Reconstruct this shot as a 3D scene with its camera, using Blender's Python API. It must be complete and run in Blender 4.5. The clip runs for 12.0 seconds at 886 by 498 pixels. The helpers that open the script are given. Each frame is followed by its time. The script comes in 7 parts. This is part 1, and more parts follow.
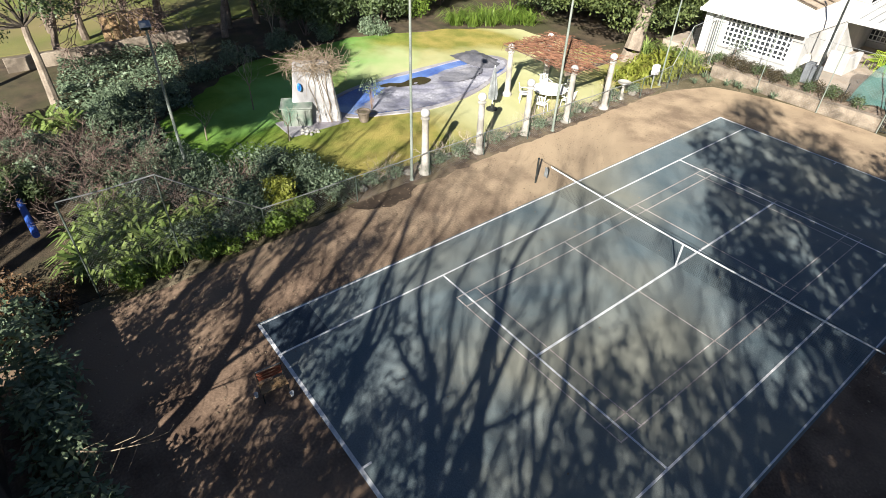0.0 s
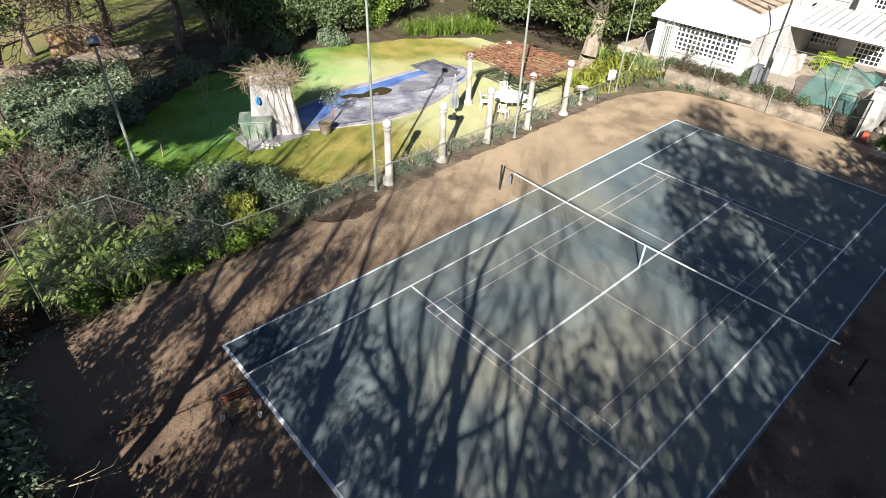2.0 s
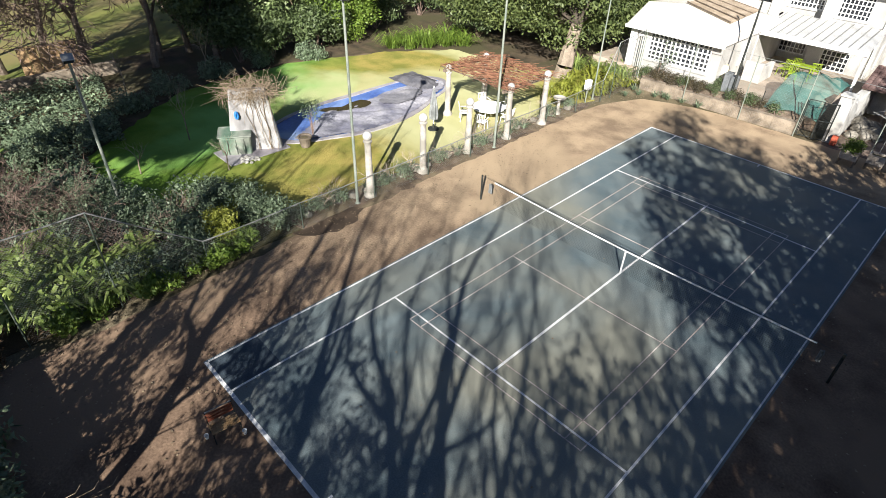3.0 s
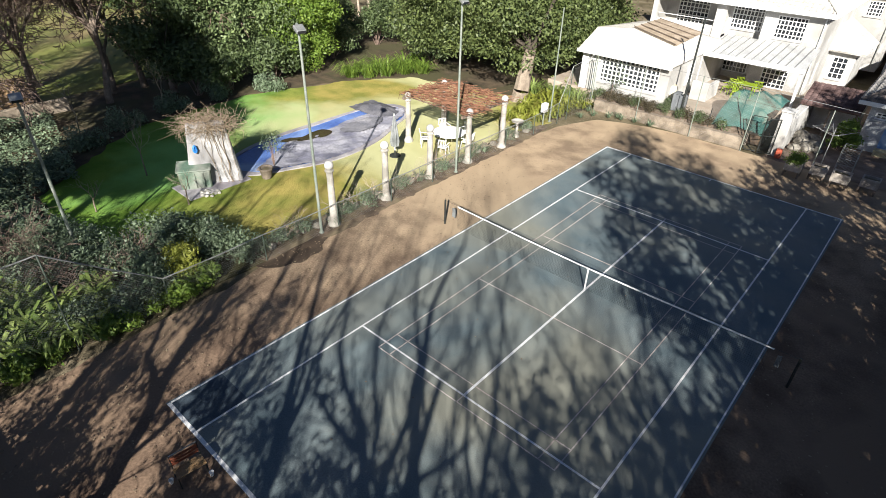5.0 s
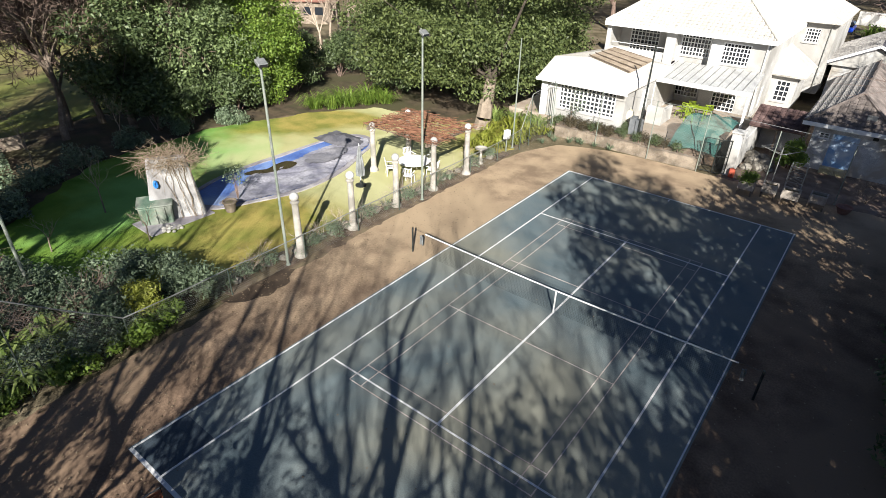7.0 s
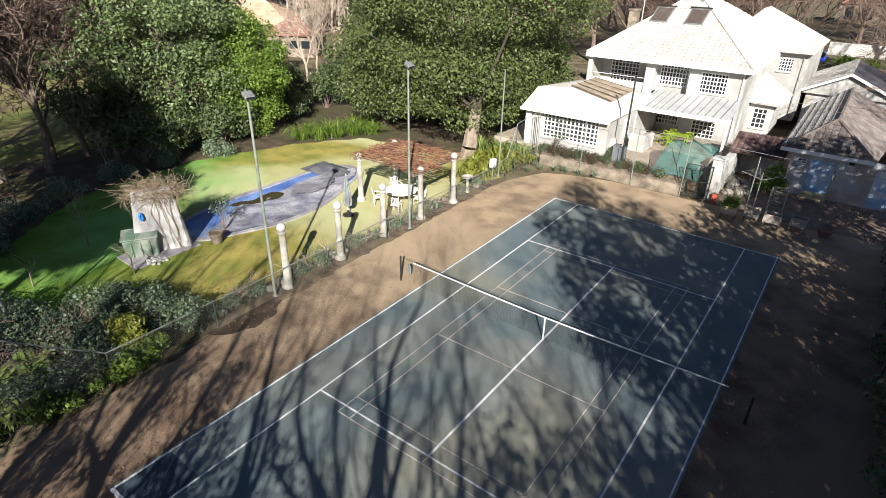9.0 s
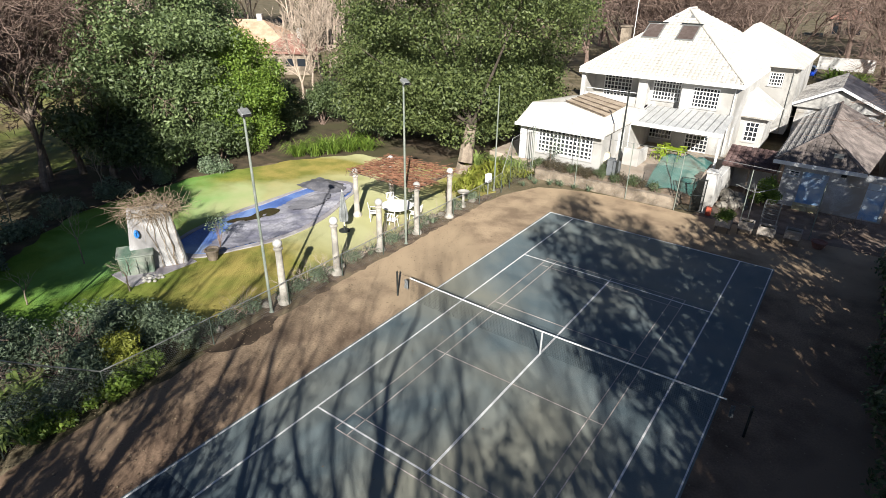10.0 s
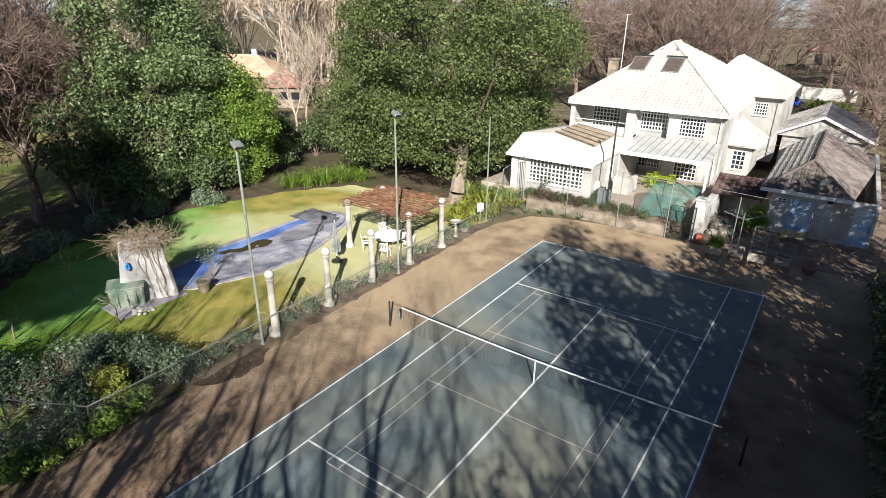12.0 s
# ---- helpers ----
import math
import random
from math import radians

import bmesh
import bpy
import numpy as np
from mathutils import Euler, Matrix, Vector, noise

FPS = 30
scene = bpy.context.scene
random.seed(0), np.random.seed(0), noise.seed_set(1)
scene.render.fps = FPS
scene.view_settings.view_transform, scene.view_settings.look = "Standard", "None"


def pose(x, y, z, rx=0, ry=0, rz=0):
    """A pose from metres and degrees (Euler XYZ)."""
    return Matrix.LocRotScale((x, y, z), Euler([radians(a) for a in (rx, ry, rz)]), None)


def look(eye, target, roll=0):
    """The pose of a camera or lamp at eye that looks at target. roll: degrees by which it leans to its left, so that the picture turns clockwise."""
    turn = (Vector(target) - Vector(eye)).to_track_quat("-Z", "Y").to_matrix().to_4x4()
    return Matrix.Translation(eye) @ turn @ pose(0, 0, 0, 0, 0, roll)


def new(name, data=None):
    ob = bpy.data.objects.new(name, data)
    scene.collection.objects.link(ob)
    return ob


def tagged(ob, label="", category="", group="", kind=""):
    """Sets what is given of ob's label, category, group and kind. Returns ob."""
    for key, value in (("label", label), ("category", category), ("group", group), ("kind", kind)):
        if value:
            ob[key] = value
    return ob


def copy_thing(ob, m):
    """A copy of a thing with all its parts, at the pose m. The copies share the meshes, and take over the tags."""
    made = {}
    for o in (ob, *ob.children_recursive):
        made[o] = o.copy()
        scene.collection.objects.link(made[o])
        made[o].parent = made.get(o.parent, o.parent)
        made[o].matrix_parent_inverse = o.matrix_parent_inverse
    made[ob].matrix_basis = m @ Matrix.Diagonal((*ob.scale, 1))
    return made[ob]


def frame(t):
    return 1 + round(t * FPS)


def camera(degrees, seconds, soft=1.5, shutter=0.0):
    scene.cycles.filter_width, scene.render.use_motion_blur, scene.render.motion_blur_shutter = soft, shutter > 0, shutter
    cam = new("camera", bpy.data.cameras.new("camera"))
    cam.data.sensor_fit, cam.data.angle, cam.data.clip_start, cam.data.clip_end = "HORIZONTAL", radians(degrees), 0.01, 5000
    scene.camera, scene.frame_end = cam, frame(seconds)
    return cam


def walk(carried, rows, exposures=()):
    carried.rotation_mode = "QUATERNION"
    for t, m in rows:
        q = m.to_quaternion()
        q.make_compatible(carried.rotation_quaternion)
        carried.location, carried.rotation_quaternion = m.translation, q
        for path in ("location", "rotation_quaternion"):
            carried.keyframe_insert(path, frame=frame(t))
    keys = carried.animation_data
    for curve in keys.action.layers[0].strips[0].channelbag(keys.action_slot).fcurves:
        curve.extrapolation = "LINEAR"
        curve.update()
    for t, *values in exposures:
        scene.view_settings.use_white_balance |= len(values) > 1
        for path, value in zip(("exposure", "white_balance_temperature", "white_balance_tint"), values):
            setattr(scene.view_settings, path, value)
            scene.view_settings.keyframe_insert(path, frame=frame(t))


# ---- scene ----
cam = camera(76.9, 12.0, soft=0.6)
PATH = [
    (0, (6.235, -14.768, 11.469), (5.008, -13.78, 10.236), 1.8),
    (0.5, (6.226, -14.698, 11.469), (5.011, -13.695, 10.237), 2.1),
    (1, (6.214, -14.657, 11.471), (5.018, -13.628, 10.242), 2.1),
    (1.5, (6.203, -14.648, 11.476), (5.022, -13.593, 10.254), 1.9),
    (2, (6.206, -14.673, 11.483), (5.038, -13.588, 10.276), 2.0),
    (2.5, (6.219, -14.703, 11.495), (5.064, -13.588, 10.303), 1.9),
    (3, (6.237, -14.709, 11.502), (5.093, -13.563, 10.327), 1.9),
    (4.8, (6.325, -14.675, 11.584), (5.219, -13.431, 10.476), 1.2),
    (5, (6.333, -14.674, 11.588), (5.236, -13.416, 10.486), 1.5),
    (5.5, (6.347, -14.67, 11.599), (5.264, -13.384, 10.517), 1.4),
    (6, (6.362, -14.666, 11.609), (5.294, -13.35, 10.547), 1.4),
    (6.5, (6.375, -14.668, 11.616), (5.32, -13.324, 10.575), 1.4),
    (7, (6.374, -14.671, 11.618), (5.327, -13.304, 10.6), 1.4),
    (9, (6.367, -14.676, 11.61), (5.323, -13.244, 10.682), 1.2),
    (9.5, (6.37, -14.688, 11.609), (5.324, -13.243, 10.705), 1.1),
    (10, (6.381, -14.697, 11.608), (5.333, -13.239, 10.729), 0.9),
    (10.5, (6.399, -14.698, 11.605), (5.349, -13.227, 10.75), 0.9),
    (11, (6.427, -14.696, 11.613), (5.376, -13.211, 10.781), 0.8),
    (11.5, (6.455, -14.688, 11.619), (5.401, -13.192, 10.812), 0.7),
    (12, (6.48, -14.678, 11.623), (5.421, -13.172, 10.84), 0.6),
]
walk(cam, [(t, look(eye, target, roll)) for t, eye, target, roll in PATH], [(0.0, 1.37), (3.0, 1.30), (6.0, 1.18), (9.0, 1.06), (12.0, 1.0)])


# ---- light ----
SUN_DIR = Vector((-0.60, 0.80, -0.545)).normalized()
world = bpy.data.worlds.new("world")
scene.world = world
world.use_nodes = True
wn = world.node_tree.nodes
sky = wn.new("ShaderNodeTexSky")
sky.sky_type = "NISHITA"
sky.sun_disc = False
sky.sun_elevation = math.asin(-SUN_DIR.z)
sky.sun_rotation = math.atan2(-SUN_DIR.x, -SUN_DIR.y)
sky.air_density = 0.5
sky.dust_density = 0.3
sky.ozone_density = 2.6
wn["Background"].inputs["Strength"].default_value = 0.05
world.node_tree.links.new(sky.outputs[0], wn["Background"].inputs["Color"])
sun = new("sun", bpy.data.lights.new("sun", "SUN"))
sun.data.energy = 5.0
sun.data.angle = radians(0.55)
sun.data.color = (1.0, 0.965, 0.895)
sun.matrix_world = Matrix.Translation((20, -30, 40)) @ SUN_DIR.to_track_quat("-Z", "Y").to_matrix().to_4x4()


# ---- materials ----
def lin(c):
    return (c[0], c[1], c[2], 1.0)


def mat(name, a, b, scale=3.0, fine=40.0, rough=0.85, metal=0.0, bump=0.3, c=None, per_object=0.0, spec=0.3, big=None):
    """Two-colour surface with coarse blotches, fine grain and relief; sizes are in cycles per metre."""
    m = bpy.data.materials.new(name)
    m.use_nodes = True
    nt = m.node_tree
    n, l = nt.nodes, nt.links
    bs = n["Principled BSDF"]
    geo = n.new("ShaderNodeNewGeometry")
    n1 = n.new("ShaderNodeTexNoise")
    n1.inputs["Scale"].default_value = scale
    n1.inputs["Detail"].default_value = 5
    n2 = n.new("ShaderNodeTexNoise")
    n2.inputs["Scale"].default_value = fine
    n2.inputs["Detail"].default_value = 4
    for t in (n1, n2):
        l.new(geo.outputs["Position"], t.inputs["Vector"])
    r1 = n.new("ShaderNodeValToRGB")
    r1.color_ramp.elements[0].position, r1.color_ramp.elements[1].position = 0.36, 0.64
    r1.color_ramp.elements[0].color, r1.color_ramp.elements[1].color = lin(a), lin(b)
    l.new(n1.outputs[0], r1.inputs[0])
    mx = n.new("ShaderNodeMix")
    mx.data_type, mx.blend_type = "RGBA", "OVERLAY"
    mx.inputs[0].default_value = 0.55
    l.new(r1.outputs[0], mx.inputs[6])
    l.new(n2.outputs[0], mx.inputs[7])
    out = mx.outputs[2]
    if c is not None:
        n3 = n.new("ShaderNodeTexNoise")
        n3.inputs["Scale"].default_value = big or scale * 0.22
        n3.inputs["Detail"].default_value = 6
        n3.inputs["Distortion"].default_value = 0.6
        l.new(geo.outputs["Position"], n3.inputs["Vector"])
        r3 = n.new("ShaderNodeValToRGB")
        r3.color_ramp.elements[0].position, r3.color_ramp.elements[1].position = 0.45, 0.62
        l.new(n3.outputs[0], r3.inputs[0])
        m3 = n.new("ShaderNodeMix")
        m3.data_type = "RGBA"
        l.new(r3.outputs[0], m3.inputs[0])
        l.new(out, m3.inputs[6])
        m3.inputs[7].default_value = lin(c)
        out = m3.outputs[2]
    if per_object:
        oi = n.new("ShaderNodeObjectInfo")
        mr = n.new("ShaderNodeMapRange")
        mr.inputs[3].default_value, mr.inputs[4].default_value = 1 - per_object, 1 + per_object
        l.new(oi.outputs["Random"], mr.inputs[0])
        hv = n.new("ShaderNodeHueSaturation")
        l.new(mr.outputs[0], hv.inputs["Value"])
        l.new(out, hv.inputs["Color"])
        out = hv.outputs[0]
    l.new(out, bs.inputs["Base Color"])
    bs.inputs["Roughness"].default_value = rough
    bs.inputs["Metallic"].default_value = metal
    bs.inputs["Specular IOR Level"].default_value = spec
    if bump:
        bp = n.new("ShaderNodeBump")
        bp.inputs["Strength"].default_value = bump
        bp.inputs["Distance"].default_value = 0.03
        l.new(n2.outputs[0], bp.inputs["Height"])
        l.new(bp.outputs[0], bs.inputs["Normal"])
    return m


def leaf_mat(name, a, b, shine=0.35, light=0.25):
    """Leaf surface; every leaf takes its own tone between a and b, and lets some light through."""
    m = bpy.data.materials.new(name)
    m.use_nodes = True
    nt = m.node_tree
    n, l = nt.nodes, nt.links
    bs = n["Principled BSDF"]
    geo = n.new("ShaderNodeNewGeometry")
    r = n.new("ShaderNodeValToRGB")
    r.color_ramp.elements[0].color, r.color_ramp.elements[1].color = lin(a), lin(b)
    ns = n.new("ShaderNodeTexNoise")
    ns.inputs["Scale"].default_value = 0.6
    l.new(geo.outputs["Position"], ns.inputs["Vector"])
    ad = n.new("ShaderNodeMath")
    ad.operation = "MULTIPLY_ADD"
    ad.inputs[1].default_value, ad.inputs[2].default_value = 0.7, -0.1
    l.new(geo.outputs["Random Per Island"], ad.inputs[0])
    a2 = n.new("ShaderNodeMath")
    a2.operation = "MULTIPLY_ADD"
    a2.inputs[1].default_value = 0.5
    l.new(ns.outputs[0], a2.inputs[0])
    l.new(ad.outputs[0], a2.inputs[2])
    l.new(a2.outputs[0], r.inputs[0])
    l.new(r.outputs[0], bs.inputs["Base Color"])
    bs.inputs["Roughness"].default_value = 0.5
    bs.inputs["Specular IOR Level"].default_value = shine
    tr = n.new("ShaderNodeBsdfTranslucent")
    l.new(r.outputs[0], tr.inputs["Color"])
    mix = n.new("ShaderNodeMixShader")
    mix.inputs[0].default_value = light
    l.new(bs.outputs[0], mix.inputs[1])
    l.new(tr.outputs[0], mix.inputs[2])
    l.new(mix.outputs[0], n["Material Output"].inputs["Surface"])
    return m


def glass_mat(name, tint, rough=0.08):
    m = bpy.data.materials.new(name)
    m.use_nodes = True
    bs = m.node_tree.nodes["Principled BSDF"]
    bs.inputs["Base Color"].default_value = lin(tint)
    bs.inputs["Roughness"].default_value = rough
    bs.inputs["Specular IOR Level"].default_value = 0.6
    return m


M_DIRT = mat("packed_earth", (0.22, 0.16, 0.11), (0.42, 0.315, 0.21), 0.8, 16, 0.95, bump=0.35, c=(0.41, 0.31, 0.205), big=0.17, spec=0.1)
M_COURT = mat("worn_court_paint", (0.108, 0.148, 0.165), (0.165, 0.195, 0.198), 0.55, 30, 0.8, bump=0.15, c=(0.25, 0.25, 0.205), big=0.13, spec=0.25)
M_LINE = mat("line_paint", (0.62, 0.62, 0.62), (0.80, 0.80, 0.80), 2.5, 25, 0.8, bump=0.1)
M_LINE2 = mat("faded_line_paint", (0.38, 0.32, 0.29), (0.56, 0.51, 0.48), 1.2, 25, 0.85, bump=0.1)
M_LAWN = mat("lawn", (0.20, 0.205, 0.048), (0.37, 0.30, 0.088), 0.7, 26, 0.95, bump=0.9, c=(0.50, 0.49, 0.26), big=0.12, spec=0.1)
def tint_side(m, x_tinted, x_plain, green, along=1.0):
    """Multiplies the colour by a tint where along * x + 0.9 y falls towards the first bound."""
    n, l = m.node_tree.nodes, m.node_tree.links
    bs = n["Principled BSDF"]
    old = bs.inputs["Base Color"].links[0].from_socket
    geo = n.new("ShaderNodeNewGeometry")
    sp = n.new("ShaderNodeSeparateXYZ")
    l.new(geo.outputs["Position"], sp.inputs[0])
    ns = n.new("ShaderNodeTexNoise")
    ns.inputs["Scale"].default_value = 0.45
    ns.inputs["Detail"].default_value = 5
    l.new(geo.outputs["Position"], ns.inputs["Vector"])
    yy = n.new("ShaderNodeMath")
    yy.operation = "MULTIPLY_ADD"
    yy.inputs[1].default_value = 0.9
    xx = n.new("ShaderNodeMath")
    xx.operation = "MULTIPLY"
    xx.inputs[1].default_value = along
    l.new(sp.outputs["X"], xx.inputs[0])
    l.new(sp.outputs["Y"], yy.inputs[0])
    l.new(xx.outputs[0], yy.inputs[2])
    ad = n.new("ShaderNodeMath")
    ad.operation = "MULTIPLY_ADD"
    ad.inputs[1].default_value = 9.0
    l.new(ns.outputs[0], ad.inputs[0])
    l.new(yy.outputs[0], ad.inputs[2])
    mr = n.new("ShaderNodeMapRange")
    mr.inputs[1].default_value, mr.inputs[2].default_value = x_tinted + 4.5, x_plain + 4.5
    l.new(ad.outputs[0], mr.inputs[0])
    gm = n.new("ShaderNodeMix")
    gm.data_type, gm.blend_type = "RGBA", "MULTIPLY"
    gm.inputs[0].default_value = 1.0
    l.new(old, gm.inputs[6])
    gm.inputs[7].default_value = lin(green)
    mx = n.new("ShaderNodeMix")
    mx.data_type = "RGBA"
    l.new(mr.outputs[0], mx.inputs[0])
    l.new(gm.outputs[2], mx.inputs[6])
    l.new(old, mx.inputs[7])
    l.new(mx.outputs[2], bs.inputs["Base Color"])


tint_side(M_LAWN, -23.5, -16.5, (0.42, 0.85, 0.45))
# Earth is sandier north-west; towards the south-east, shade is put into its colour.
tint_side(M_DIRT, -3.5, 6.5, (0.60, 0.55, 0.57), -1.0)
M_GROUND = mat("rough_ground", (0.10, 0.085, 0.05), (0.20, 0.165, 0.11), 0.5, 18, 0.95, bump=0.6, spec=0.1)
M_WHITE = mat("white_plaster", (0.43, 0.42, 0.405), (0.53, 0.52, 0.50), 0.9, 30, 0.9, bump=0.15, c=(0.36, 0.345, 0.32), big=0.35)
M_WHITEPAINT = mat("white_paint", (0.74, 0.74, 0.73), (0.82, 0.82, 0.81), 2, 40, 0.5, bump=0.05)
M_ROOF = mat("pale_roof_tiles", (0.50, 0.475, 0.43), (0.62, 0.585, 0.535), 1.2, 14, 0.85, bump=0.15, per_object=0.06)
M_ROOFGREY = mat("weathered_roof_tiles", (0.13, 0.11, 0.10), (0.25, 0.21, 0.19), 1.5, 14, 0.9, bump=0.2, per_object=0.25)
M_ROOFRED = mat("red_brown_tiles", (0.23, 0.11, 0.085), (0.32, 0.18, 0.14), 1.8, 16, 0.9, bump=0.2, per_object=0.2)
M_STONE = mat("pale_stone", (0.34, 0.315, 0.275), (0.47, 0.44, 0.395), 3, 30, 0.9, bump=0.4, c=(0.25, 0.235, 0.205), big=1.4)
M_WALLSTONE = mat("retaining_wall_plaster", (0.20, 0.16, 0.12), (0.34, 0.28, 0.215), 2.2, 25, 0.92, bump=0.6, c=(0.13, 0.105, 0.08), big=0.9)
M_POLE = mat("green_grey_metal", (0.19, 0.225, 0.19), (0.28, 0.30, 0.26), 2, 30, 0.55, metal=0.2, bump=0.1)
M_DARKMETAL = mat("dark_metal", (0.03, 0.035, 0.035), (0.06, 0.065, 0.06), 3, 40, 0.5, metal=0.5, bump=0.1)
M_GALV = mat("galvanised_wire", (0.30, 0.31, 0.30), (0.42, 0.42, 0.40), 3, 40, 0.5, metal=0.6, bump=0.05)
M_GLASS = glass_mat("window_glass", (0.02, 0.024, 0.03))
M_BARK = mat("grey_brown_bark", (0.13, 0.10, 0.075), (0.24, 0.19, 0.15), 2.5, 18, 0.95, bump=0.7)
M_BARKPALE = mat("pale_bark", (0.19, 0.15, 0.115), (0.30, 0.245, 0.19), 2.0, 18, 0.95, bump=0.6)
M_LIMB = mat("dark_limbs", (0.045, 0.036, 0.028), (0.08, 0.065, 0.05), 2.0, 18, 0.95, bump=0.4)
M_TWIG = mat("bare_twigs", (0.13, 0.09, 0.072), (0.23, 0.165, 0.135), 1.5, 12, 0.95, bump=0.2)
M_TWIGPALE = mat("pale_bare_twigs", (0.31, 0.245, 0.19), (0.48, 0.39, 0.31), 1.0, 12, 0.95, bump=0.2)
M_VINE = mat("dry_vine", (0.15, 0.065, 0.04), (0.27, 0.135, 0.08), 4, 30, 0.9, bump=0.3)
M_STRAW = mat("dry_creeper_stems", (0.17, 0.125, 0.085), (0.33, 0.26, 0.18), 4, 30, 0.9, bump=0.3)
L_EVER = leaf_mat("evergreen_leaves", (0.022, 0.04, 0.013), (0.18, 0.22, 0.075), 0.3)
L_LAUREL = leaf_mat("laurel_leaves", (0.034, 0.06, 0.025), (0.23, 0.295, 0.12), 0.35)
L_DARK = leaf_mat("dark_leaves", (0.028, 0.048, 0.018), (0.14, 0.185, 0.075), 0.4)
L_BRIGHT = leaf_mat("bright_leaves", (0.07, 0.14, 0.018), (0.24, 0.33, 0.06), 0.4, 0.35)
L_GREY = leaf_mat("grey_green_leaves", (0.048, 0.072, 0.045), (0.25, 0.325, 0.195), 0.45)
L_STRAP = leaf_mat("strap_leaves", (0.08, 0.14, 0.025), (0.32, 0.39, 0.12), 0.5, 0.3)
L_YELLOW = leaf_mat("yellow_green_leaves", (0.14, 0.17, 0.02), (0.34, 0.35, 0.07), 0.4, 0.35)
L_BROWN = leaf_mat("brown_dry_leaves", (0.10, 0.055, 0.03), (0.24, 0.15, 0.08), 0.2)


# ---- mesh helpers ----
def mesh_ob(name, bm, material, parent=None, label="", smooth=False):
    me = bpy.data.meshes.new(name)
    bm.to_mesh(me)
    bm.free()
    me.materials.append(material)
    if smooth:
        for p in me.polygons:
            p.use_smooth = True
    ob = new(name, me)
    if parent is not None:
        ob.parent = parent
    if label:
        ob["label"] = label
    return ob


def part(name, bm, material, parent, label="", smooth=False):
    return mesh_ob(name, bm, material, parent, label, smooth)


def thing(name, at, label, category, group="", kind=""):
    ob = new(name)
    ob.location = at
    ob.empty_display_size = 0.2
    return tagged(ob, label, category, group, kind)


def box(bm, x0, x1, y0, y1, z0, z1, bevel=0.0):
    vs = [bm.verts.new((x, y, z)) for x in (x0, x1) for y in (y0, y1) for z in (z0, z1)]
    fs = [bm.faces.new([vs[i] for i in q]) for q in ((0, 1, 3, 2), (4, 6, 7, 5), (0, 4, 5, 1), (2, 3, 7, 6), (0, 2, 6, 4), (1, 5, 7, 3))]
    if bevel:
        es = list({e for f in fs for e in f.edges})
        bmesh.ops.bevel(bm, geom=es, offset=bevel, segments=1, affect="EDGES", profile=0.7)
    return bm


def boxes(*dims, bevel=0.0):
    bm = bmesh.new()
    for d in dims:
        box(bm, *d, bevel=bevel)
    return bm


def tube(bm, a, b, ra, rb=None, sides=8, cap=True):
    """A tapered round bar from a to b."""
    a, b = Vector(a), Vector(b)
    rb = ra if rb is None else rb
    w = (b - a).normalized()
    u = w.orthogonal().normalized()
    v = w.cross(u)
    ring = [[bm.verts.new(p + (u * math.cos(k * math.tau / sides) + v * math.sin(k * math.tau / sides)) * r) for k in range(sides)] for p, r in ((a, ra), (b, rb))]
    for k in range(sides):
        bm.faces.new((ring[0][k], ring[0][(k + 1) % sides], ring[1][(k + 1) % sides], ring[1][k]))
    if cap:
        bm.faces.new(ring[0][::-1])
        bm.faces.new(ring[1])
    return bm


def lathe(bm, profile, sides=16, centre=(0, 0)):
    """A turned shape from (radius, height) pairs."""
    rings = []
    for r, z in profile:
        rings.append([bm.verts.new((centre[0] + r * math.cos(k * math.tau / sides), centre[1] + r * math.sin(k * math.tau / sides), z)) for k in range(sides)])
    for r0, r1 in zip(rings, rings[1:]):
        for k in range(sides):
            bm.faces.new((r0[k], r0[(k + 1) % sides], r1[(k + 1) % sides], r1[k]))
    bm.faces.new(rings[0][::-1])
    bm.faces.new(rings[-1])
    return bm


def soup(name, verts, faces_n, material, parent=None, label=""):
    """A mesh of loose quads from an array of corner points."""
    me = bpy.data.meshes.new(name)
    nv = len(verts)
    nf = nv // faces_n
    me.vertices.add(nv)
    me.vertices.foreach_set("co", np.ascontiguousarray(verts, dtype=np.float32).ravel())
    me.loops.add(nv)
    me.loops.foreach_set("vertex_index", np.arange(nv, dtype=np.int32))
    me.polygons.add(nf)
    me.polygons.foreach_set("loop_start", np.arange(0, nv, faces_n, dtype=np.int32))
    me.update(calc_edges=True)
    me.validate()
    me.materials.append(material)
    ob = new(name, me)
    if parent is not None:
        ob.parent = parent
    if label:
        ob["label"] = label
    return ob


def leaf_quads(rng, centres, size, aspect=0.5, up=0.4, out=None):
    """Pointed leaves (diamonds) of random turn at the centres; up tilts them flat."""
    n = len(centres)
    a = rng.normal(size=(n, 3))
    nrm = rng.normal(size=(n, 3)) + np.array((0, 0, up * 2.5))
    if out is not None:
        nrm = nrm + out * 1.2
    nrm /= np.linalg.norm(nrm, axis=1)[:, None]
    a -= (a * nrm).sum(1)[:, None] * nrm
    a /= np.linalg.norm(a, axis=1)[:, None]
    b = np.cross(nrm, a)
    s = size * rng.uniform(0.6, 1.3, (n, 1))
    p = np.stack([centres - a * s, centres + b * s * aspect - a * s * 0.1, centres + a * s, centres - b * s * aspect - a * s * 0.1], 1)
    return p.reshape(-1, 3)


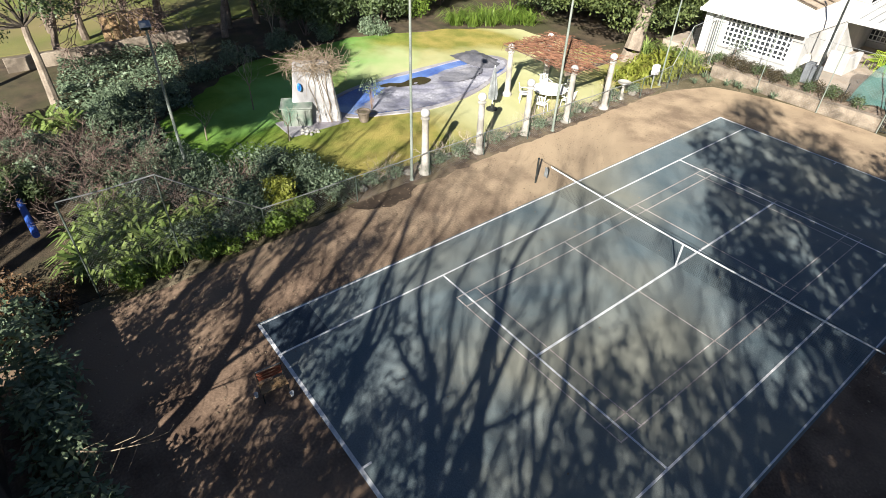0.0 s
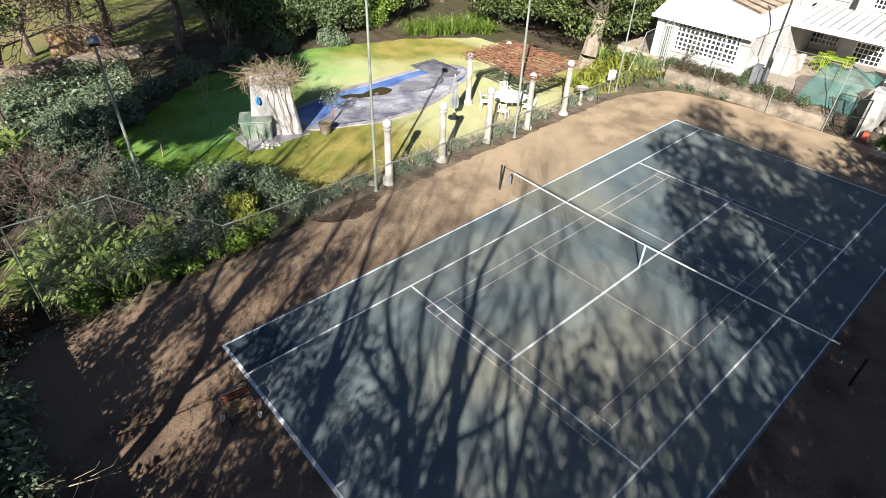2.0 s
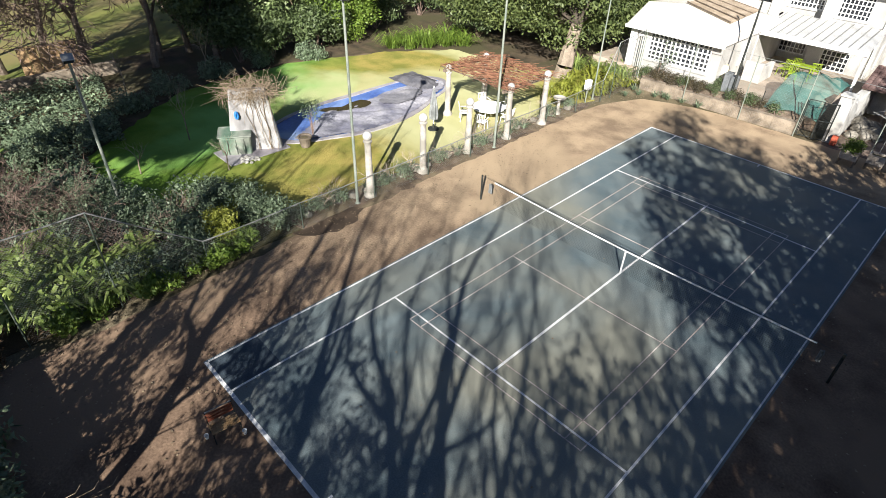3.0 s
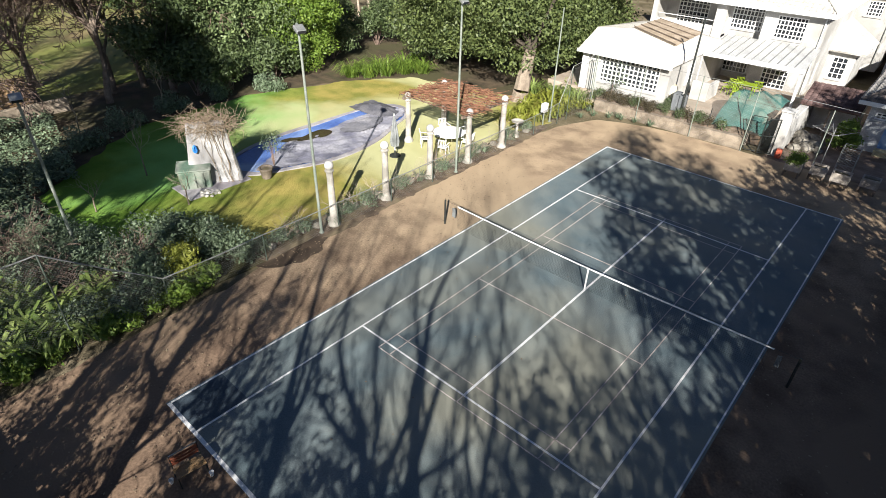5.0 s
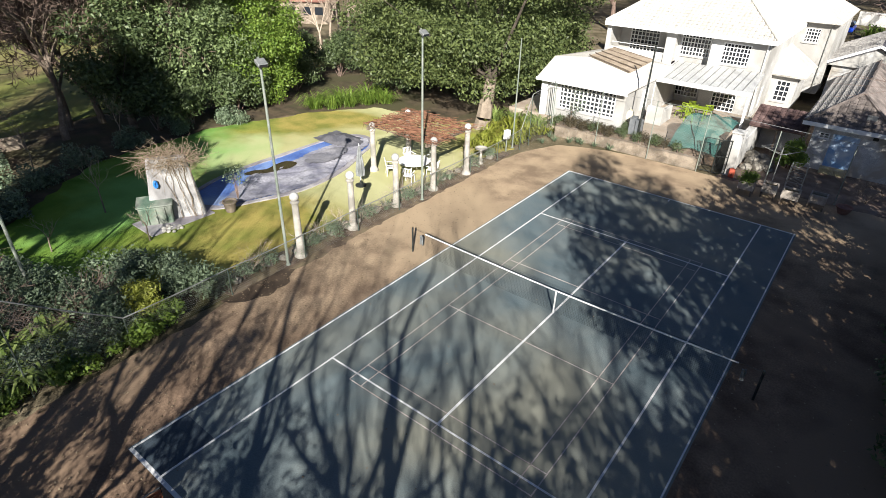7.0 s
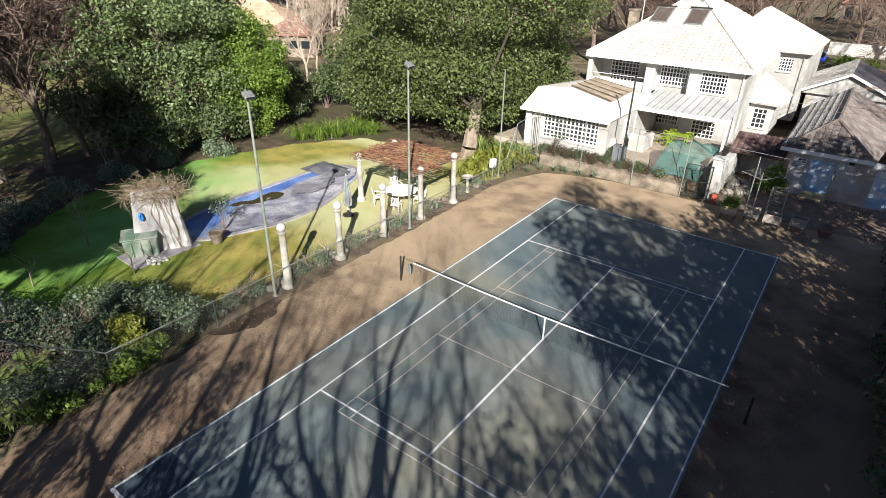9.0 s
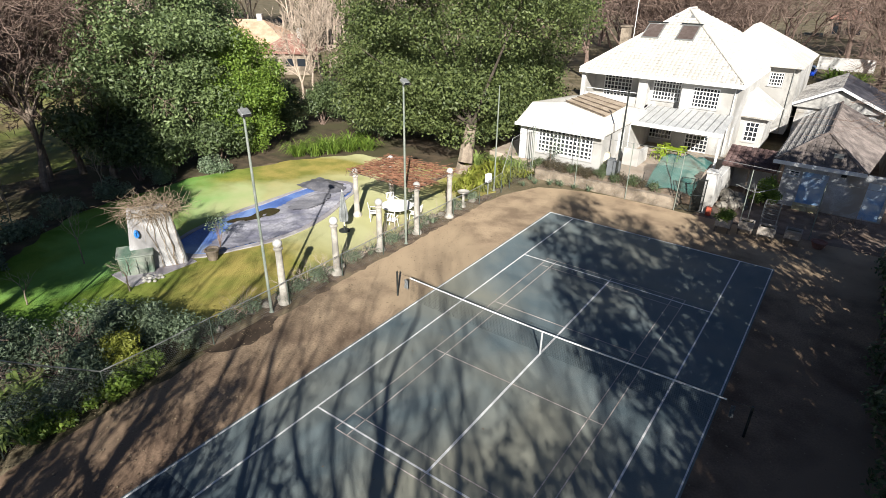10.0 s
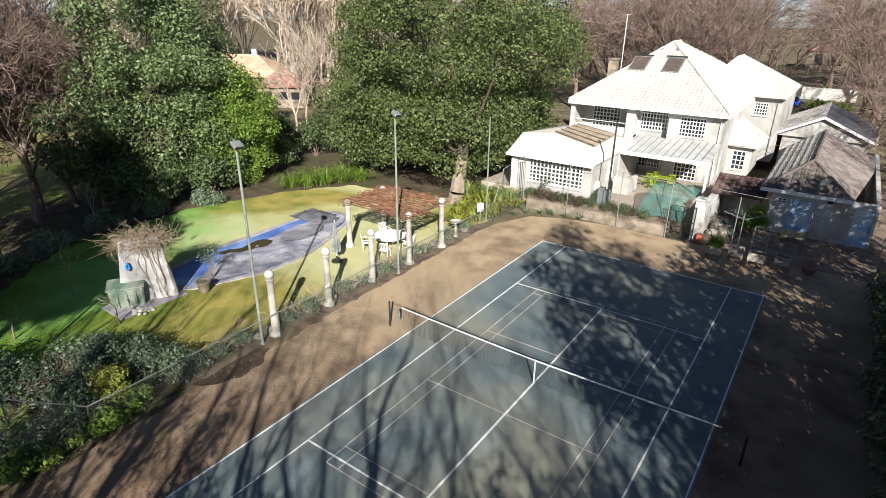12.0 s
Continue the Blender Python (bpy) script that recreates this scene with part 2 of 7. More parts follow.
def crown_points(rng, clumps, per, squash=0.75, fill=0.66):
    """Points in the outer shells of clumps (x, y, z, radius), and the way out at each."""
    pts, outs = [], []
    for x, y, z, r in clumps:
        k = max(6, int(per * r * r))
        d = rng.normal(size=(k, 3))
        d /= np.linalg.norm(d, axis=1)[:, None]
        rad = r * (fill + (1 - fill) * rng.random((k, 1)) ** 0.5) * (1 + 0.18 * rng.normal(size=(k, 1)))
        pts.append(np.array((x, y, z)) + d * rad * np.array((1, 1, squash)))
        outs.append(d)
    return np.concatenate(pts), np.concatenate(outs)


def limb_mesh(segments, sides=5):
    """Tapered limbs (a, b, ra, rb) as one array of quads."""
    a = np.array([s[0] for s in segments], dtype=float)
    b = np.array([s[1] for s in segments], dtype=float)
    ra = np.array([s[2] for s in segments])[:, None]
    rb = np.array([s[3] for s in segments])[:, None]
    w = b - a
    w /= np.linalg.norm(w, axis=1)[:, None] + 1e-9
    ref = np.where(np.abs(w[:, 2:3]) > 0.9, np.array((1.0, 0, 0)), np.array((0, 0, 1.0)))
    u = np.cross(w, ref)
    u /= np.linalg.norm(u, axis=1)[:, None] + 1e-9
    v = np.cross(w, u)
    quads = []
    for k in range(sides):
        t0, t1 = k * math.tau / sides, (k + 1) * math.tau / sides
        d0 = u * math.cos(t0) + v * math.sin(t0)
        d1 = u * math.cos(t1) + v * math.sin(t1)
        quads.append(np.stack([a + d0 * ra, a + d1 * ra, b + d1 * rb, b + d0 * rb], 1))
    return np.concatenate(quads).reshape(-1, 3)


def grow(rng, base, height, r0, depth, spread=0.55, first=0.3, lean=(0, 0), kids=(2, 4), droop=0.0):
    """A branching skeleton: list of limbs (a, b, ra, rb, level)."""
    segs = []

    def go(p, d, length, r, level):
        steps = 3 if level < 3 else 2
        q = p
        dd = d
        for i in range(steps):
            dd = (dd + Vector(rng.normal(size=3)) * (0.07 + 0.05 * level) + Vector((0, 0, 0.05 - droop * level))).normalized()
            e = q + dd * (length / steps)
            r1 = r * (0.86 if level else 0.9)
            segs.append((tuple(q), tuple(e), r, r1, level))
            q, r = e, r1
            if level and level < depth and i < steps - 1 and rng.random() < 0.75:
                side = Vector(rng.normal(size=3))
                go(q, (dd + (side - dd * side.dot(dd)).normalized() * spread * 1.3).normalized(), length * rng.uniform(0.45, 0.7), r * 0.55, level + 1)
        if level < depth:
            for _ in range(int(rng.integers(kids[0], kids[1]))):
                side = Vector(rng.normal(size=3))
                side = (side - dd * side.dot(dd)).normalized()
                go(q, (dd + side * spread * rng.uniform(0.6, 1.4)).normalized(), length * rng.uniform(0.62, 0.88) if level else height * (1 - first) * rng.uniform(0.3, 0.42), r * rng.uniform(0.6, 0.75), level + 1)

    go(Vector(base), Vector((lean[0], lean[1], 1)).normalized(), height * first, r0, 0)
    return segs


def bare_tree(name, base, height, r0, seed, label, depth=5, spread=0.55, first=0.28, bark=None, twig=None, lean=(0, 0), kids=(2, 4), thick=0.0):
    rng = np.random.default_rng(seed)
    segs = grow(rng, (0, 0, -0.15), height, r0, depth, spread, first, lean, kids)
    t = thing(name, base, label, "tree")
    segs = [(a, b, max(r, thick), max(q, thick * 0.8), k) for a, b, r, q, k in segs]
    big = [s[:4] for s in segs if s[4] < 3]
    fine = [s[:4] for s in segs if s[4] >= 3]
    soup("trunk", limb_mesh(big, 8), 4, bark or M_BARK, t)
    if fine:
        soup("twig_crown", limb_mesh(fine, 3), 4, twig or M_TWIG, t)
    return t


def leafy_tree(name, base, height, crown, clump_r, n_clumps, seed, leaf, label, per=260, size=0.16, r0=0.3, lean=(0, 0), bark=None, squash=0.8, centre=None, skirt=None, limb_step=3, clear=None):
    """clear: (x, z) past and under which no clump hangs; crown: half-widths (x, y, z) of the crown; centre: its middle over the base; skirt: (count, low, high) of hanging outer clumps."""
    rng = np.random.default_rng(seed)
    t = thing(name, base, label, "tree")
    cx, cy, cz = centre or (0, 0, height - crown[2])
    clumps = []
    for _ in range(n_clumps):
        d = rng.normal(size=3)
        d /= np.linalg.norm(d)
        k = rng.uniform(0.45, 1.0) ** 0.6
        clumps.append((cx + d[0] * crown[0] * k, cy + d[1] * crown[1] * k, cz + d[2] * crown[2] * k, clump_r * rng.uniform(0.6, 1.25)))
    for _ in range(skirt[0] if skirt else 0):
        a_ = rng.uniform(0, math.tau)
        k = rng.uniform(0.22, 0.98)
        clumps.append((cx + math.cos(a_) * crown[0] * k, cy + math.sin(a_) * crown[1] * k, rng.uniform(skirt[1], skirt[2]), clump_r * rng.uniform(0.7, 1.2)))
    if clear:
        clumps = [c for c in clumps if c[0] + c[3] < clear[0] or c[2] - c[3] > clear[1]]
    segs = []
    fork = Vector((lean[0] * cz * 0.5, lean[1] * cz * 0.5, max(0.8, cz - crown[2] * 0.75)))
    q = Vector((0, 0, -0.2))
    for i in range(8):
        e = Vector((0, 0, -0.2)).lerp(fork, (i + 1) / 8) + Vector((*rng.normal(size=2) * r0 * 0.05, 0))
        segs.append((tuple(q), tuple(e + (e - q) * 0.04), r0 * (1.35 - 0.07 * i + 0.25 * (i == 0)), r0 * (1.28 - 0.07 * i)))
        q = e
    soup("trunk", limb_mesh(segs, 8), 4, bark or M_BARK, t)
    segs = []
    for c in clumps[::limb_step]:
        end = Vector(c[:3])
        mid = q.lerp(end, 0.5) + Vector(rng.normal(size=3)) * 0.3
        segs.append((tuple(q), tuple(mid), r0 * 0.30, r0 * 0.16))
        segs.append((tuple(mid), tuple(end), r0 * 0.16, r0 * 0.04))
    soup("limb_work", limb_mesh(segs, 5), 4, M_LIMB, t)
    pts, outs = crown_points(rng, clumps, per, squash)
    pts = pts[pts[:, 2] > 0.15]
    outs = outs[:len(pts)]
    soup("crown", leaf_quads(rng, pts, size, 0.5, 0.35, outs), 4, leaf, t)
    return t


def shrub(name, at, rx, ry, h, seed, leaf, label, n=1400, size=0.09, aspect=0.45, group=""):
    rng = np.random.default_rng(seed)
    t = thing(name, at, label, "shrub", group)
    clumps = [(rng.uniform(-rx, rx) * 0.75, rng.uniform(-ry, ry) * 0.75, rng.uniform(0.25, 0.8) * h, rng.uniform(0.28, 0.45) * min(h, rx * 1.4, ry * 1.4) + 0.1) for _ in range(9)]
    tot = sum(c[3] ** 2 for c in clumps)
    pts, outs = crown_points(rng, clumps, n / tot, 0.9, 0.4)
    pts[:, 2] = np.abs(pts[:, 2]) + 0.03
    stems = [((rng.uniform(-.15, .15), rng.uniform(-.15, .15), -0.05), c[:3], 0.03, 0.01) for c in clumps]
    soup("wood", limb_mesh(stems, 4), 4, M_TWIG, t)
    soup("foliage", leaf_quads(rng, pts, size, aspect, 0.3, outs), 4, leaf, t)
    return t


def strap_plant(name, at, n, length, seed, leaf, label, width=0.035, group=""):
    """A rosette of arching strap leaves, each of three joined lengths."""
    rng = np.random.default_rng(seed)
    t = thing(name, at, label, "plant", group)
    quads = []
    for _ in range(n):
        a = rng.uniform(0, math.tau)
        d = np.array((math.cos(a), math.sin(a), 0))
        s = np.array((-d[1], d[0], 0)) * width * rng.uniform(0.7, 1.2)
        L = length * rng.uniform(0.6, 1.15)
        b = np.array((*rng.normal(size=2) * length * 0.12, 0.0))
        lift = rng.uniform(0.5, 1.1)
        pts = [b, b + d * L * 0.28 + np.array((0, 0, L * 0.55 * lift)), b + d * L * 0.62 + np.array((0, 0, L * 0.72 * lift)), b + d * L * 0.95 + np.array((0, 0, L * 0.48 * lift))]
        ws = (0.8, 1.0, 0.8, 0.08)
        for i in range(3):
            quads.append([pts[i] - s * ws[i], pts[i] + s * ws[i], pts[i + 1] + s * ws[i + 1], pts[i + 1] - s * ws[i + 1]])
    soup("foliage", np.array(quads).reshape(-1, 3), 4, leaf, t)
    return t


def sheet(name, outline, z, material, label, category, kind="structure", step=0.0):
    """A flat sheet with a given outline, thin but solid."""
    bm = bmesh.new()
    f = bm.faces.new([bm.verts.new((x, y, z)) for x, y in outline])
    if f.normal.z < 0:
        f.normal_flip()
    r = bmesh.ops.extrude_face_region(bm, geom=[f])
    bmesh.ops.translate(bm, vec=(0, 0, -0.05), verts=[v for v in r["geom"] if isinstance(v, bmesh.types.BMVert)])
    bmesh.ops.recalc_face_normals(bm, faces=bm.faces)
    bmesh.ops.triangulate(bm, faces=bm.faces)
    return tagged(mesh_ob(name, bm, material), label, category, kind=kind)


def wavy(points, seed, amp=0.12, step=0.5):
    """An outline with its sides broken into short uneven lengths."""
    rng = random.Random(seed)
    out = []
    for (x0, y0), (x1, y1) in zip(points, points[1:] + points[:1]):
        n = max(1, int(math.hypot(x1 - x0, y1 - y0) / step))
        for i in range(n):
            k = i / n
            out.append((x0 + (x1 - x0) * k + rng.uniform(-amp, amp), y0 + (y1 - y0) * k + rng.uniform(-amp, amp)))
    return out


# ---- ground ----
bm = bmesh.new()
bmesh.ops.create_grid(bm, x_segments=60, y_segments=60, size=600)
for v in bm.verts:
    far = max(0.0, v.co.length - 90)
    v.co.z = -0.06 + far * 0.004 * (1 + math.sin(v.co.x * 0.013) * 0.5)
ground = tagged(mesh_ob("ground", bm, M_GROUND), "rough brown-green ground with leaf litter round the gardens", "ground", kind="structure")

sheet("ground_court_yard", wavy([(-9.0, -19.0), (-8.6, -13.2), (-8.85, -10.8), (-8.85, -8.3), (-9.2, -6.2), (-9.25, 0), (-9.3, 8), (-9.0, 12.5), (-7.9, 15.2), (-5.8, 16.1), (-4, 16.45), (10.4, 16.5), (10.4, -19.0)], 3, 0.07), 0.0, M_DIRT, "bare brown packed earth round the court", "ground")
sheet("ground_lawn", wavy([(-9.6, -3.0), (-9.7, 13.0), (-12, 15.5), (-21.5, 13.3), (-24.0, 9.3), (-26.0, 3.2), (-25.5, -4.0), (-20.2, -10.4), (-14.6, -10.7), (-11.4, -7.5)], 4, 0.15), -0.01, M_LAWN, "short green and yellowed winter lawn", "lawn")
court = sheet("court_surface", [(-5.54, -11.94), (5.54, -11.94), (5.54, 11.94), (-5.54, 11.94)], 0.006, M_COURT, "worn blue-green painted tennis court surface", "court")


def line(x0, y0, x1, y1, w=0.05, faded=False):
    m = M_LINE2 if faded else M_LINE
    z = 0.0125 if faded else 0.0155
    if abs(x1 - x0) > abs(y1 - y0):
        b = boxes((min(x0, x1), max(x0, x1), y0 - w / 2, y0 + w / 2, 0.0065, z))
    else:
        b = boxes((x0 - w / 2, x0 + w / 2, min(y0, y1), max(y0, y1), 0.0065, z))
    part("line", b, m, court)


for sx in (-1, 1):
    line(sx * 5.46, -11.86, sx * 5.46, 11.86, 0.055 if sx < 0 else 0.045)
    line(sx * 4.115, -11.83, sx * 4.115, 11.83, 0.055)
    line(sx * 3.05, -6.7, sx * 3.05, 6.7, 0.033, True)
    line(sx * 2.59, -6.7, sx * 2.59, 6.7, 0.033, True)
for sy in (-1, 1):
    line(-5.485, sy * 11.885, 5.485, sy * 11.885, 0.10 if sy < 0 else 0.06)
    line(-4.09, sy * 6.4, 4.09, sy * 6.4, 0.055)
    line(-3.07, sy * 6.7, 3.07, sy * 6.7, 0.033, True)
    line(-3.03, sy * 5.94, 3.03, sy * 5.94, 0.033, True)
    line(-3.03, sy * 1.98, 3.03, sy * 1.98, 0.033, True)
    line(0, sy * 11.83, 0, sy * 11.6, 0.055)
    line(0, sy * 6.72, 0, sy * 6.42, 0.033, True)
line(0, -6.37, 0, 6.37, 0.07)


M_CLOTH = mat("grey_canvas", (0.14, 0.15, 0.15), (0.24, 0.25, 0.25), 3, 30, 0.9, bump=0.3)

# ---- net ----
net = thing("tennis_net", (0, 0, 0), "black tennis net with white tape between two dark posts", "net")
for sx in (-1, 1):
    b = bmesh.new()
    tube(b, (sx * 6.4, 0, -0.1), (sx * 6.4, 0, 1.09), 0.038, 0.038, 12)
    post = part("post", b, M_DARKMETAL, net)
b = bmesh.new()
tube(b, (-6.4, 0, 1.06), (6.4, 0, 1.04), 0.006, sides=6)
part("cable", b, M_DARKMETAL, net)
b = bmesh.new()
N = 24
for i in range(N):
    x0, x1 = -5.75 + 11.5 * i / N, -5.75 + 11.5 * (i + 1) / N
    h0, h1 = (0.93 + 0.13 * (abs(x) / 6.4) ** 1.5 for x in (x0, x1))
    vs = [b.verts.new(p) for p in ((x0, -0.012, h0 - 0.048), (x1, -0.012, h1 - 0.048), (x1, -0.012, h1), (x0, -0.012, h0), (x0, 0.012, h0 - 0.048), (x1, 0.012, h1 - 0.048), (x1, 0.012, h1), (x0, 0.012, h0))]
    for q in ((0, 1, 2, 3), (5, 4, 7, 6), (3, 2, 6, 7), (1, 0, 4, 5)):
        b.faces.new([vs[k] for k in q])
bmesh.ops.remove_doubles(b, verts=b.verts, dist=0.001)
part("tape", b, M_WHITEPAINT, net, "white headband tape")
quads = []
for i in range(int(11.5 / 0.06)):
    x = -5.75 + i * 0.06
    h = 0.87 + 0.13 * (abs(x) / 6.4) ** 1.5
    quads.append([(x, 0, 0.06), (x + 0.004, 0, 0.06), (x + 0.004, 0, h), (x, 0, h)])
for j in range(14):
    for i in range(24):
        x0, x1 = -5.75 + 11.5 * i / 24, -5.75 + 11.5 * (i + 1) / 24
        k = 0.06 + j * 0.06
        z0, z1 = (k + (0.13 * (abs(x) / 6.4) ** 1.5) * j / 13 for x in (x0, x1))
        quads.append([(x0, 0.003, z0), (x1, 0.003, z1), (x1, 0.003, z1 + 0.004), (x0, 0.003, z0 + 0.004)])
soup("netting", np.array(quads).reshape(-1, 3), 4, M_DARKMETAL, net)
part("centre_strap", boxes((-0.03, 0.03, -0.018, -0.014, 0.0, 0.93)), M_WHITEPAINT, net, "white centre strap")
for sx in (-1, 1):
    b = bmesh.new()
    for k in range(7):
        a = k * math.tau / 7
        tube(b, (sx * 5.95 + 0.05 * math.sin(a * 2), 0.05 * math.cos(a), 0.42 + 0.03 * k), (sx * 5.95 + 0.05 * math.cos(a), 0.05 * math.sin(a), 0.80 + 0.02 * k), 0.016, 0.02, 6)
    part("rolled_netting", b, M_CLOTH, net, "bundle of gathered net end")

# ---- pillars along the fence ----
def pillar(at, h, ball, label):
    t = thing("stone_pillar", at, label, "pillar", "garden pillars")
    b = bmesh.new()
    lathe(b, [(0.25, -0.1), (0.25, 0.08), (0.21, 0.13), (0.165, 0.20), (0.15, 0.30), (0.125, h - 0.56), (0.13, h - 0.46)], 14)
    part("shaft", b, M_STONE, t, smooth=False)
    b = bmesh.new()
    lathe(b, [(0.13, h - 0.46), (0.17, h - 0.43), (0.18, h - 0.38), (0.14, h - 0.35), (0.09, h - 0.33)], 14)
    part("capital", b, M_STONE, t)
    b = bmesh.new()
    bmesh.ops.create_uvsphere(b, u_segments=16, v_segments=10, radius=ball, matrix=Matrix.Translation((0, 0, h - ball)))
    part("ball", b, M_WHITE, t, "pale round ball finial", True)
    return t


for x, y, h in ((-9.54, -3.12, 2.76), (-9.63, -0.2, 2.66), (-9.72, 2.66, 2.58), (-9.55, 5.2, 2.72), (-9.5, 7.9, 2.74)):
    pillar((x, y, 0), h, 0.18, "pale stone garden pillar with a round ball on top")
for x, y in ((-13.5, 5.05), (-13.6, 7.95)):
    pillar((x, y, 0), 2.62, 0.17, "pale stone pillar carrying the pergola")

# ---- floodlight poles ----
def flood_pole(at, h, aim, label, lamp=True, r=0.05, metal=None):
    t = thing("floodlight_pole", at, label, "lamp post", "court floodlights")
    b = bmesh.new()
    tube(b, (0, 0, -0.1), (0, 0, h * 0.5), r * 1.15, r, 10)
    tube(b, (0, 0, h * 0.5), (0, 0, h), r, r * 0.8, 10)
    part("pole", b, metal or M_POLE, t)
    b = bmesh.new()
    lathe(b, [(0.10, 0), (0.10, 0.02), (r * 1.3, 0.05), (r * 1.2, 0.12)], 10)
    part("base_plate", b, M_POLE, t)
    if lamp:
        b = bmesh.new()
        box(b, -0.17, 0.17, -0.06, 0.26, -0.06, 0.07, 0.025)
        head = part("lamp_head", b, M_GALV, t, "grey floodlight housing")
        head.matrix_local = pose(0, 0, h + 0.03, -28, 0, aim)
        g = part("lamp_glass", boxes((-0.14, 0.14, 0.262, 0.268, -0.045, 0.055)), M_GLASS, head)
        bk = part("bracket", boxes((-0.03, 0.03, -0.14, -0.08, -0.12, 0.05)), M_POLE, head)
    return t


flood_pole((-9.41, -3.86, 0), 7.6, -100, "tall green-grey floodlight pole at the court fence")
flood_pole((-9.22, 3.95, 0), 7.6, -100, "tall green-grey floodlight pole at the court fence")
flood_pole((-14.15, -10.9, 0), 5.9, -100, "green-grey garden floodlight pole among shrubs")
flood_pole((-9.75, 12.9, 0), 6.2, -100, "bare green pole beside the yellow-green plants", lamp=False, r=0.04)
flood_pole((-4.0, 17.45, 0.7), 5.2, 180, "dark green floodlight pole behind the retaining wall", lamp=False, r=0.055, metal=M_DARKMETAL)

# ---- fences ----
FENCE = [(-15.15, 3.3), (-12.7, 3.3), (-9.95, 1.08), (-6.4, 1.08), (-3.1, 1.05), (-0.2, 1.05), (2.4, 1.05), (5.1, 1.05), (8.0, 1.05), (10.6, 1.05), (13.0, 1.2), (14.0, 3.05), (16.6, 3.3)]


def chain_link(x_of, rows, n=0.11, w=0.003):
    """Crossing diagonal wires between a ground line and a top line given as (run, height)."""
    quads = []
    for (s0, h0), (s1, h1) in zip(rows, rows[1:]):
        L = s1 - s0
        H = max(h0, h1)
        for sgn in (1, -1):
            k = -H
            while k < L + H:
                # wire: run = k + sgn * z
                pts = []
                for i in range(13):
                    z = H * i / 12
                    u = (k + z) if sgn > 0 else (k + H - z)
                    top = h0 + (h1 - h0) * min(max(u / L, 0), 1)
                    if 0 <= u <= L and z <= top:
                        pts.append((u, z))
                for p, q in ((pts[0], pts[-1]),) if len(pts) > 1 else ():
                    a, c = x_of(s0 + p[0], p[1]), x_of(s0 + q[0], q[1])
                    a2, c2 = x_of(s0 + p[0] + w * 1.6, p[1]), x_of(s0 + q[0] + w * 1.6, q[1])
                    quads.append([a, a2, c2, c])
                k += n
    return np.array(quads).reshape(-1, 3)


M_POSTS = mat("dark_green_pipe", (0.055, 0.075, 0.06), (0.10, 0.12, 0.10), 3, 30, 0.6, metal=0.2, bump=0.1)
fence = thing("court_side_fence", (-9.3, 0, 0), "low sagging chain-link fence with pipe posts, high at its ends", "fence")
for i, (y, h) in enumerate(FENCE):
    b = bmesh.new()
    tube(b, (0, y, -0.1), (0.0, y, h), 0.024, 0.024, 8)
    part("post", b, M_POSTS, fence)
for (y0, h0), (y1, h1) in zip(FENCE, FENCE[1:]):
    b = bmesh.new()
    tube(b, (0, y0, h0), (0, (y0 + y1) / 2, (h0 + h1) / 2 - 0.03), 0.02, sides=6)
    tube(b, (0, (y0 + y1) / 2, (h0 + h1) / 2 - 0.03), (0, y1, h1), 0.02, sides=6)
    part("rail", b, M_GALV, fence)
soup("wire_mesh", chain_link(lambda s, z: (0.02, s, z + 0.02), FENCE, 0.085, 0.003), 4, M_GALV, fence)

FAR = [(-9.2, 3.3), (-6.2, 3.3), (-3.0, 3.3), (-0.2, 3.3)]
ffence = thing("court_end_fence", (0, 16.62, 0), "tall thin chain-link fence along the retaining wall", "fence")
for x, h in FAR + [(3.2, 3.0), (6.4, 3.0), (9.4, 3.0)]:
    b = bmesh.new()
    tube(b, (x, 0.0, -0.1), (x, 0.0, h), 0.025, 0.025, 8)
    part("post", b, M_POLE, ffence)
b = bmesh.new()
tube(b, (-9.2, 0, 3.28), (-0.2, 0, 3.28), 0.012, sides=6)
tube(b, (-0.2, 0, 3.28), (9.4, 0, 2.98), 0.012, sides=6)
part("rail", b, M_GALV, ffence)
soup("wire_mesh", chain_link(lambda s, z: (s, -0.02, z + 0.02), FAR, 0.16, 0.002), 4, M_GALV, ffence)

# ---- retaining wall and terrace ----
wall = thing("retaining_wall", (0, 16.75, 0), "low weathered plastered retaining wall at the court's end", "wall", kind="structure")
for i in range(8):
    x0 = -9.0 + i * 1.09
    part("wall_block", boxes((x0 + 0.003, x0 + 1.087, -0.06 - 0.015 * (i % 2), 0.3, -0.1, 0.58 + 0.035 * math.sin(i * 2.1)), bevel=0.006), M_WALLSTONE, wall)
b = bmesh.new()
bmesh.ops.create_grid(b, x_segments=60, y_segments=8, size=1)
for v in b.verts:
    k = (v.co.y + 1) / 2
    v.co = Vector((-4.62 + v.co.x * 4.36, 17.0 + 0.62 * k, 0.5 + 0.345 * k + 0.05 * noise.noise((v.co.x * 12, k * 3, 1))))
bed_top = tagged(mesh_ob("ground_planting_bed", b, mat("dry_bed_soil", (0.10, 0.075, 0.055), (0.20, 0.15, 0.11), 2.5, 25, 0.95, bump=0.8)), "sloping strip of dry soil behind the retaining wall", "soil", kind="structure")
terrace = tagged(mesh_ob("terrace", boxes((-13.0, -0.25, 17.6, 46, -0.1, 0.84), (-0.25, 1.0, 20.4, 46, -0.1, 0.84)), mat("terrace_paving", (0.34, 0.27, 0.21), (0.46, 0.38, 0.31), 1.2, 18, 0.85, c=(0.30, 0.26, 0.21), big=0.4)), "brown paved terrace round the house", "terrace", kind="structure")

# ---- house ----
house = thing("house", (0, 0, 0), "large white two-storey house with pale tiled hip roofs", "house")


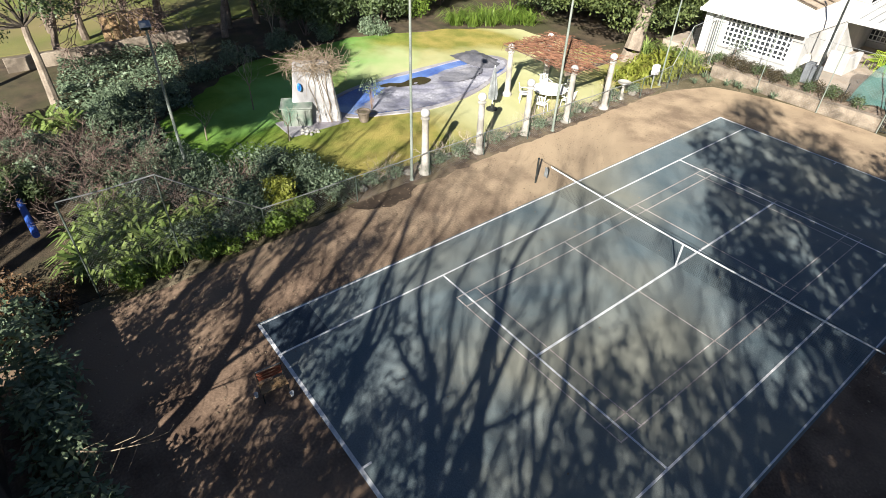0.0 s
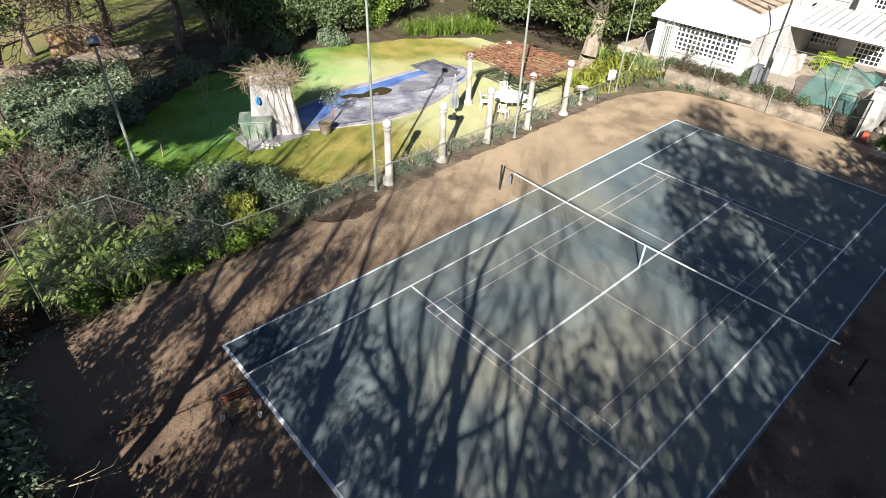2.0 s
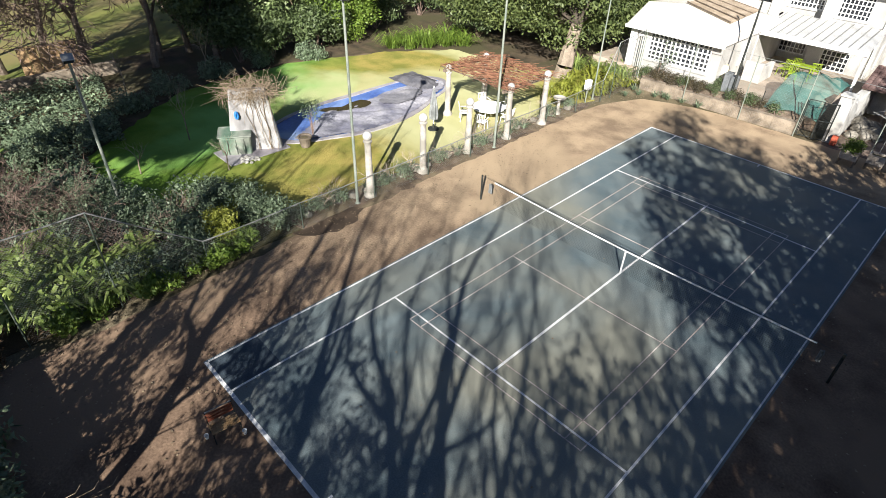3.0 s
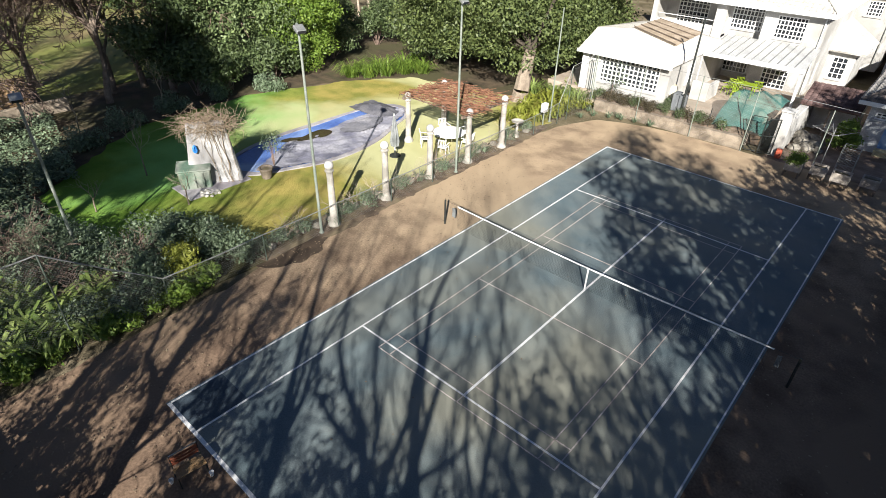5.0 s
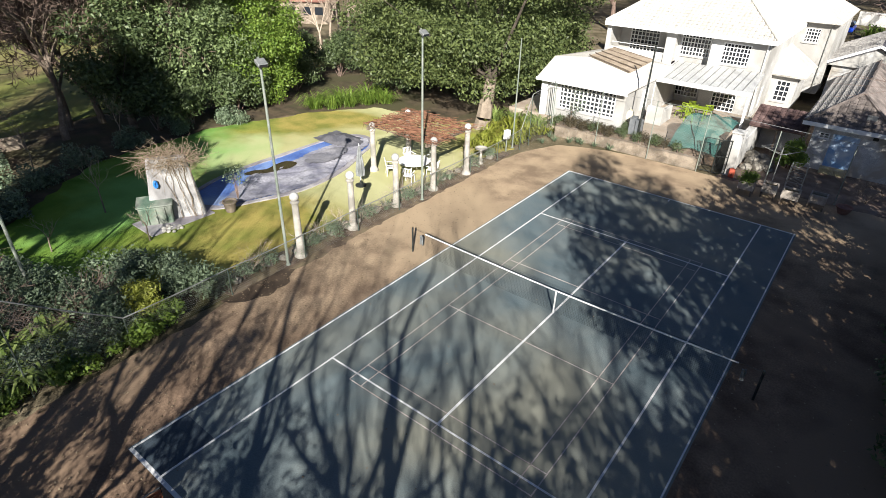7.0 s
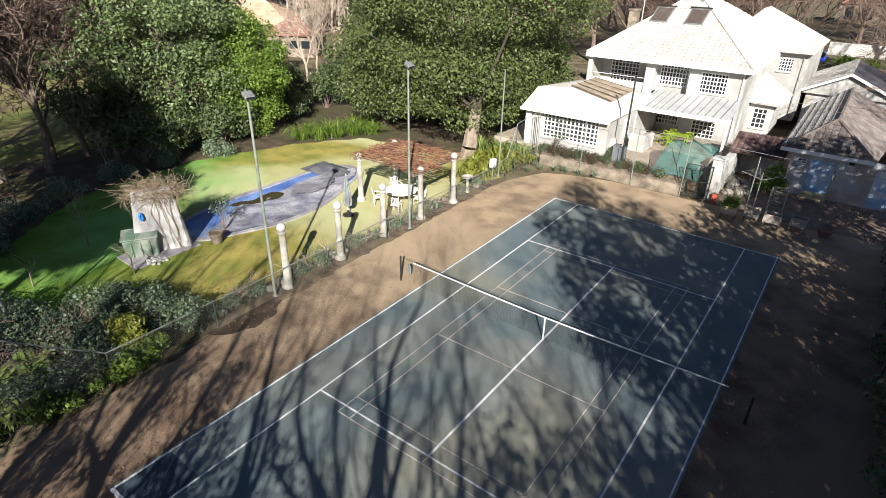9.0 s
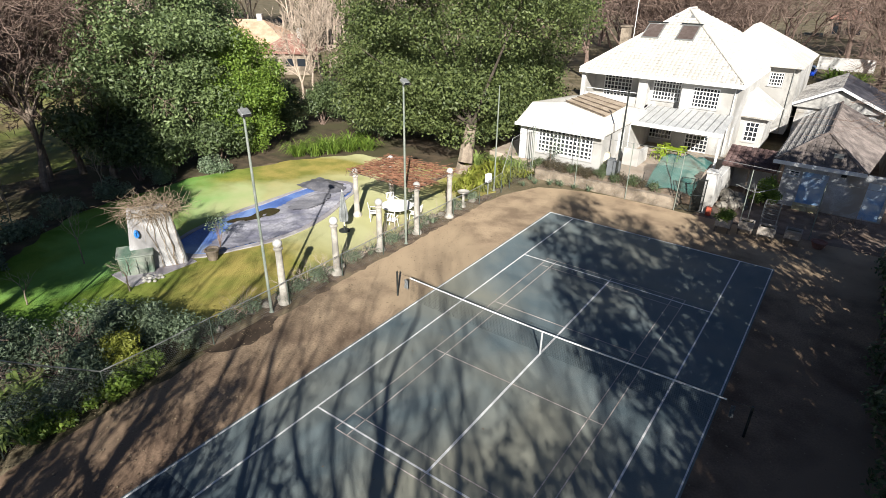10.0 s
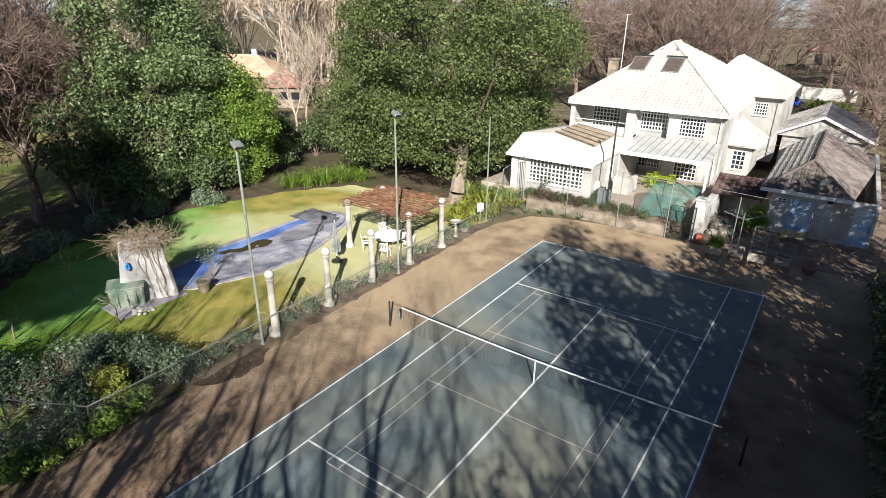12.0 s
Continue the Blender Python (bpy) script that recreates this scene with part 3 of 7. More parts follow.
def wall_with_holes(axis, at, thick, u0, u1, z0, z1, holes):
    """A wall in the plane axis=at, with rectangular openings (ua, ub, za, zb) through it."""
    us = sorted({u0, u1, *[h[0] for h in holes], *[h[1] for h in holes]})
    zs = sorted({z0, z1, *[h[2] for h in holes], *[h[3] for h in holes]})
    b = bmesh.new()
    for ua, ub in zip(us, us[1:]):
        run = None
        for za, zb in zip(zs, zs[1:]):
            solid = not any(h[0] <= ua and ub <= h[1] and h[2] <= za and zb <= h[3] for h in holes)
            if solid:
                run = (run[0], zb) if run else (za, zb)
            if (not solid or zb == zs[-1]) and run:
                d = (ua, ub, at, at + thick, *run) if axis == "y" else (at, at + thick, ua, ub, *run)
                box(b, *d)
                run = None
    bmesh.ops.remove_doubles(b, verts=b.verts, dist=0.0005)
    return b


def window(axis, at, ua, ub, za, zb, cols, rows, parent, face=-1, bar=0.045, name="window"):
    """A white many-paned window; its bars stand before one dark pane."""
    f = bar * 1.5
    us, zs = [ua, ua + f], [za, za + f]
    for i in range(1, cols):
        u = ua + (ub - ua) * i / cols
        us += [u - bar / 2, u + bar / 2]
    for j in range(1, rows):
        z = za + (zb - za) * j / rows
        zs += [z - bar / 2, z + bar / 2]
    us += [ub - f, ub]
    zs += [zb - f, zb]
    b = bmesh.new()
    d = at - face * 0.04
    vs = [[b.verts.new((u, d, z) if axis == "y" else (d, u, z)) for z in zs] for u in us]
    for i in range(len(us) - 1):
        for j in range(len(zs) - 1):
            if i % 2 == 0 or j % 2 == 0:
                b.faces.new((vs[i][j], vs[i + 1][j], vs[i + 1][j + 1], vs[i][j + 1]))
    r = bmesh.ops.extrude_face_region(b, geom=b.faces[:])
    off = Vector((0, -face * 0.07, 0)) if axis == "y" else Vector((-face * 0.07, 0, 0))
    bmesh.ops.translate(b, vec=off, verts=[v for v in r["geom"] if isinstance(v, bmesh.types.BMVert)])
    bmesh.ops.recalc_face_normals(b, faces=b.faces)
    w = part(name, b, M_WHITEPAINT, parent, "white many-paned window frame")
    b = bmesh.new()
    if axis == "y":
        box(b, ua + 0.01, ub - 0.01, at - face * 0.13 - 0.006, at - face * 0.13 + 0.006, za + 0.01, zb - 0.01)
    else:
        box(b, at - face * 0.13 - 0.006, at - face * 0.13 + 0.006, ua + 0.01, ub - 0.01, za + 0.01, zb - 0.01)
    part("pane", b, M_GLASS, w, "dark glass")
    b = bmesh.new()
    if axis == "y":
        box(b, ua - 0.06, ub + 0.06, at + face * 0.07, at + 0.02, za - 0.07, za - 0.005)
    else:
        box(b, min(at + face * 0.07, at), max(at + face * 0.07, at), ua - 0.06, ub + 0.06, za - 0.07, za - 0.005)
    part("sill", b, M_WHITE, w)
    return w


Z0 = 0.82
# upper and lower front wall, right of the balcony
part("wall", wall_with_holes("y", 26.3, 0.25, -3.3, 0.2, Z0, 5.55, [(-2.56, -0.86, 3.84, 5.17), (-2.5, -0.95, Z0, 2.55)]), M_WHITE, house)
part("wall", wall_with_holes("y", 27.0, 0.25, -5.6, -3.3, Z0, 5.55, [(-5.45, -3.5, 3.9, 5.35), (-5.4, -3.6, 1.2, 2.5)]), M_WHITE, house)
part("wall", boxes((-3.3, -3.05, 26.55, 27.25, Z0, 5.55)), M_WHITE, house)
part("column", boxes((-6.25, -5.6, 26.2, 27.3, Z0, 5.5), bevel=0.02), M_WHITE, house, "white plastered corner column")
part("wall", wall_with_holes("y", 28.1, 0.25, -10.2, -6.25, 3.5, 5.55, [(-9.46, -7.3, 3.55, 5.15)]), M_WHITE, house)
part("wall", boxes((-10.2, -5.6, 26.3, 28.1, 3.3, 3.5)), M_WHITE, house, "white balcony floor slab")
part("wall", boxes((-10.45, -10.2, 26.3, 42, Z0, 5.55)), M_WHITE, house)
part("column", boxes((-10.45, -10.15, 26.0, 26.3, 3.5, 5.45), bevel=0.02), M_WHITE, house)
part("balcony_parapet", boxes((-10.15, -6.25, 26.28, 26.42, 3.5, 3.98), bevel=0.02), M_WHITE, house, "low white balcony parapet")
part("balcony_rail", tube(bmesh.new(), (-10.1, 26.35, 4.28), (-6.25, 26.35, 4.28), 0.022), M_WHITEPAINT, house)
window("y", 26.3, -2.56, -0.86, 3.84, 5.17, 8, 5, house)
window("y", 26.3, -2.5, -0.95, Z0 + 0.02, 2.55, 6, 6, house)
window("y", 27.0, -5.45, -3.5, 3.9, 5.35, 9, 5, house)
window("y", 27.0, -5.4, -3.6, 1.2, 2.5, 8, 4, house)
window("y", 28.1, -9.46, -7.3, 3.55, 5.15, 8, 6, house)
part("wall", wall_with_holes("x", -0.05, 0.25, 26.55, 35.0, Z0, 5.55, [(27.2, 27.9, 1.3, 2.6)]), M_WHITE, house)
window("x", 0.2, 27.2, 27.9, 1.3, 2.6, 3, 4, house, face=1)
part("vent", boxes((-0.75, -0.35, 26.26, 26.29, 3.15, 3.4)), M_GLASS, house, "small dark wall vent")
# wing behind
part("wall", wall_with_holes("y", 36.0, 0.25, -0.05, 2.55, Z0, 5.9, [(0.62, 1.6, 4.35, 5.35)]), M_WHITE, house)
window("y", 36.0, 0.62, 1.6, 4.35, 5.35, 5, 4, house)
part("wall", boxes((2.3, 2.55, 36.25, 46, Z0, 5.9)), M_WHITE, house)
part("downpipe", tube(bmesh.new(), (2.2, 35.94, Z0), (2.2, 35.94, 5.8), 0.04), M_GALV, house)
part("downpipe", tube(bmesh.new(), (0.05, 26.24, Z0), (0.05, 26.24, 5.5), 0.04), M_WHITEPAINT, house)
# bay with a small hipped roof on the side wall
part("wall", wall_with_holes("y", 30.2, 0.2, 0.2, 1.8, Z0, 3.0, [(0.55, 1.45, 1.2, 2.6)]), M_WHITE, house)
window("y", 30.2, 0.55, 1.45, 1.2, 2.6, 3, 4, house)
part("wall", boxes((1.6, 1.8, 30.4, 34, Z0, 3.0)), M_WHITE, house)


def roof_faces(faces, thick=0.12):
    b = bmesh.new()
    for f in faces:
        b.faces.new([b.verts.new(p) for p in f])
    bmesh.ops.remove_doubles(b, verts=b.verts, dist=0.001)
    bmesh.ops.recalc_face_normals(b, faces=b.faces)
    r = bmesh.ops.solidify(b, geom=b.faces[:], thickness=thick)
    return b


def tiles(corners, material, parent, cell=(0.30, 0.34), lift=0.02):
    """Overlapping roof tiles laid over a slope; corners run round it, the first two along the eave."""
    P = [Vector(c) for c in corners]
    u = (P[1] - P[0]).normalized()
    n = u.cross(P[2] - P[0]).normalized()
    if n.z < 0:
        n = -n
    v = n.cross(u)
    if v.z < 0:
        v = -v
    poly = [((p - P[0]).dot(u), (p - P[0]).dot(v)) for p in P]

    def span(h):
        xs = []
        for (xa, ya), (xb, yb_) in zip(poly, poly[1:] + poly[:1]):
            if (ya - h) * (yb_ - h) < 0:
                xs.append(xa + (xb - xa) * (h - ya) / (yb_ - ya))
        return (min(xs), max(xs)) if len(xs) > 1 else None

    quads = []
    top = max(y for _, y in poly)
    j = 0
    while j * cell[1] < top:
        h = j * cell[1]
        s_ = span(h + cell[1] * 0.5)
        if s_:
            k = math.floor(s_[0] / cell[0])
            while k * cell[0] < s_[1]:
                a_, b_ = max(k * cell[0], s_[0]) + 0.012, min((k + 1) * cell[0], s_[1]) - 0.012
                if b_ - a_ > 0.03:
                    o = P[0]
                    m_ = (a_ + b_) / 2
                    lo, hi = h - 0.03, min(h + cell[1], top)
                    q = [o + u * a_ + v * lo + n * (lift + 0.025), o + u * m_ + v * lo + n * (lift + 0.042), o + u * m_ + v * hi + n * (lift + 0.02), o + u * a_ + v * hi + n * (lift - 0.01)]
                    q2 = [o + u * m_ + v * lo + n * (lift + 0.042), o + u * b_ + v * lo + n * (lift + 0.025), o + u * b_ + v * hi + n * (lift - 0.01), o + u * m_ + v * hi + n * (lift + 0.02)]
                    f_ = [o + u * a_ + v * lo + n * (lift - 0.02), o + u * b_ + v * lo + n * (lift - 0.02), q2[1], q[0]]
                    quads += [q, q2, f_]
                k += 1
        j += 1
    ob = soup("tiles", np.array([[tuple(c) for c in q] for q in quads]).reshape(-1, 3), 4, material, parent)
    ob["kind"] = "stuff"
    return ob


E0 = 5.66
x0, x1, yf, yb = -10.55, 0.55, 25.7, 45.0
A, B = (-5.45, 33.0, 9.62), (-5.45, 35.0, 9.62)
main_roof = part("roof", roof_faces([[(x0, yf, E0), (x1, yf, E0), A], [(x1, yf, E0), (x1, yb, E0), B, A], [(x1, yb, E0), (x0, yb, E0), B], [(x0, yb, E0), (x0, yf, E0), A, B]]), M_ROOF, house, "pale sunlit tiled hip roof")
tiles([(x0, yf, E0 + 0.02), (x1, yf, E0 + 0.02), A], M_ROOF, main_roof)
tiles([(x1, yf, E0 + 0.02), (x1, yb, E0 + 0.02), B, A], M_ROOF, main_roof)
b = bmesh.new()
tube(b, (x1, yf, E0 + 0.07), (A[0], A[1], A[2] + 0.07), 0.08, sides=6)
tube(b, (x0, yf, E0 + 0.07), (A[0], A[1], A[2] + 0.07), 0.08, sides=6)
tube(b, (A[0], A[1], A[2] + 0.07), (B[0], B[1], B[2] + 0.07), 0.08, sides=6)
part("ridge", b, M_ROOF, main_roof)
part("fascia", boxes((x0, -3.6, yf - 0.04, yf, E0 - 0.24, E0 + 0.03), (-3.6, x1, yf - 0.05, yf, E0 - 0.24, E0 + 0.03), (x1, x1 + 0.04, yf, yb, E0 - 0.24, E0 + 0.03)), M_WHITEPAINT, house, "white gutter and fascia board")
part("soffit", boxes((x0, x1, yf, 26.3, E0 - 0.2, E0 - 0.14), (0.2, x1, 26.3, yb, E0 - 0.2, E0 - 0.14), (x0, -6.25, 26.3, 28.1, E0 - 0.2, E0 - 0.14), (-5.6, -3.3, 26.3, 27.0, E0 - 0.2, E0 - 0.14)), M_WHITE, house)


def on_slope(x, y, lift=0.0):
    """A point on the front slope of the main roof."""
    k = (y - yf) / (33.0 - yf)
    return Vector((x, y, E0 + (9.62 - E0) * k + lift))


def skylight(xc, y0, y1, w, wrail):
    sl = part("skylight", bmesh.new(), M_GALV, house, "roof window with a brown blind")
    b = bmesh.new()
    n = Vector((0, -(9.62 - E0), 33.0 - yf)).normalized()
    for u0, u1, v0, v1, t, bb in ((xc - w / 2, xc + w / 2, y0, y1, 0.13, b),):
        lo = [on_slope(u0, v0), on_slope(u1, v0), on_slope(u1, v1), on_slope(u0, v1)]
        vs = [bb.verts.new(p) for p in lo] + [bb.verts.new(p + n * t) for p in lo]
        for q in ((0, 1, 5, 4), (1, 2, 6, 5), (2, 3, 7, 6), (3, 0, 4, 7), (4, 5, 6, 7)):
            bb.faces.new([vs[k] for k in q])
    b.to_mesh(sl.data)
    b.free()
    b = bmesh.new()
    lo = [on_slope(xc - w / 2 + 0.08, y0 + 0.08) + n * 0.135, on_slope(xc + w / 2 - 0.08, y0 + 0.08) + n * 0.135, on_slope(xc + w / 2 - 0.08, y1 - 0.08) + n * 0.135, on_slope(xc - w / 2 + 0.08, y1 - 0.08) + n * 0.135]
    b.faces.new([b.verts.new(p) for p in lo])
    bmesh.ops.solidify(b, geom=b.faces[:], thickness=0.01)
    part("blind", b, mat("brown_blind", (0.17, 0.13, 0.115), (0.22, 0.17, 0.15), 4, 40, 0.8), sl, "brown blind")
    b = bmesh.new()
    tube(b, on_slope(xc - wrail, y1 + 0.05) + n * 0.2, on_slope(xc + wrail, y1 + 0.05) + n * 0.2, 0.05)
    part("roller", b, M_DARKMETAL, sl)


skylight(-7.0, 29.4, 31.0, 1.25, 0.75)
skylight(-4.55, 29.4, 31.0, 1.25, 0.75)
for x in (-6.2, -5.0):
    b = bmesh.new()
    n = Vector((0, -(9.62 - E0), 33.0 - yf)).normalized()
    lo = [on_slope(x, 31.95), on_slope(x + 0.28, 31.95), on_slope(x + 0.28, 32.3), on_slope(x, 32.3)]
    vs = [b.verts.new(p) for p in lo] + [b.verts.new(p + n * 0.1) for p in lo]
    for q in ((0, 1, 5, 4), (1, 2, 6, 5), (2, 3, 7, 6), (3, 0, 4, 7), (4, 5, 6, 7)):
        b.faces.new([vs[k] for k in q])
    part("roof_vent", b, M_GALV, house)
part("chimney", boxes((-11.4, -10.7, 35.7, 36.4, 5.0, 7.9), (-11.48, -10.62, 35.62, 36.48, 7.9, 8.05)), M_WALLSTONE, house, "plastered chimney with a flat cap")
part("aerial", tube(tube(bmesh.new(), (-10.35, 36, 5), (-10.35, 36, 11.6), 0.03), (-10.6, 36, 11.5), (-10.0, 36, 11.6), 0.015), M_WHITEPAINT, house, "thin white aerial mast")
# rear wing roof
part("roof", roof_faces([[(-4.0, 35.4, 5.9), (2.85, 35.4, 5.9), (-1.9, 40, 8.45)], [(2.85, 35.4, 5.9), (2.85, 46, 5.9), (-1.9, 43, 8.45), (-1.9, 40, 8.45)], [(-4.0, 46, 5.9), (-4.0, 35.4, 5.9), (-1.9, 40, 8.45), (-1.9, 43, 8.45)], [(2.85, 46, 5.9), (-4.0, 46, 5.9), (-1.9, 43, 8.45)]]), M_ROOF, house, "pale tiled roof of the rear wing")
part("roof", roof_faces([[(0.2, 29.7, 3.05), (2.3, 29.7, 3.05), (0.2, 31.5, 4.4)], [(2.3, 29.7, 3.05), (2.3, 34.5, 3.05), (0.2, 34.5, 4.4), (0.2, 31.5, 4.4)]]), M_ROOF, house, "small tiled roof over the side bay")
# porch over the terrace
part("porch_roof", roof_faces([[(-5.3, 22.3, 3.22), (0.5, 22.3, 3.22), (0.3, 26.25, 3.62), (-5.3, 26.25, 3.62)]], 0.08), mat("corrugated_sheet", (0.52, 0.52, 0.52), (0.62, 0.62, 0.61), 1.0, 20, 0.5, metal=0.2), house, "pale corrugated porch roof")
ribs = part("porch_beam", boxes((-5.35, 0.55, 22.2, 22.3, 3.0, 3.24)), M_WHITEPAINT, house, "white timber porch beam")
for i in range(12):
    x = -5.1 + i * 0.46
    b = bmesh.new()
    tube(b, (x, 22.3, 3.26), (x, 26.2, 3.67), 0.025, sides=6)
    part("rib", b, M_GALV, ribs)
for x in (-5.2, 0.42):
    part("porch_post", boxes((x - 0.07, x + 0.07, 22.3, 22.44, Z0, 3.0)), M_WHITEPAINT, house)
# sunroom
part("wall", wall_with_holes("y", 17.6, 0.22, -10.0, -5.15, Z0, 3.15, [(-9.46, -5.72, 1.45, 3.0)]), M_WHITE, house)
part("column", boxes((-10.72, -10.3, 17.55, 17.95, Z0, 3.1), bevel=0.015), M_WHITEPAINT, house)
part("wall", wall_with_holes("x", -5.37, 0.22, 17.82, 23.5, Z0, 3.15, [(20.3, 21.4, 1.6, 2.8)]), M_WHITE, house)
part("wall", boxes((-10.2, -10.0, 17.6, 26.3, Z0, 3.15)), M_WHITE, house)
window("y", 17.6, -9.46, -5.72, 1.45, 3.0, 14, 6, house, bar=0.06)
window("x", -5.15, 20.3, 21.4, 1.6, 2.8, 4, 4, house, face=1)
fl, fr, bl, br = (-8.75, 19.7, 4.35), (-5.65, 18.75, 3.95), (-8.3, 22.3, 4.5), (-5.22, 21.3, 4.29)
sun_roof = part("roof", roof_faces([[(-10.95, 17.2, 3.17), (-4.95, 17.2, 3.22), fr, fl, (-10.95, 19.4, 4.15)], [(-10.95, 19.4, 4.15), fl, bl, (-10.95, 26.2, 3.6)], [fr, (-4.95, 17.2, 3.22), (-4.9, 22.9, 3.22), (-4.9, 26.2, 3.2), br], [bl, br, (-4.9, 26.2, 3.2), (-10.95, 26.2, 3.6)], [fl, fr, br, bl]], 0.1), M_ROOF, house, "pale low sheet roof of the sunroom")
part("fascia", boxes((-10.95, -4.95, 17.13, 17.2, 3.06, 3.24)), M_WHITEPAINT, house)
part("wall", boxes((-5.37, -5.15, 23.5, 26.95, Z0, 3.15)), M_WHITE, house)
M_TANSHEET = mat("tan_sheeting", (0.30, 0.235, 0.17), (0.42, 0.34, 0.26), 2, 20, 0.8)
FL, FR, BL, BR = (Vector(q_) for q_ in (fl, fr, bl, br))
for k in range(4):
    a0, a1 = k / 4 + 0.008, (k + 1) / 4 - 0.008
    q_ = [FL.lerp(BL, a0), FR.lerp(BR, a0), FR.lerp(BR, a1), FL.lerp(BL, a1)]
    part("roof_panel", roof_faces([[tuple(c_ + Vector((0, 0, 0.09 + 0.015 * k))) for c_ in q_]], 0.03), M_TANSHEET, sun_roof, "tan roof sheeting")
for k in range(5):
    a0 = k / 4
    part("batten", tube(bmesh.new(), FL.lerp(BL, a0) + Vector((0, 0, 0.15)), FR.lerp(BR, a0) + Vector((0, 0, 0.15)), 0.03, sides=6), M_BARK, sun_roof)

# ---- garage ----
garage = thing("garage", (0, 0, 0), "plastered outbuilding with blue doors and a weathered tiled roof", "outbuilding")
M_SHED = mat("stained_plaster", (0.36, 0.37, 0.39), (0.56, 0.56, 0.56), 1.5, 25, 0.9, c=(0.34, 0.31, 0.27), big=0.7)
M_BLUE = mat("blue_door_paint", (0.16, 0.31, 0.56), (0.28, 0.43, 0.64), 2, 25, 0.6, c=(0.56, 0.62, 0.67), big=0.9)
part("wall", wall_with_holes("y", 21.3, 0.22, 4.2, 9.25, 0, 2.45, [(4.5, 5.02, 1.72, 2.08), (5.15, 6.4, 0.3, 2.1), (8.2, 9.1, 0.05, 2.1)]), M_SHED, garage)
part("wall", boxes((4.2, 4.42, 21.52, 36, 0, 2.45)), M_SHED, garage)
part("wall", boxes((9.03, 9.25, 21.52, 36, 0, 2.45)), M_SHED, garage)
for xa, xb, za, zb in ((5.15, 6.4, 0.3, 2.1), (8.2, 9.1, 0.05, 2.1)):
    d = part("door", boxes((xa, xb, 21.36, 21.42, za, zb)), M_BLUE, garage, "blue painted door")
    part("door_rail", boxes((xa + 0.05, xb - 0.05, 21.34, 21.358, za + 0.9, za + 1.02)), M_BLUE, d)
window("y", 21.3, 4.5, 5.02, 1.72, 2.08, 2, 2, garage)
part("step", boxes((5.1, 6.4, 20.85, 21.3, -0.05, 0.28)), mat("yellowed_step", (0.42, 0.36, 0.20), (0.52, 0.46, 0.30), 3, 30), garage, "worn yellowish door step")
part("fascia", boxes((3.6, 8.0, 20.86, 20.94, 2.42, 2.62)), M_WHITEPAINT, garage, "white fascia board")
groof = part("roof", roof_faces([[(3.6, 20.94, 2.5), (8.0, 20.94, 2.5), (5.75, 23.0, 4.0)], [(3.6, 20.94, 2.5), (5.75, 23.0, 4.0), (5.75, 34, 4.0), (3.6, 34, 2.5)], [(8.0, 20.94, 2.5), (9.4, 34, 2.3), (5.75, 34, 4.0), (5.75, 23.0, 4.0)]], 0.1), M_ROOFGREY, garage, "weathered grey-brown tiled roof")
tiles([(3.6, 20.94, 2.52), (8.0, 20.94, 2.52), (5.75, 23.0, 4.02)], M_ROOFGREY, groof, (0.34, 0.36))
M_SLATE = mat("dark_slate_sheets", (0.055, 0.055, 0.07), (0.12, 0.115, 0.13), 2.0, 18, 0.7, bump=0.3)
M_LATH = mat("weathered_pale_laths", (0.30, 0.285, 0.27), (0.44, 0.42, 0.40), 3, 25, 0.85)
part("slate_sheet", roof_faces([[(3.58, 34, 2.53), (3.58, 20.99, 2.53), (5.72, 23.04, 4.03), (5.72, 34, 4.03)]], 0.02), M_SLATE, groof, "dark slate sheets under pale laths")
slope = lambda y_, f_: Vector((3.58 + 2.14 * f_, y_, 2.56 + 1.5 * f_))
for k in range(29):
    y_ = 21.1 + k * 0.46
    top_f = min(1.0, (y_ - 20.99) / 2.05)
    if top_f > 0.08:
        part("lath", tube(bmesh.new(), slope(y_, 0.0), slope(y_, top_f), 0.05, sides=4), M_LATH, groof)
for k in range(6):
    f_ = (k + 0.3) / 6
    part("lath", tube(bmesh.new(), slope(20.99 + 2.05 * f_, f_), slope(34, f_), 0.04, sides=4), M_LATH, groof)
b = bmesh.new()
tube(b, (3.6, 20.94, 2.56), (5.75, 23.0, 4.06), 0.09, sides=6)
tube(b, (8.0, 20.94, 2.56), (5.75, 23.0, 4.06), 0.09, sides=6)
tube(b, (5.75, 23.0, 4.06), (5.75, 34, 4.06), 0.09, sides=6)
part("ridge", b, M_ROOFGREY, groof)
part("lamp", boxes((6.9, 7.15, 21.2, 21.3, 2.15, 2.3), bevel=0.02), M_DARKMETAL, garage)
part("roof_vent", boxes((6.3, 6.75, 21.6, 21.8, 2.9, 3.25)), M_GALV, garage, "small framed roof light")

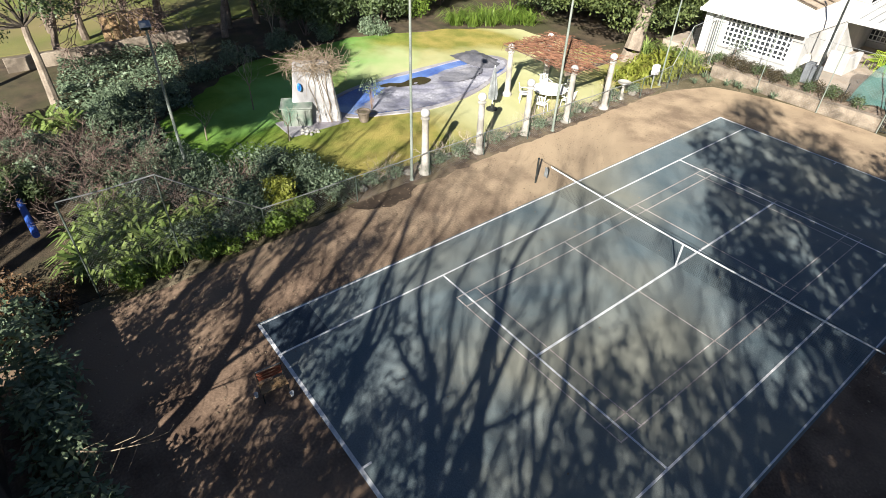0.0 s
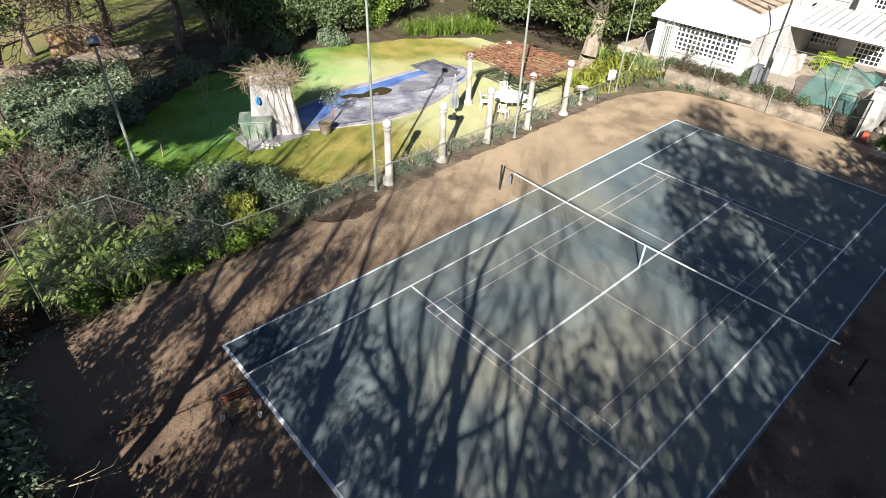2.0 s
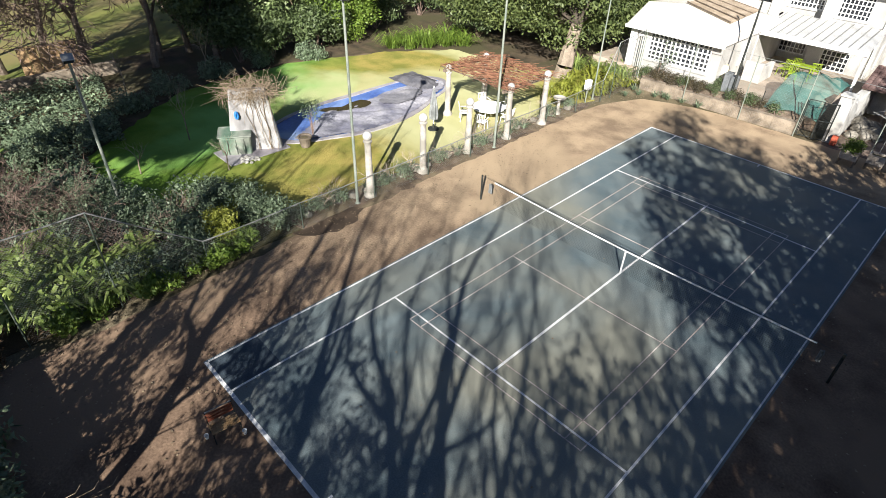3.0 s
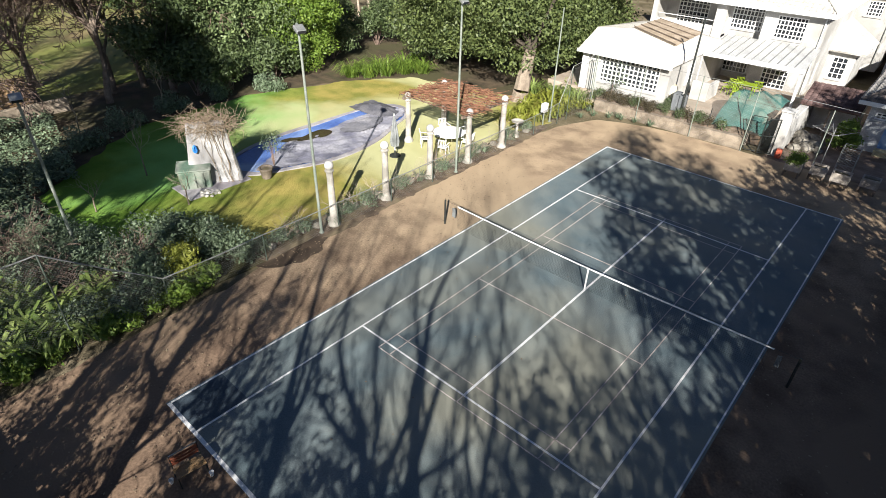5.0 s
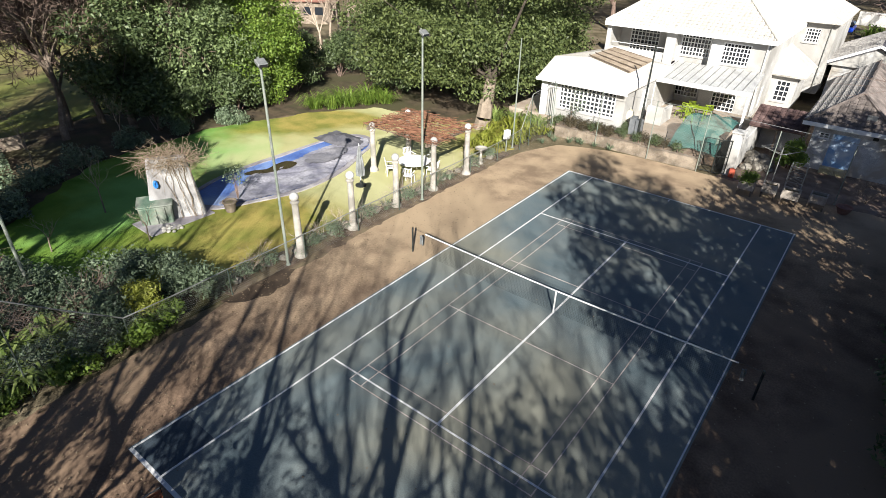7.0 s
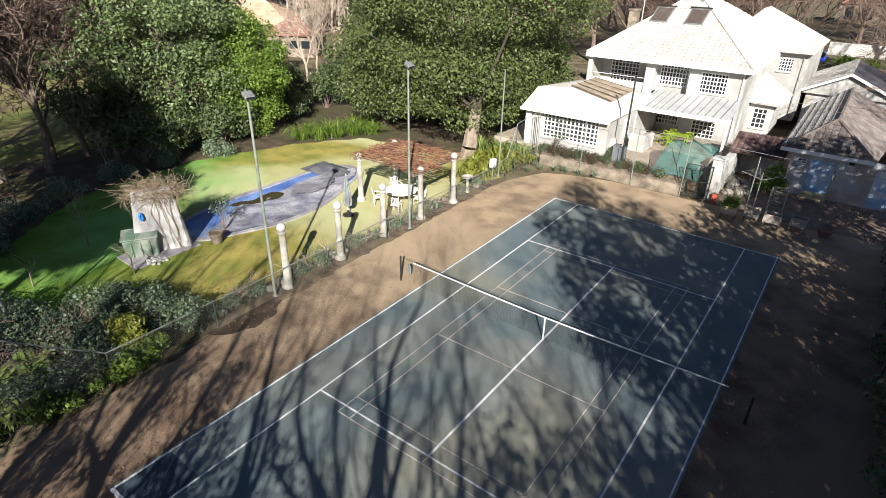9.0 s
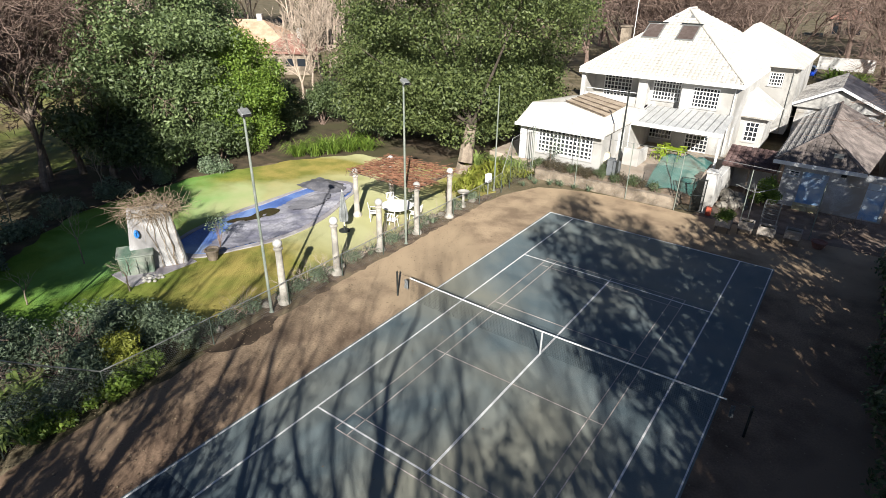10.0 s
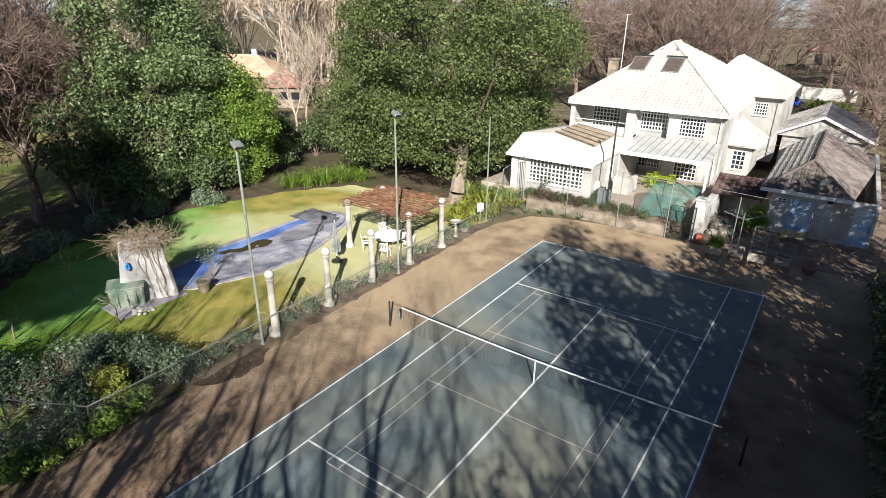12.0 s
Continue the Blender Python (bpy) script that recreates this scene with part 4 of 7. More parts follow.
# ---- pergola ----
perg = thing("pergola", (-11.55, 6.55, 0), "timber pergola roofed with dry rust-brown vines", "pergola")
for i in range(12):
    y = -1.65 + i * 0.3
    b = bmesh.new()
    tube(b, (-2.3, y, 2.46), (2.1, y, 2.46), 0.03, sides=6)
    part("batten", b, M_BARK, perg)
for x in (-2.0, 1.9):
    part("beam", boxes((x - 0.06, x + 0.06, -1.8, 1.8, 2.29, 2.425)), M_BARK, perg)
for x in (-2.0, 1.85):
    part("post", boxes((x - 0.05, x + 0.05, 1.45, 1.55, -0.05, 2.3)), M_BARK, perg)
rng = np.random.default_rng(5)
vines = []
for _ in range(1000):
    a = np.array((rng.uniform(-2.5, 2.0), rng.uniform(-1.8, 1.8), rng.uniform(2.50, 2.60)))
    ang = rng.normal(0.0, 0.55)
    d = np.array((math.cos(ang), math.sin(ang), rng.normal() * 0.07)) * rng.uniform(0.25, 0.85)
    vines.append((a, a + d, 0.014, 0.008))
soup("vine", limb_mesh(vines, 4), 4, M_VINE, perg, "tangled dry rust-brown vine stems")

# ---- pool ----
pool = thing("swimming_pool", (0, 0, 0), "disused swimming pool under a sagging grey and blue cover", "pool")
M_PAVE = mat("violet_grey_paving", (0.32, 0.30, 0.32), (0.44, 0.42, 0.42), 1.5, 20, 0.85, c=(0.25, 0.23, 0.25), big=0.5)
M_COVER = mat("grey_pool_cover", (0.20, 0.20, 0.23), (0.33, 0.32, 0.34), 0.9, 10, 0.55, c=(0.15, 0.15, 0.17), big=0.3)
M_BLUECOVER = mat("blue_pool_lining", (0.07, 0.13, 0.38), (0.14, 0.24, 0.55), 0.8, 12, 0.4, c=(0.30, 0.40, 0.62), big=0.3)


def rounded(points, n=8):
    """A closed smooth outline through the given points."""
    out = []
    k_ = len(points)
    for i in range(k_):
        p0, p1, p2, p3 = (Vector(points[(i + j) % k_]) for j in (-1, 0, 1, 2))
        for j in range(n):
            t_ = j / n
            out.append(0.5 * (2 * p1 + (p2 - p0) * t_ + (2 * p0 - 5 * p1 + 4 * p2 - p3) * t_ ** 2 + (3 * p1 - p0 - 3 * p2 + p3) * t_ ** 3))
    return out


def inset(outline, k):
    c = sum(outline, Vector((0, 0))) / len(outline)
    return [p + (c - p).normalized() * k for p in outline]


def inside_of(x, y, poly):
    hit = False
    for a_, b_ in zip(poly, poly[1:] + poly[:1]):
        if (a_.y > y) != (b_.y > y) and x < a_.x + (b_.x - a_.x) * (y - a_.y) / (b_.y - a_.y):
            hit = not hit
    return hit


POOL = rounded([(-15.75, -3.05), (-14.95, -1.4), (-14.35, 0.4), (-14.3, 2.2), (-14.7, 4.2), (-15.6, 6.3), (-16.3, 7.9), (-17.6, 8.6), (-18.7, 7.9), (-19.0, 6.2), (-19.05, 3.7), (-19.0, 0.6), (-18.5, -1.8), (-17.4, -3.5)])
RIM = inset(POOL, 0.38)
b = bmesh.new()
lo, hi = [b.verts.new((p.x, p.y, -0.05)) for p in POOL], [b.verts.new((p.x, p.y, 0.045)) for p in POOL]
hi2, lo2 = [b.verts.new((p.x, p.y, 0.045)) for p in RIM], [b.verts.new((p.x, p.y, -0.05)) for p in RIM]
for k in range(len(POOL)):
    k2 = (k + 1) % len(POOL)
    for r0_, r1_ in ((lo, hi), (hi, hi2), (hi2, lo2)):
        b.faces.new((r0_[k], r0_[k2], r1_[k2], r1_[k]))
bmesh.ops.recalc_face_normals(b, faces=b.faces)
part("coping", b, M_PAVE, pool, "violet-grey paved pool edge")
b = bmesh.new()
b.faces.new([b.verts.new((p.x, p.y, 0.012)) for p in RIM])
bmesh.ops.triangulate(b, faces=b.faces)
bmesh.ops.recalc_face_normals(b, faces=b.faces)
if sum(f_.normal.z for f_ in b.faces) < 0:
    bmesh.ops.reverse_faces(b, faces=b.faces)
part("lining", b, M_BLUECOVER, pool, "blue pool lining")


def draped(zone, base, rise, seed, cell=0.16):
    """A wrinkled sheet lying over the part of the ground inside a smooth outline."""
    b_ = bmesh.new()
    xs, ys = [p.x for p in zone], [p.y for p in zone]
    grid = {}
    nx, ny = int((max(xs) - min(xs)) / cell) + 1, int((max(ys) - min(ys)) / cell) + 1
    for i_ in range(nx + 1):
        for j_ in range(ny + 1):
            x_ = min(xs) + i_ * cell + 0.05 * noise.noise((i_ * 0.7, j_ * 0.7, seed))
            y_ = min(ys) + j_ * cell + 0.05 * noise.noise((i_ * 0.7, j_ * 0.7, seed + 9))
            if inside_of(x_, y_, zone):
                z_ = abs(noise.noise((x_ * 1.3, y_ * 0.8, seed))) * 0.8 + abs(noise.noise((x_ * 3.1, y_ * 2.2, seed + 4))) * 0.45 + 0.12 * noise.noise((x_ * 8, y_ * 8, seed + 5))
                grid[i_, j_] = b_.verts.new((x_, y_, base + rise * max(0.0, z_)))
    for i_, j_ in list(grid):
        q_ = [grid.get((i_ + di, j_ + dj)) for di, dj in ((0, 0), (1, 0), (1, 1), (0, 1))]
        if all(q_):
            b_.faces.new(q_)
    return b_


M_LILAC = mat("pale_violet_cover", (0.26, 0.255, 0.31), (0.45, 0.44, 0.48), 0.8, 9, 0.45, bump=0.4, c=(0.165, 0.165, 0.215), big=0.42, spec=0.5)
part("cover", draped(rounded([(-15.8, -2.75), (-15.1, -1.25), (-14.55, 0.4), (-14.5, 2.2), (-14.9, 4.2), (-15.8, 6.3), (-16.5, 7.8), (-17.4, 8.2), (-17.9, 6.6), (-18.0, 4.6), (-17.7, 2.9), (-17.8, 0.6), (-17.2, -0.6), (-16.5, -1.8)]), 0.052, 0.10, 3, 0.09), M_LILAC, pool, "wrinkled pale violet-grey pool cover", True)
part("cover", draped(rounded([(-16.4, 3.3), (-15.9, 4.4), (-16.3, 5.8), (-17.0, 6.3), (-17.5, 5.4), (-17.4, 4.0), (-17.0, 3.2)]), 0.12, 0.10, 7, 0.09), M_COVER, pool, "darker grey sheet lying on the pool cover", True)
b = bmesh.new()
b.faces.new([b.verts.new((p.x, p.y, 0.10)) for p in rounded([(-18.0, 0.1), (-17.5, 0.5), (-17.15, 1.3), (-16.9, 2.2), (-17.2, 2.9), (-17.8, 2.7), (-17.85, 2.0), (-17.7, 1.3), (-18.05, 0.7)])])
part("puddle", b, glass_mat("dirty_water", (0.055, 0.04, 0.025), 0.15), pool, "brown puddle on the cover")

# ---- slab wall with creeper ----
slab = thing("garden_wall", (-16.3, -4.4, 0), "free-standing pale wall overgrown with dry creeper", "wall")
slab.matrix_basis = pose(-16.3, -4.4, 0, 0, 0, -31)
b = bmesh.new()
box(b, -0.2, 0.2, -1.1, 1.15, -0.1, 2.8, 0.05)
bmesh.ops.subdivide_edges(b, edges=b.edges[:], cuts=2, use_grid_fill=True)
for v in b.verts:
    k = max(0.0, v.co.z / 2.8)
    v.co.y = v.co.y * (1 - 0.32 * k) - 0.02 * k
    v.co += Vector((noise.noise(v.co * 2.0), noise.noise(v.co * 2.3 + Vector((5, 0, 0))), 0)) * 0.035
part("slab", b, mat("grey_render", (0.34, 0.33, 0.33), (0.48, 0.47, 0.465), 1.6, 25, 0.9, c=(0.27, 0.26, 0.26), big=0.9), slab)
rng = np.random.default_rng(8)
st = []
for _ in range(620):
    a = np.array((rng.normal() * 0.34, rng.normal() * 0.55 + 0.15, 2.55 + abs(rng.normal()) * 0.22))
    d = rng.normal(size=3) * 0.34
    d[2] *= 0.7
    m_ = a + d
    e = m_ + rng.normal(size=3) * 0.22 + np.array((0, 0, -0.12))
    st += [(a, m_, 0.008, 0.006), (m_, e, 0.006, 0.003)]
for _ in range(8):
    y = rng.uniform(-0.1, 0.75)
    p = np.array((0.22, y, 2.75))
    for k in range(6):
        q = p + np.array((0.015, rng.normal() * 0.07 + 0.03, -0.46))
        st.append((p, q, 0.011, 0.010))
        p = q
soup("creeper", limb_mesh(st, 4), 4, M_STRAW, slab, "dry tangled creeper stems")

gbox = thing("storage_bin", (-16.5, -5.2, 0), "old faded green plastic bin beside the garden wall", "bin")
gbox.matrix_basis = pose(-16.5, -5.2, 0, 0, 0, -31)
M_BINGREEN = mat("faded_green_plastic", (0.075, 0.13, 0.095), (0.15, 0.21, 0.155), 1.2, 25, 0.6, c=(0.25, 0.27, 0.23), big=0.9)
b = boxes((-0.42, 0.42, -0.66, 0.66, -0.02, 0.86), bevel=0.05)
for v in b.verts:
    v.co.x *= 0.86 + 0.16 * v.co.z
    v.co.y *= 0.94 + 0.08 * v.co.z
part("body", b, M_BINGREEN, gbox)
b = boxes((-0.47, 0.47, -0.72, 0.72, 0.865, 0.93), bevel=0.025)
for v in b.verts:
    v.co.z += 0.13 * (0.47 - v.co.x) / 0.94
part("lid", b, M_BINGREEN, gbox, "pale weathered green lid")
for y_ in (-0.35, 0.0, 0.35):
    part("rib", boxes((0.40, 0.445, y_ - 0.03, y_ + 0.03, 0.1, 0.78), bevel=0.012), M_BINGREEN, gbox)

tarp = thing("folded_tarpaulin", (-18.2, 7.1, 0.06), "dark grey tarpaulin heaped at the pool's end", "tarpaulin")
b = bmesh.new()
bmesh.ops.create_grid(b, x_segments=30, y_segments=30, size=1)
for v in b.verts:
    u, w = v.co.x, v.co.y
    r = math.hypot(u, w)
    v.co = Vector((u * 1.5 + 0.15 * noise.noise((w * 4, 1, 0)), w * 0.95 + 0.15 * noise.noise((u * 4, 2, 0)), max(0.0, (1 - r) * 0.28 + 0.12 * abs(noise.noise((u * 7, w * 7, 4))) * (1.2 - min(r, 1.2)))))
part("cloth", b, mat("dark_tarpaulin", (0.10, 0.10, 0.115), (0.17, 0.165, 0.18), 2, 20, 0.6), tarp, smooth=True)

pot = thing("flower_pot", (-15.02, -2.62, 0.0), "pale stone flower pot beside the pool", "pot")
b = bmesh.new()
lathe(b, [(0.20, 0), (0.22, 0.05), (0.28, 0.4), (0.33, 0.44), (0.33, 0.52), (0.27, 0.52), (0.25, 0.46)], 16)
part("bowl", b, M_WALLSTONE, pot)

# ---- shrubs and plants behind the side fence ----
def copies(make, spots, seed):
    """One plant, then turned copies of it at the other spots (x, y, z)."""
    rng_ = random.Random(seed)
    first = make(spots[0])
    for x, y, z in spots[1:]:
        copy_thing(first, pose(x, y, z, 0, 0, rng_.uniform(0, 360)))
    return first


GREY = "grey-green evergreen shrub behind the court fence"
copies(lambda p: shrub("shrub", p, 0.95, 0.95, 1.25, 101, L_GREY, GREY, 3200, 0.075, group="fence shrubs"), [(-11.2, -9.7, 0), (-12.6, -10.6, 0), (-13.4, -12.0, 0), (-14.4, -10.9, 0), (-12.6, -8.7, 0), (-15.6, -12.4, 0)], 1)
copies(lambda p: shrub("shrub", p, 0.7, 0.7, 0.95, 102, L_GREY, "low grey-green shrub at the foot of the fence", 2000, 0.06, group="fence shrubs"), [(-11.2, -7.4, 0), (-10.1, -9.9, 0), (-9.9, -10.9, 0), (-10.4, -6.9, 0), (-12.0, -7.2, 0), (-10.0, -12.0, 0)], 2)
copies(lambda p: shrub("shrub", p, 0.65, 0.65, 0.6, 103, L_BRIGHT, "low green leafy ground shrub beside the earth", 1700, 0.075, group="fence shrubs"), [(-9.6, -13.0, 0), (-9.55, -11.5, 0), (-9.5, -10.0, 0), (-9.6, -14.2, 0), (-10.6, -12.6, 0), (-9.6, -8.9, 0)], 3)
copies(lambda p: shrub("shrub", p, 1.2, 1.2, 0.95, 104, L_GREY, "low grey-green bushy shrub in the garden border", 2800, 0.075, group="border shrubs"), [(-16.8, -12.9, 0), (-20.6, -12.4, 0), (-14.6, -13.9, 0), (-17.0, -15.3, 0), (-22.6, -11.6, 0), (-19.5, -15.5, 0)], 4)
STRAP = "clump of broad glossy strap-leaved lilies behind the fence"
copies(lambda p: strap_plant("strap_lily", p, 95, 1.15, 111, L_STRAP, STRAP, 0.075, "strap lilies"), [(-12.0, -14.6, 0), (-10.9, -13.7, 0), (-10.1, -13.1, 0), (-11.4, -14.4, 0), (-11.6, -13.4, 0), (-10.2, -14.4, 0), (-10.6, -15.0, 0), (-22.0, -14.4, 0), (-21.2, -13.7, 0), (-9.9, -12.3, 0), (-12.8, -14.2, 0), (-11.3, -12.6, 0), (-11.0, -11.5, 0), (-10.4, -11.7, 0), (-12.2, -13.2, 0), (-13.4, -13.6, 0)], 5)
shrub("golden_cypress", (-10.35, -8.85, 0), 0.5, 0.5, 1.9, 120, L_YELLOW, "upright yellow-green conifer beside the fence", 4200, 0.05)
bare_tree("bare_shrub", (-13.6, -13.0, 0), 2.4, 0.05, 121, "leafless reddish shrub with many thin stems", depth=4, spread=0.9, first=0.1, kids=(4, 6))
for i, (x, y, h) in enumerate(((-12.2, -11.6, 2.3), (-14.6, -12.6, 2.6), (-11.6, -10.4, 2.0), (-15.4, -13.6, 2.8), (-17.6, -13.8, 2.4), (-13.0, -14.8, 2.2))):
    bare_tree("bare_shrub", (x, y, 0), h, 0.03, 126 + i, "leafless brown shrub with thin upright stems", depth=4, spread=0.8, first=0.12, kids=(3, 5), thick=0.006)
bare_tree("bare_shrub", (-16.4, -14.6, 0), 2.8, 0.05, 122, "leafless shrub with tangled thin stems", depth=4, spread=0.9, first=0.1, kids=(4, 6))
copies(lambda p: bare_tree("bare_shrub", p, 2.0, 0.035, 123, "leafless tangled shrub in the border", depth=4, spread=1.0, first=0.1, kids=(3, 6), thick=0.006), [(-17.8, -16.2, 0), (-19.6, -17.0, 0), (-15.2, -17.2, 0), (-21.5, -16.4, 0), (-16.6, -18.0, 0), (-13.6, -17.6, 0)], 44)
copies(lambda p: shrub("shrub", p, 1.2, 1.2, 1.0, 124, L_DARK, "dark green shrub in the shaded border", 2400, 0.08), [(-18.6, -17.6, 0), (-16.2, -16.6, 0), (-20.8, -18.0, 0), (-23.4, -16.6, 0)], 45)
pipe = thing("blue_pipe", (-14.4, -16.15, 0.32), "length of blue plastic pipe lying among shrubs", "pipe")
part("tube", tube(bmesh.new(), (-1.3, -0.1, 0.05), (1.2, 0.05, 0.0), 0.11, sides=14), mat("blue_plastic", (0.03, 0.08, 0.35), (0.05, 0.13, 0.45), 3, 30, 0.45), pipe)

# ---- hedge, wall and twig in the near corner ----
south = tagged(mesh_ob("wall_south", boxes((-6.8, 13.0, -18.25, -18.0, -0.1, 2.02), bevel=0.03), M_WALLSTONE), "plastered boundary wall behind the court", "wall", kind="structure")
rng = np.random.default_rng(130)
hedge = thing("hedge", (-4.0, -16.95, 0), "broad-leaved dark green hedge at the court's corner", "hedge")
cl = [(x_ + rng.normal() * 0.2, rng.normal() * 0.28, rng.uniform(0.3, 1.05), rng.uniform(0.45, 0.7)) for x_ in np.linspace(-5.0, 4.0, 34)]
pts, outs = crown_points(rng, cl, 420, 0.9, 0.5)
pts[:, 2] = np.abs(pts[:, 2]) + 0.05
soup("foliage", leaf_quads(rng, pts, 0.115, 0.42, 0.5, outs), 4, leaf_mat("broad_hedge_leaves", (0.07, 0.115, 0.06), (0.27, 0.34, 0.20), 0.5), hedge)
for c in cl:
    soup("stem", limb_mesh([((c[0], c[1], -0.05), (c[0] + 0.2, c[1], c[2]), 0.035, 0.012)], 5), 4, M_TWIG, hedge)
tw = thing("bare_twig", (-3.5, -16.75, 0.9), "long bare side twig growing out of the hedge", "twig")
segs = [((0, 0, 0), (1.0, 0.75, 0.55), 0.022, 0.016), ((1.0, 0.75, 0.55), (1.75, 1.65, 1.05), 0.016, 0.006)]
for k in range(9):
    f0 = 0.2 + 0.085 * k
    a = np.array((1.75, 1.65, 1.05)) * f0
    s_ = 1 if k % 2 else -1
    m_ = a + np.array((0.16 + 0.3 * (s_ > 0), 0.30 * -s_ + 0.1, 0.15))
    segs += [(a, m_, 0.008, 0.006), (m_, m_ + np.array((0.3 * s_ * 0.5 + 0.05, -0.12 * s_, 0.02)), 0.006, 0.003)]
soup("stem", limb_mesh(segs, 5), 4, M_STRAW, tw)
copies(lambda p: shrub("shrub", p, 0.8, 0.8, 0.7, 131, L_BROWN, "dry brown shrub at the court's corner", 1500, 0.06), [(-9.4, -16.4, 0), (-10.4, -17.2, 0), (-8.9, -17.6, 0)], 6)

# ---- far side of the lawn ----
sheet("ground_neighbour_lawn", wavy([(-33.5, -40), (-33.5, 20), (-75, 45), (-90, -40)], 5, 0.4, 3.0), -0.02, mat("neighbour_lawn", (0.085, 0.125, 0.022), (0.19, 0.20, 0.05), 0.25, 30, 0.95, bump=0.5, c=(0.22, 0.17, 0.08), big=0.09), "sunlit lawn beyond the garden border", "lawn")
bed = sheet("ground_border_soil", wavy([(-9.35, -16.5), (-9.3, -3.2), (-11.5, -7.4), (-14.7, -10.6), (-20.3, -10.3), (-25.6, -3.9), (-26.1, 3.2), (-24.1, 9.3), (-21.6, 13.4), (-12.2, 15.6), (-9.8, 13.2), (-9.3, 17.2), (-20, 34), (-33.4, 20), (-33.4, -22), (-9.4, -22)], 6, 0.1, 1.5), -0.016, mat("leaf_littered_soil", (0.045, 0.035, 0.022), (0.11, 0.08, 0.05), 1.2, 25, 0.95, bump=0.7, c=(0.07, 0.065, 0.03), big=0.3), "dark soil with leaf litter under the border planting", "ground")
rng = np.random.default_rng(140)
n_ = 15000
u_, w_ = rng.random(n_), rng.random(n_)
ix = -31.0 + 15.0 * u_
iy = -15.5 + 6.0 * w_ + (1 - u_) * 3.0
iz = np.abs(rng.normal(size=n_)) * 0.16 + 0.25 * np.maximum(0, np.sin(ix * 1.3) * np.cos(iy * 1.7)) + 0.03
keep = ~((ix > -20.5) & (iy > -10.6))
soup("ivy", leaf_quads(rng, np.stack([ix, iy, iz], 1)[keep], 0.085, 0.6, 0.9), 4, L_GREY)
tagged(bpy.data.objects["ivy"], "grey-green ivy covering the sloping border", "ivy", kind="stuff")
leafy_tree("tree", (-24.7, -13.7, 0), 8.8, (3.2, 3.2, 2.6), 0.8, 40, 141, L_DARK, "spreading tree with a pale sunlit trunk", per=260, size=0.085, r0=0.17, bark=M_BARKPALE, centre=(-0.8, -0.6, 5.6), limb_step=2)
timber = thing("timber_fence", (-32.4, -8.6, 0), "tan timber panel fence beyond the ivy", "fence")
M_TAN = mat("tan_boards", (0.36, 0.23, 0.12), (0.50, 0.34, 0.19), 1.5, 22, 0.85, per_object=0.15)
for i in range(6):
    y = -1.2 + i * 0.5
    part("board", boxes((-0.03 + 0.1 * y, 0.01 + 0.1 * y, y + 0.01, y + 0.49, -0.05, 1.75 + 0.03 * (i % 3))), M_TAN, timber)
low = tagged(mesh_ob("wall_border", boxes((-30.9, -30.6, -15, -5.5, -0.1, 0.7), bevel=0.03), M_WALLSTONE), "low pale plastered wall behind the ivy", "wall", kind="structure")

DARKTREE = "dense dark green tree at the garden's edge"
leafy_tree("tree", (-30.5, 4.0, 0), 15.2, (3.7, 3.7, 6.8), 1.45, 44, 21, L_LAUREL, DARKTREE, per=430, size=0.115, r0=0.3)
leafy_tree("tree", (-30.0, 6.6, 0), 11, (3.6, 3.4, 5.0), 1.15, 56, 22, L_LAUREL, DARKTREE, per=400, size=0.11, r0=0.26)
leafy_tree("tree", (-38.0, 11.0, 0), 14, (4.0, 4.0, 6.0), 1.4, 60, 23, L_DARK, DARKTREE, per=200, size=0.14, r0=0.3)
leafy_tree("tree", (-28.2, 9.0, 0), 7.9, (2.9, 2.9, 3.8), 0.8, 120, 31, L_BRIGHT, "bright green leafy tree catching the sun", per=420, size=0.10, r0=0.16)
leafy_tree("tree", (-29.6, 0.2, 0), 7.4, (2.4, 2.4, 3.2), 1.0, 40, 24, L_DARK, "dense dark green tree in the shade of taller trees", per=260, size=0.13, r0=0.2)
for i, (x, y, h) in enumerate(((-30.4, -3.4, 13), (-33.5, -2.0, 14), (-34.5, -10.5, 12), (-36.5, -5.5, 13), (-32.0, -0.6, 13))):
    bare_tree("winter_tree", (x, y, 0), h, 0.24, 175 + i, "twiggy brown leafless tree beyond the garden border", depth=6, spread=0.6, first=0.15, bark=M_BARK, twig=M_TWIG, thick=0.02, kids=(2, 5))
copies(lambda p: shrub("shrub", p, 1.5, 1.5, 3.0, 150, L_DARK, "tall dark shrub backing the lawn", 4200, 0.12, group="lawn border"), [(-28.0, 1.0, 0), (-27.6, 3.0, 0), (-26.8, 5.8, 0), (-28.4, 7.6, 0), (-29.0, 12.5, 0), (-22.6, 17.0, 0), (-31.5, 14.5, 0), (-30.0, 18.0, 0), (-27.0, 20.0, 0), (-34.0, 17.5, 0), (-33, 22, 0), (-29, 24, 0)], 7)
copies(lambda p: shrub("shrub", p, 1.0, 1.0, 1.0, 151, L_GREY, "low grey-green shrub edging the lawn", 2200, 0.07, group="lawn border"), [(-26.3, -1.6, 0), (-26.6, 1.6, 0), (-25.9, 4.6, 0), (-24.2, -7.0, 0), (-22.2, -9.2, 0), (-25.6, -4.6, 0)], 8)
copies(lambda p: strap_plant("grass_clump", p, 130, 1.5, 152, L_BRIGHT, "tall bright green grass clump at the lawn's end", 0.025, "grass clumps"), [(-23.6, 11.2, 0), (-23.0, 12.4, 0), (-22.4, 13.6, 0), (-24.4, 10.4, 0), (-21.7, 14.6, 0), (-23.9, 12.6, 0), (-23.0, 14.2, 0)], 9)
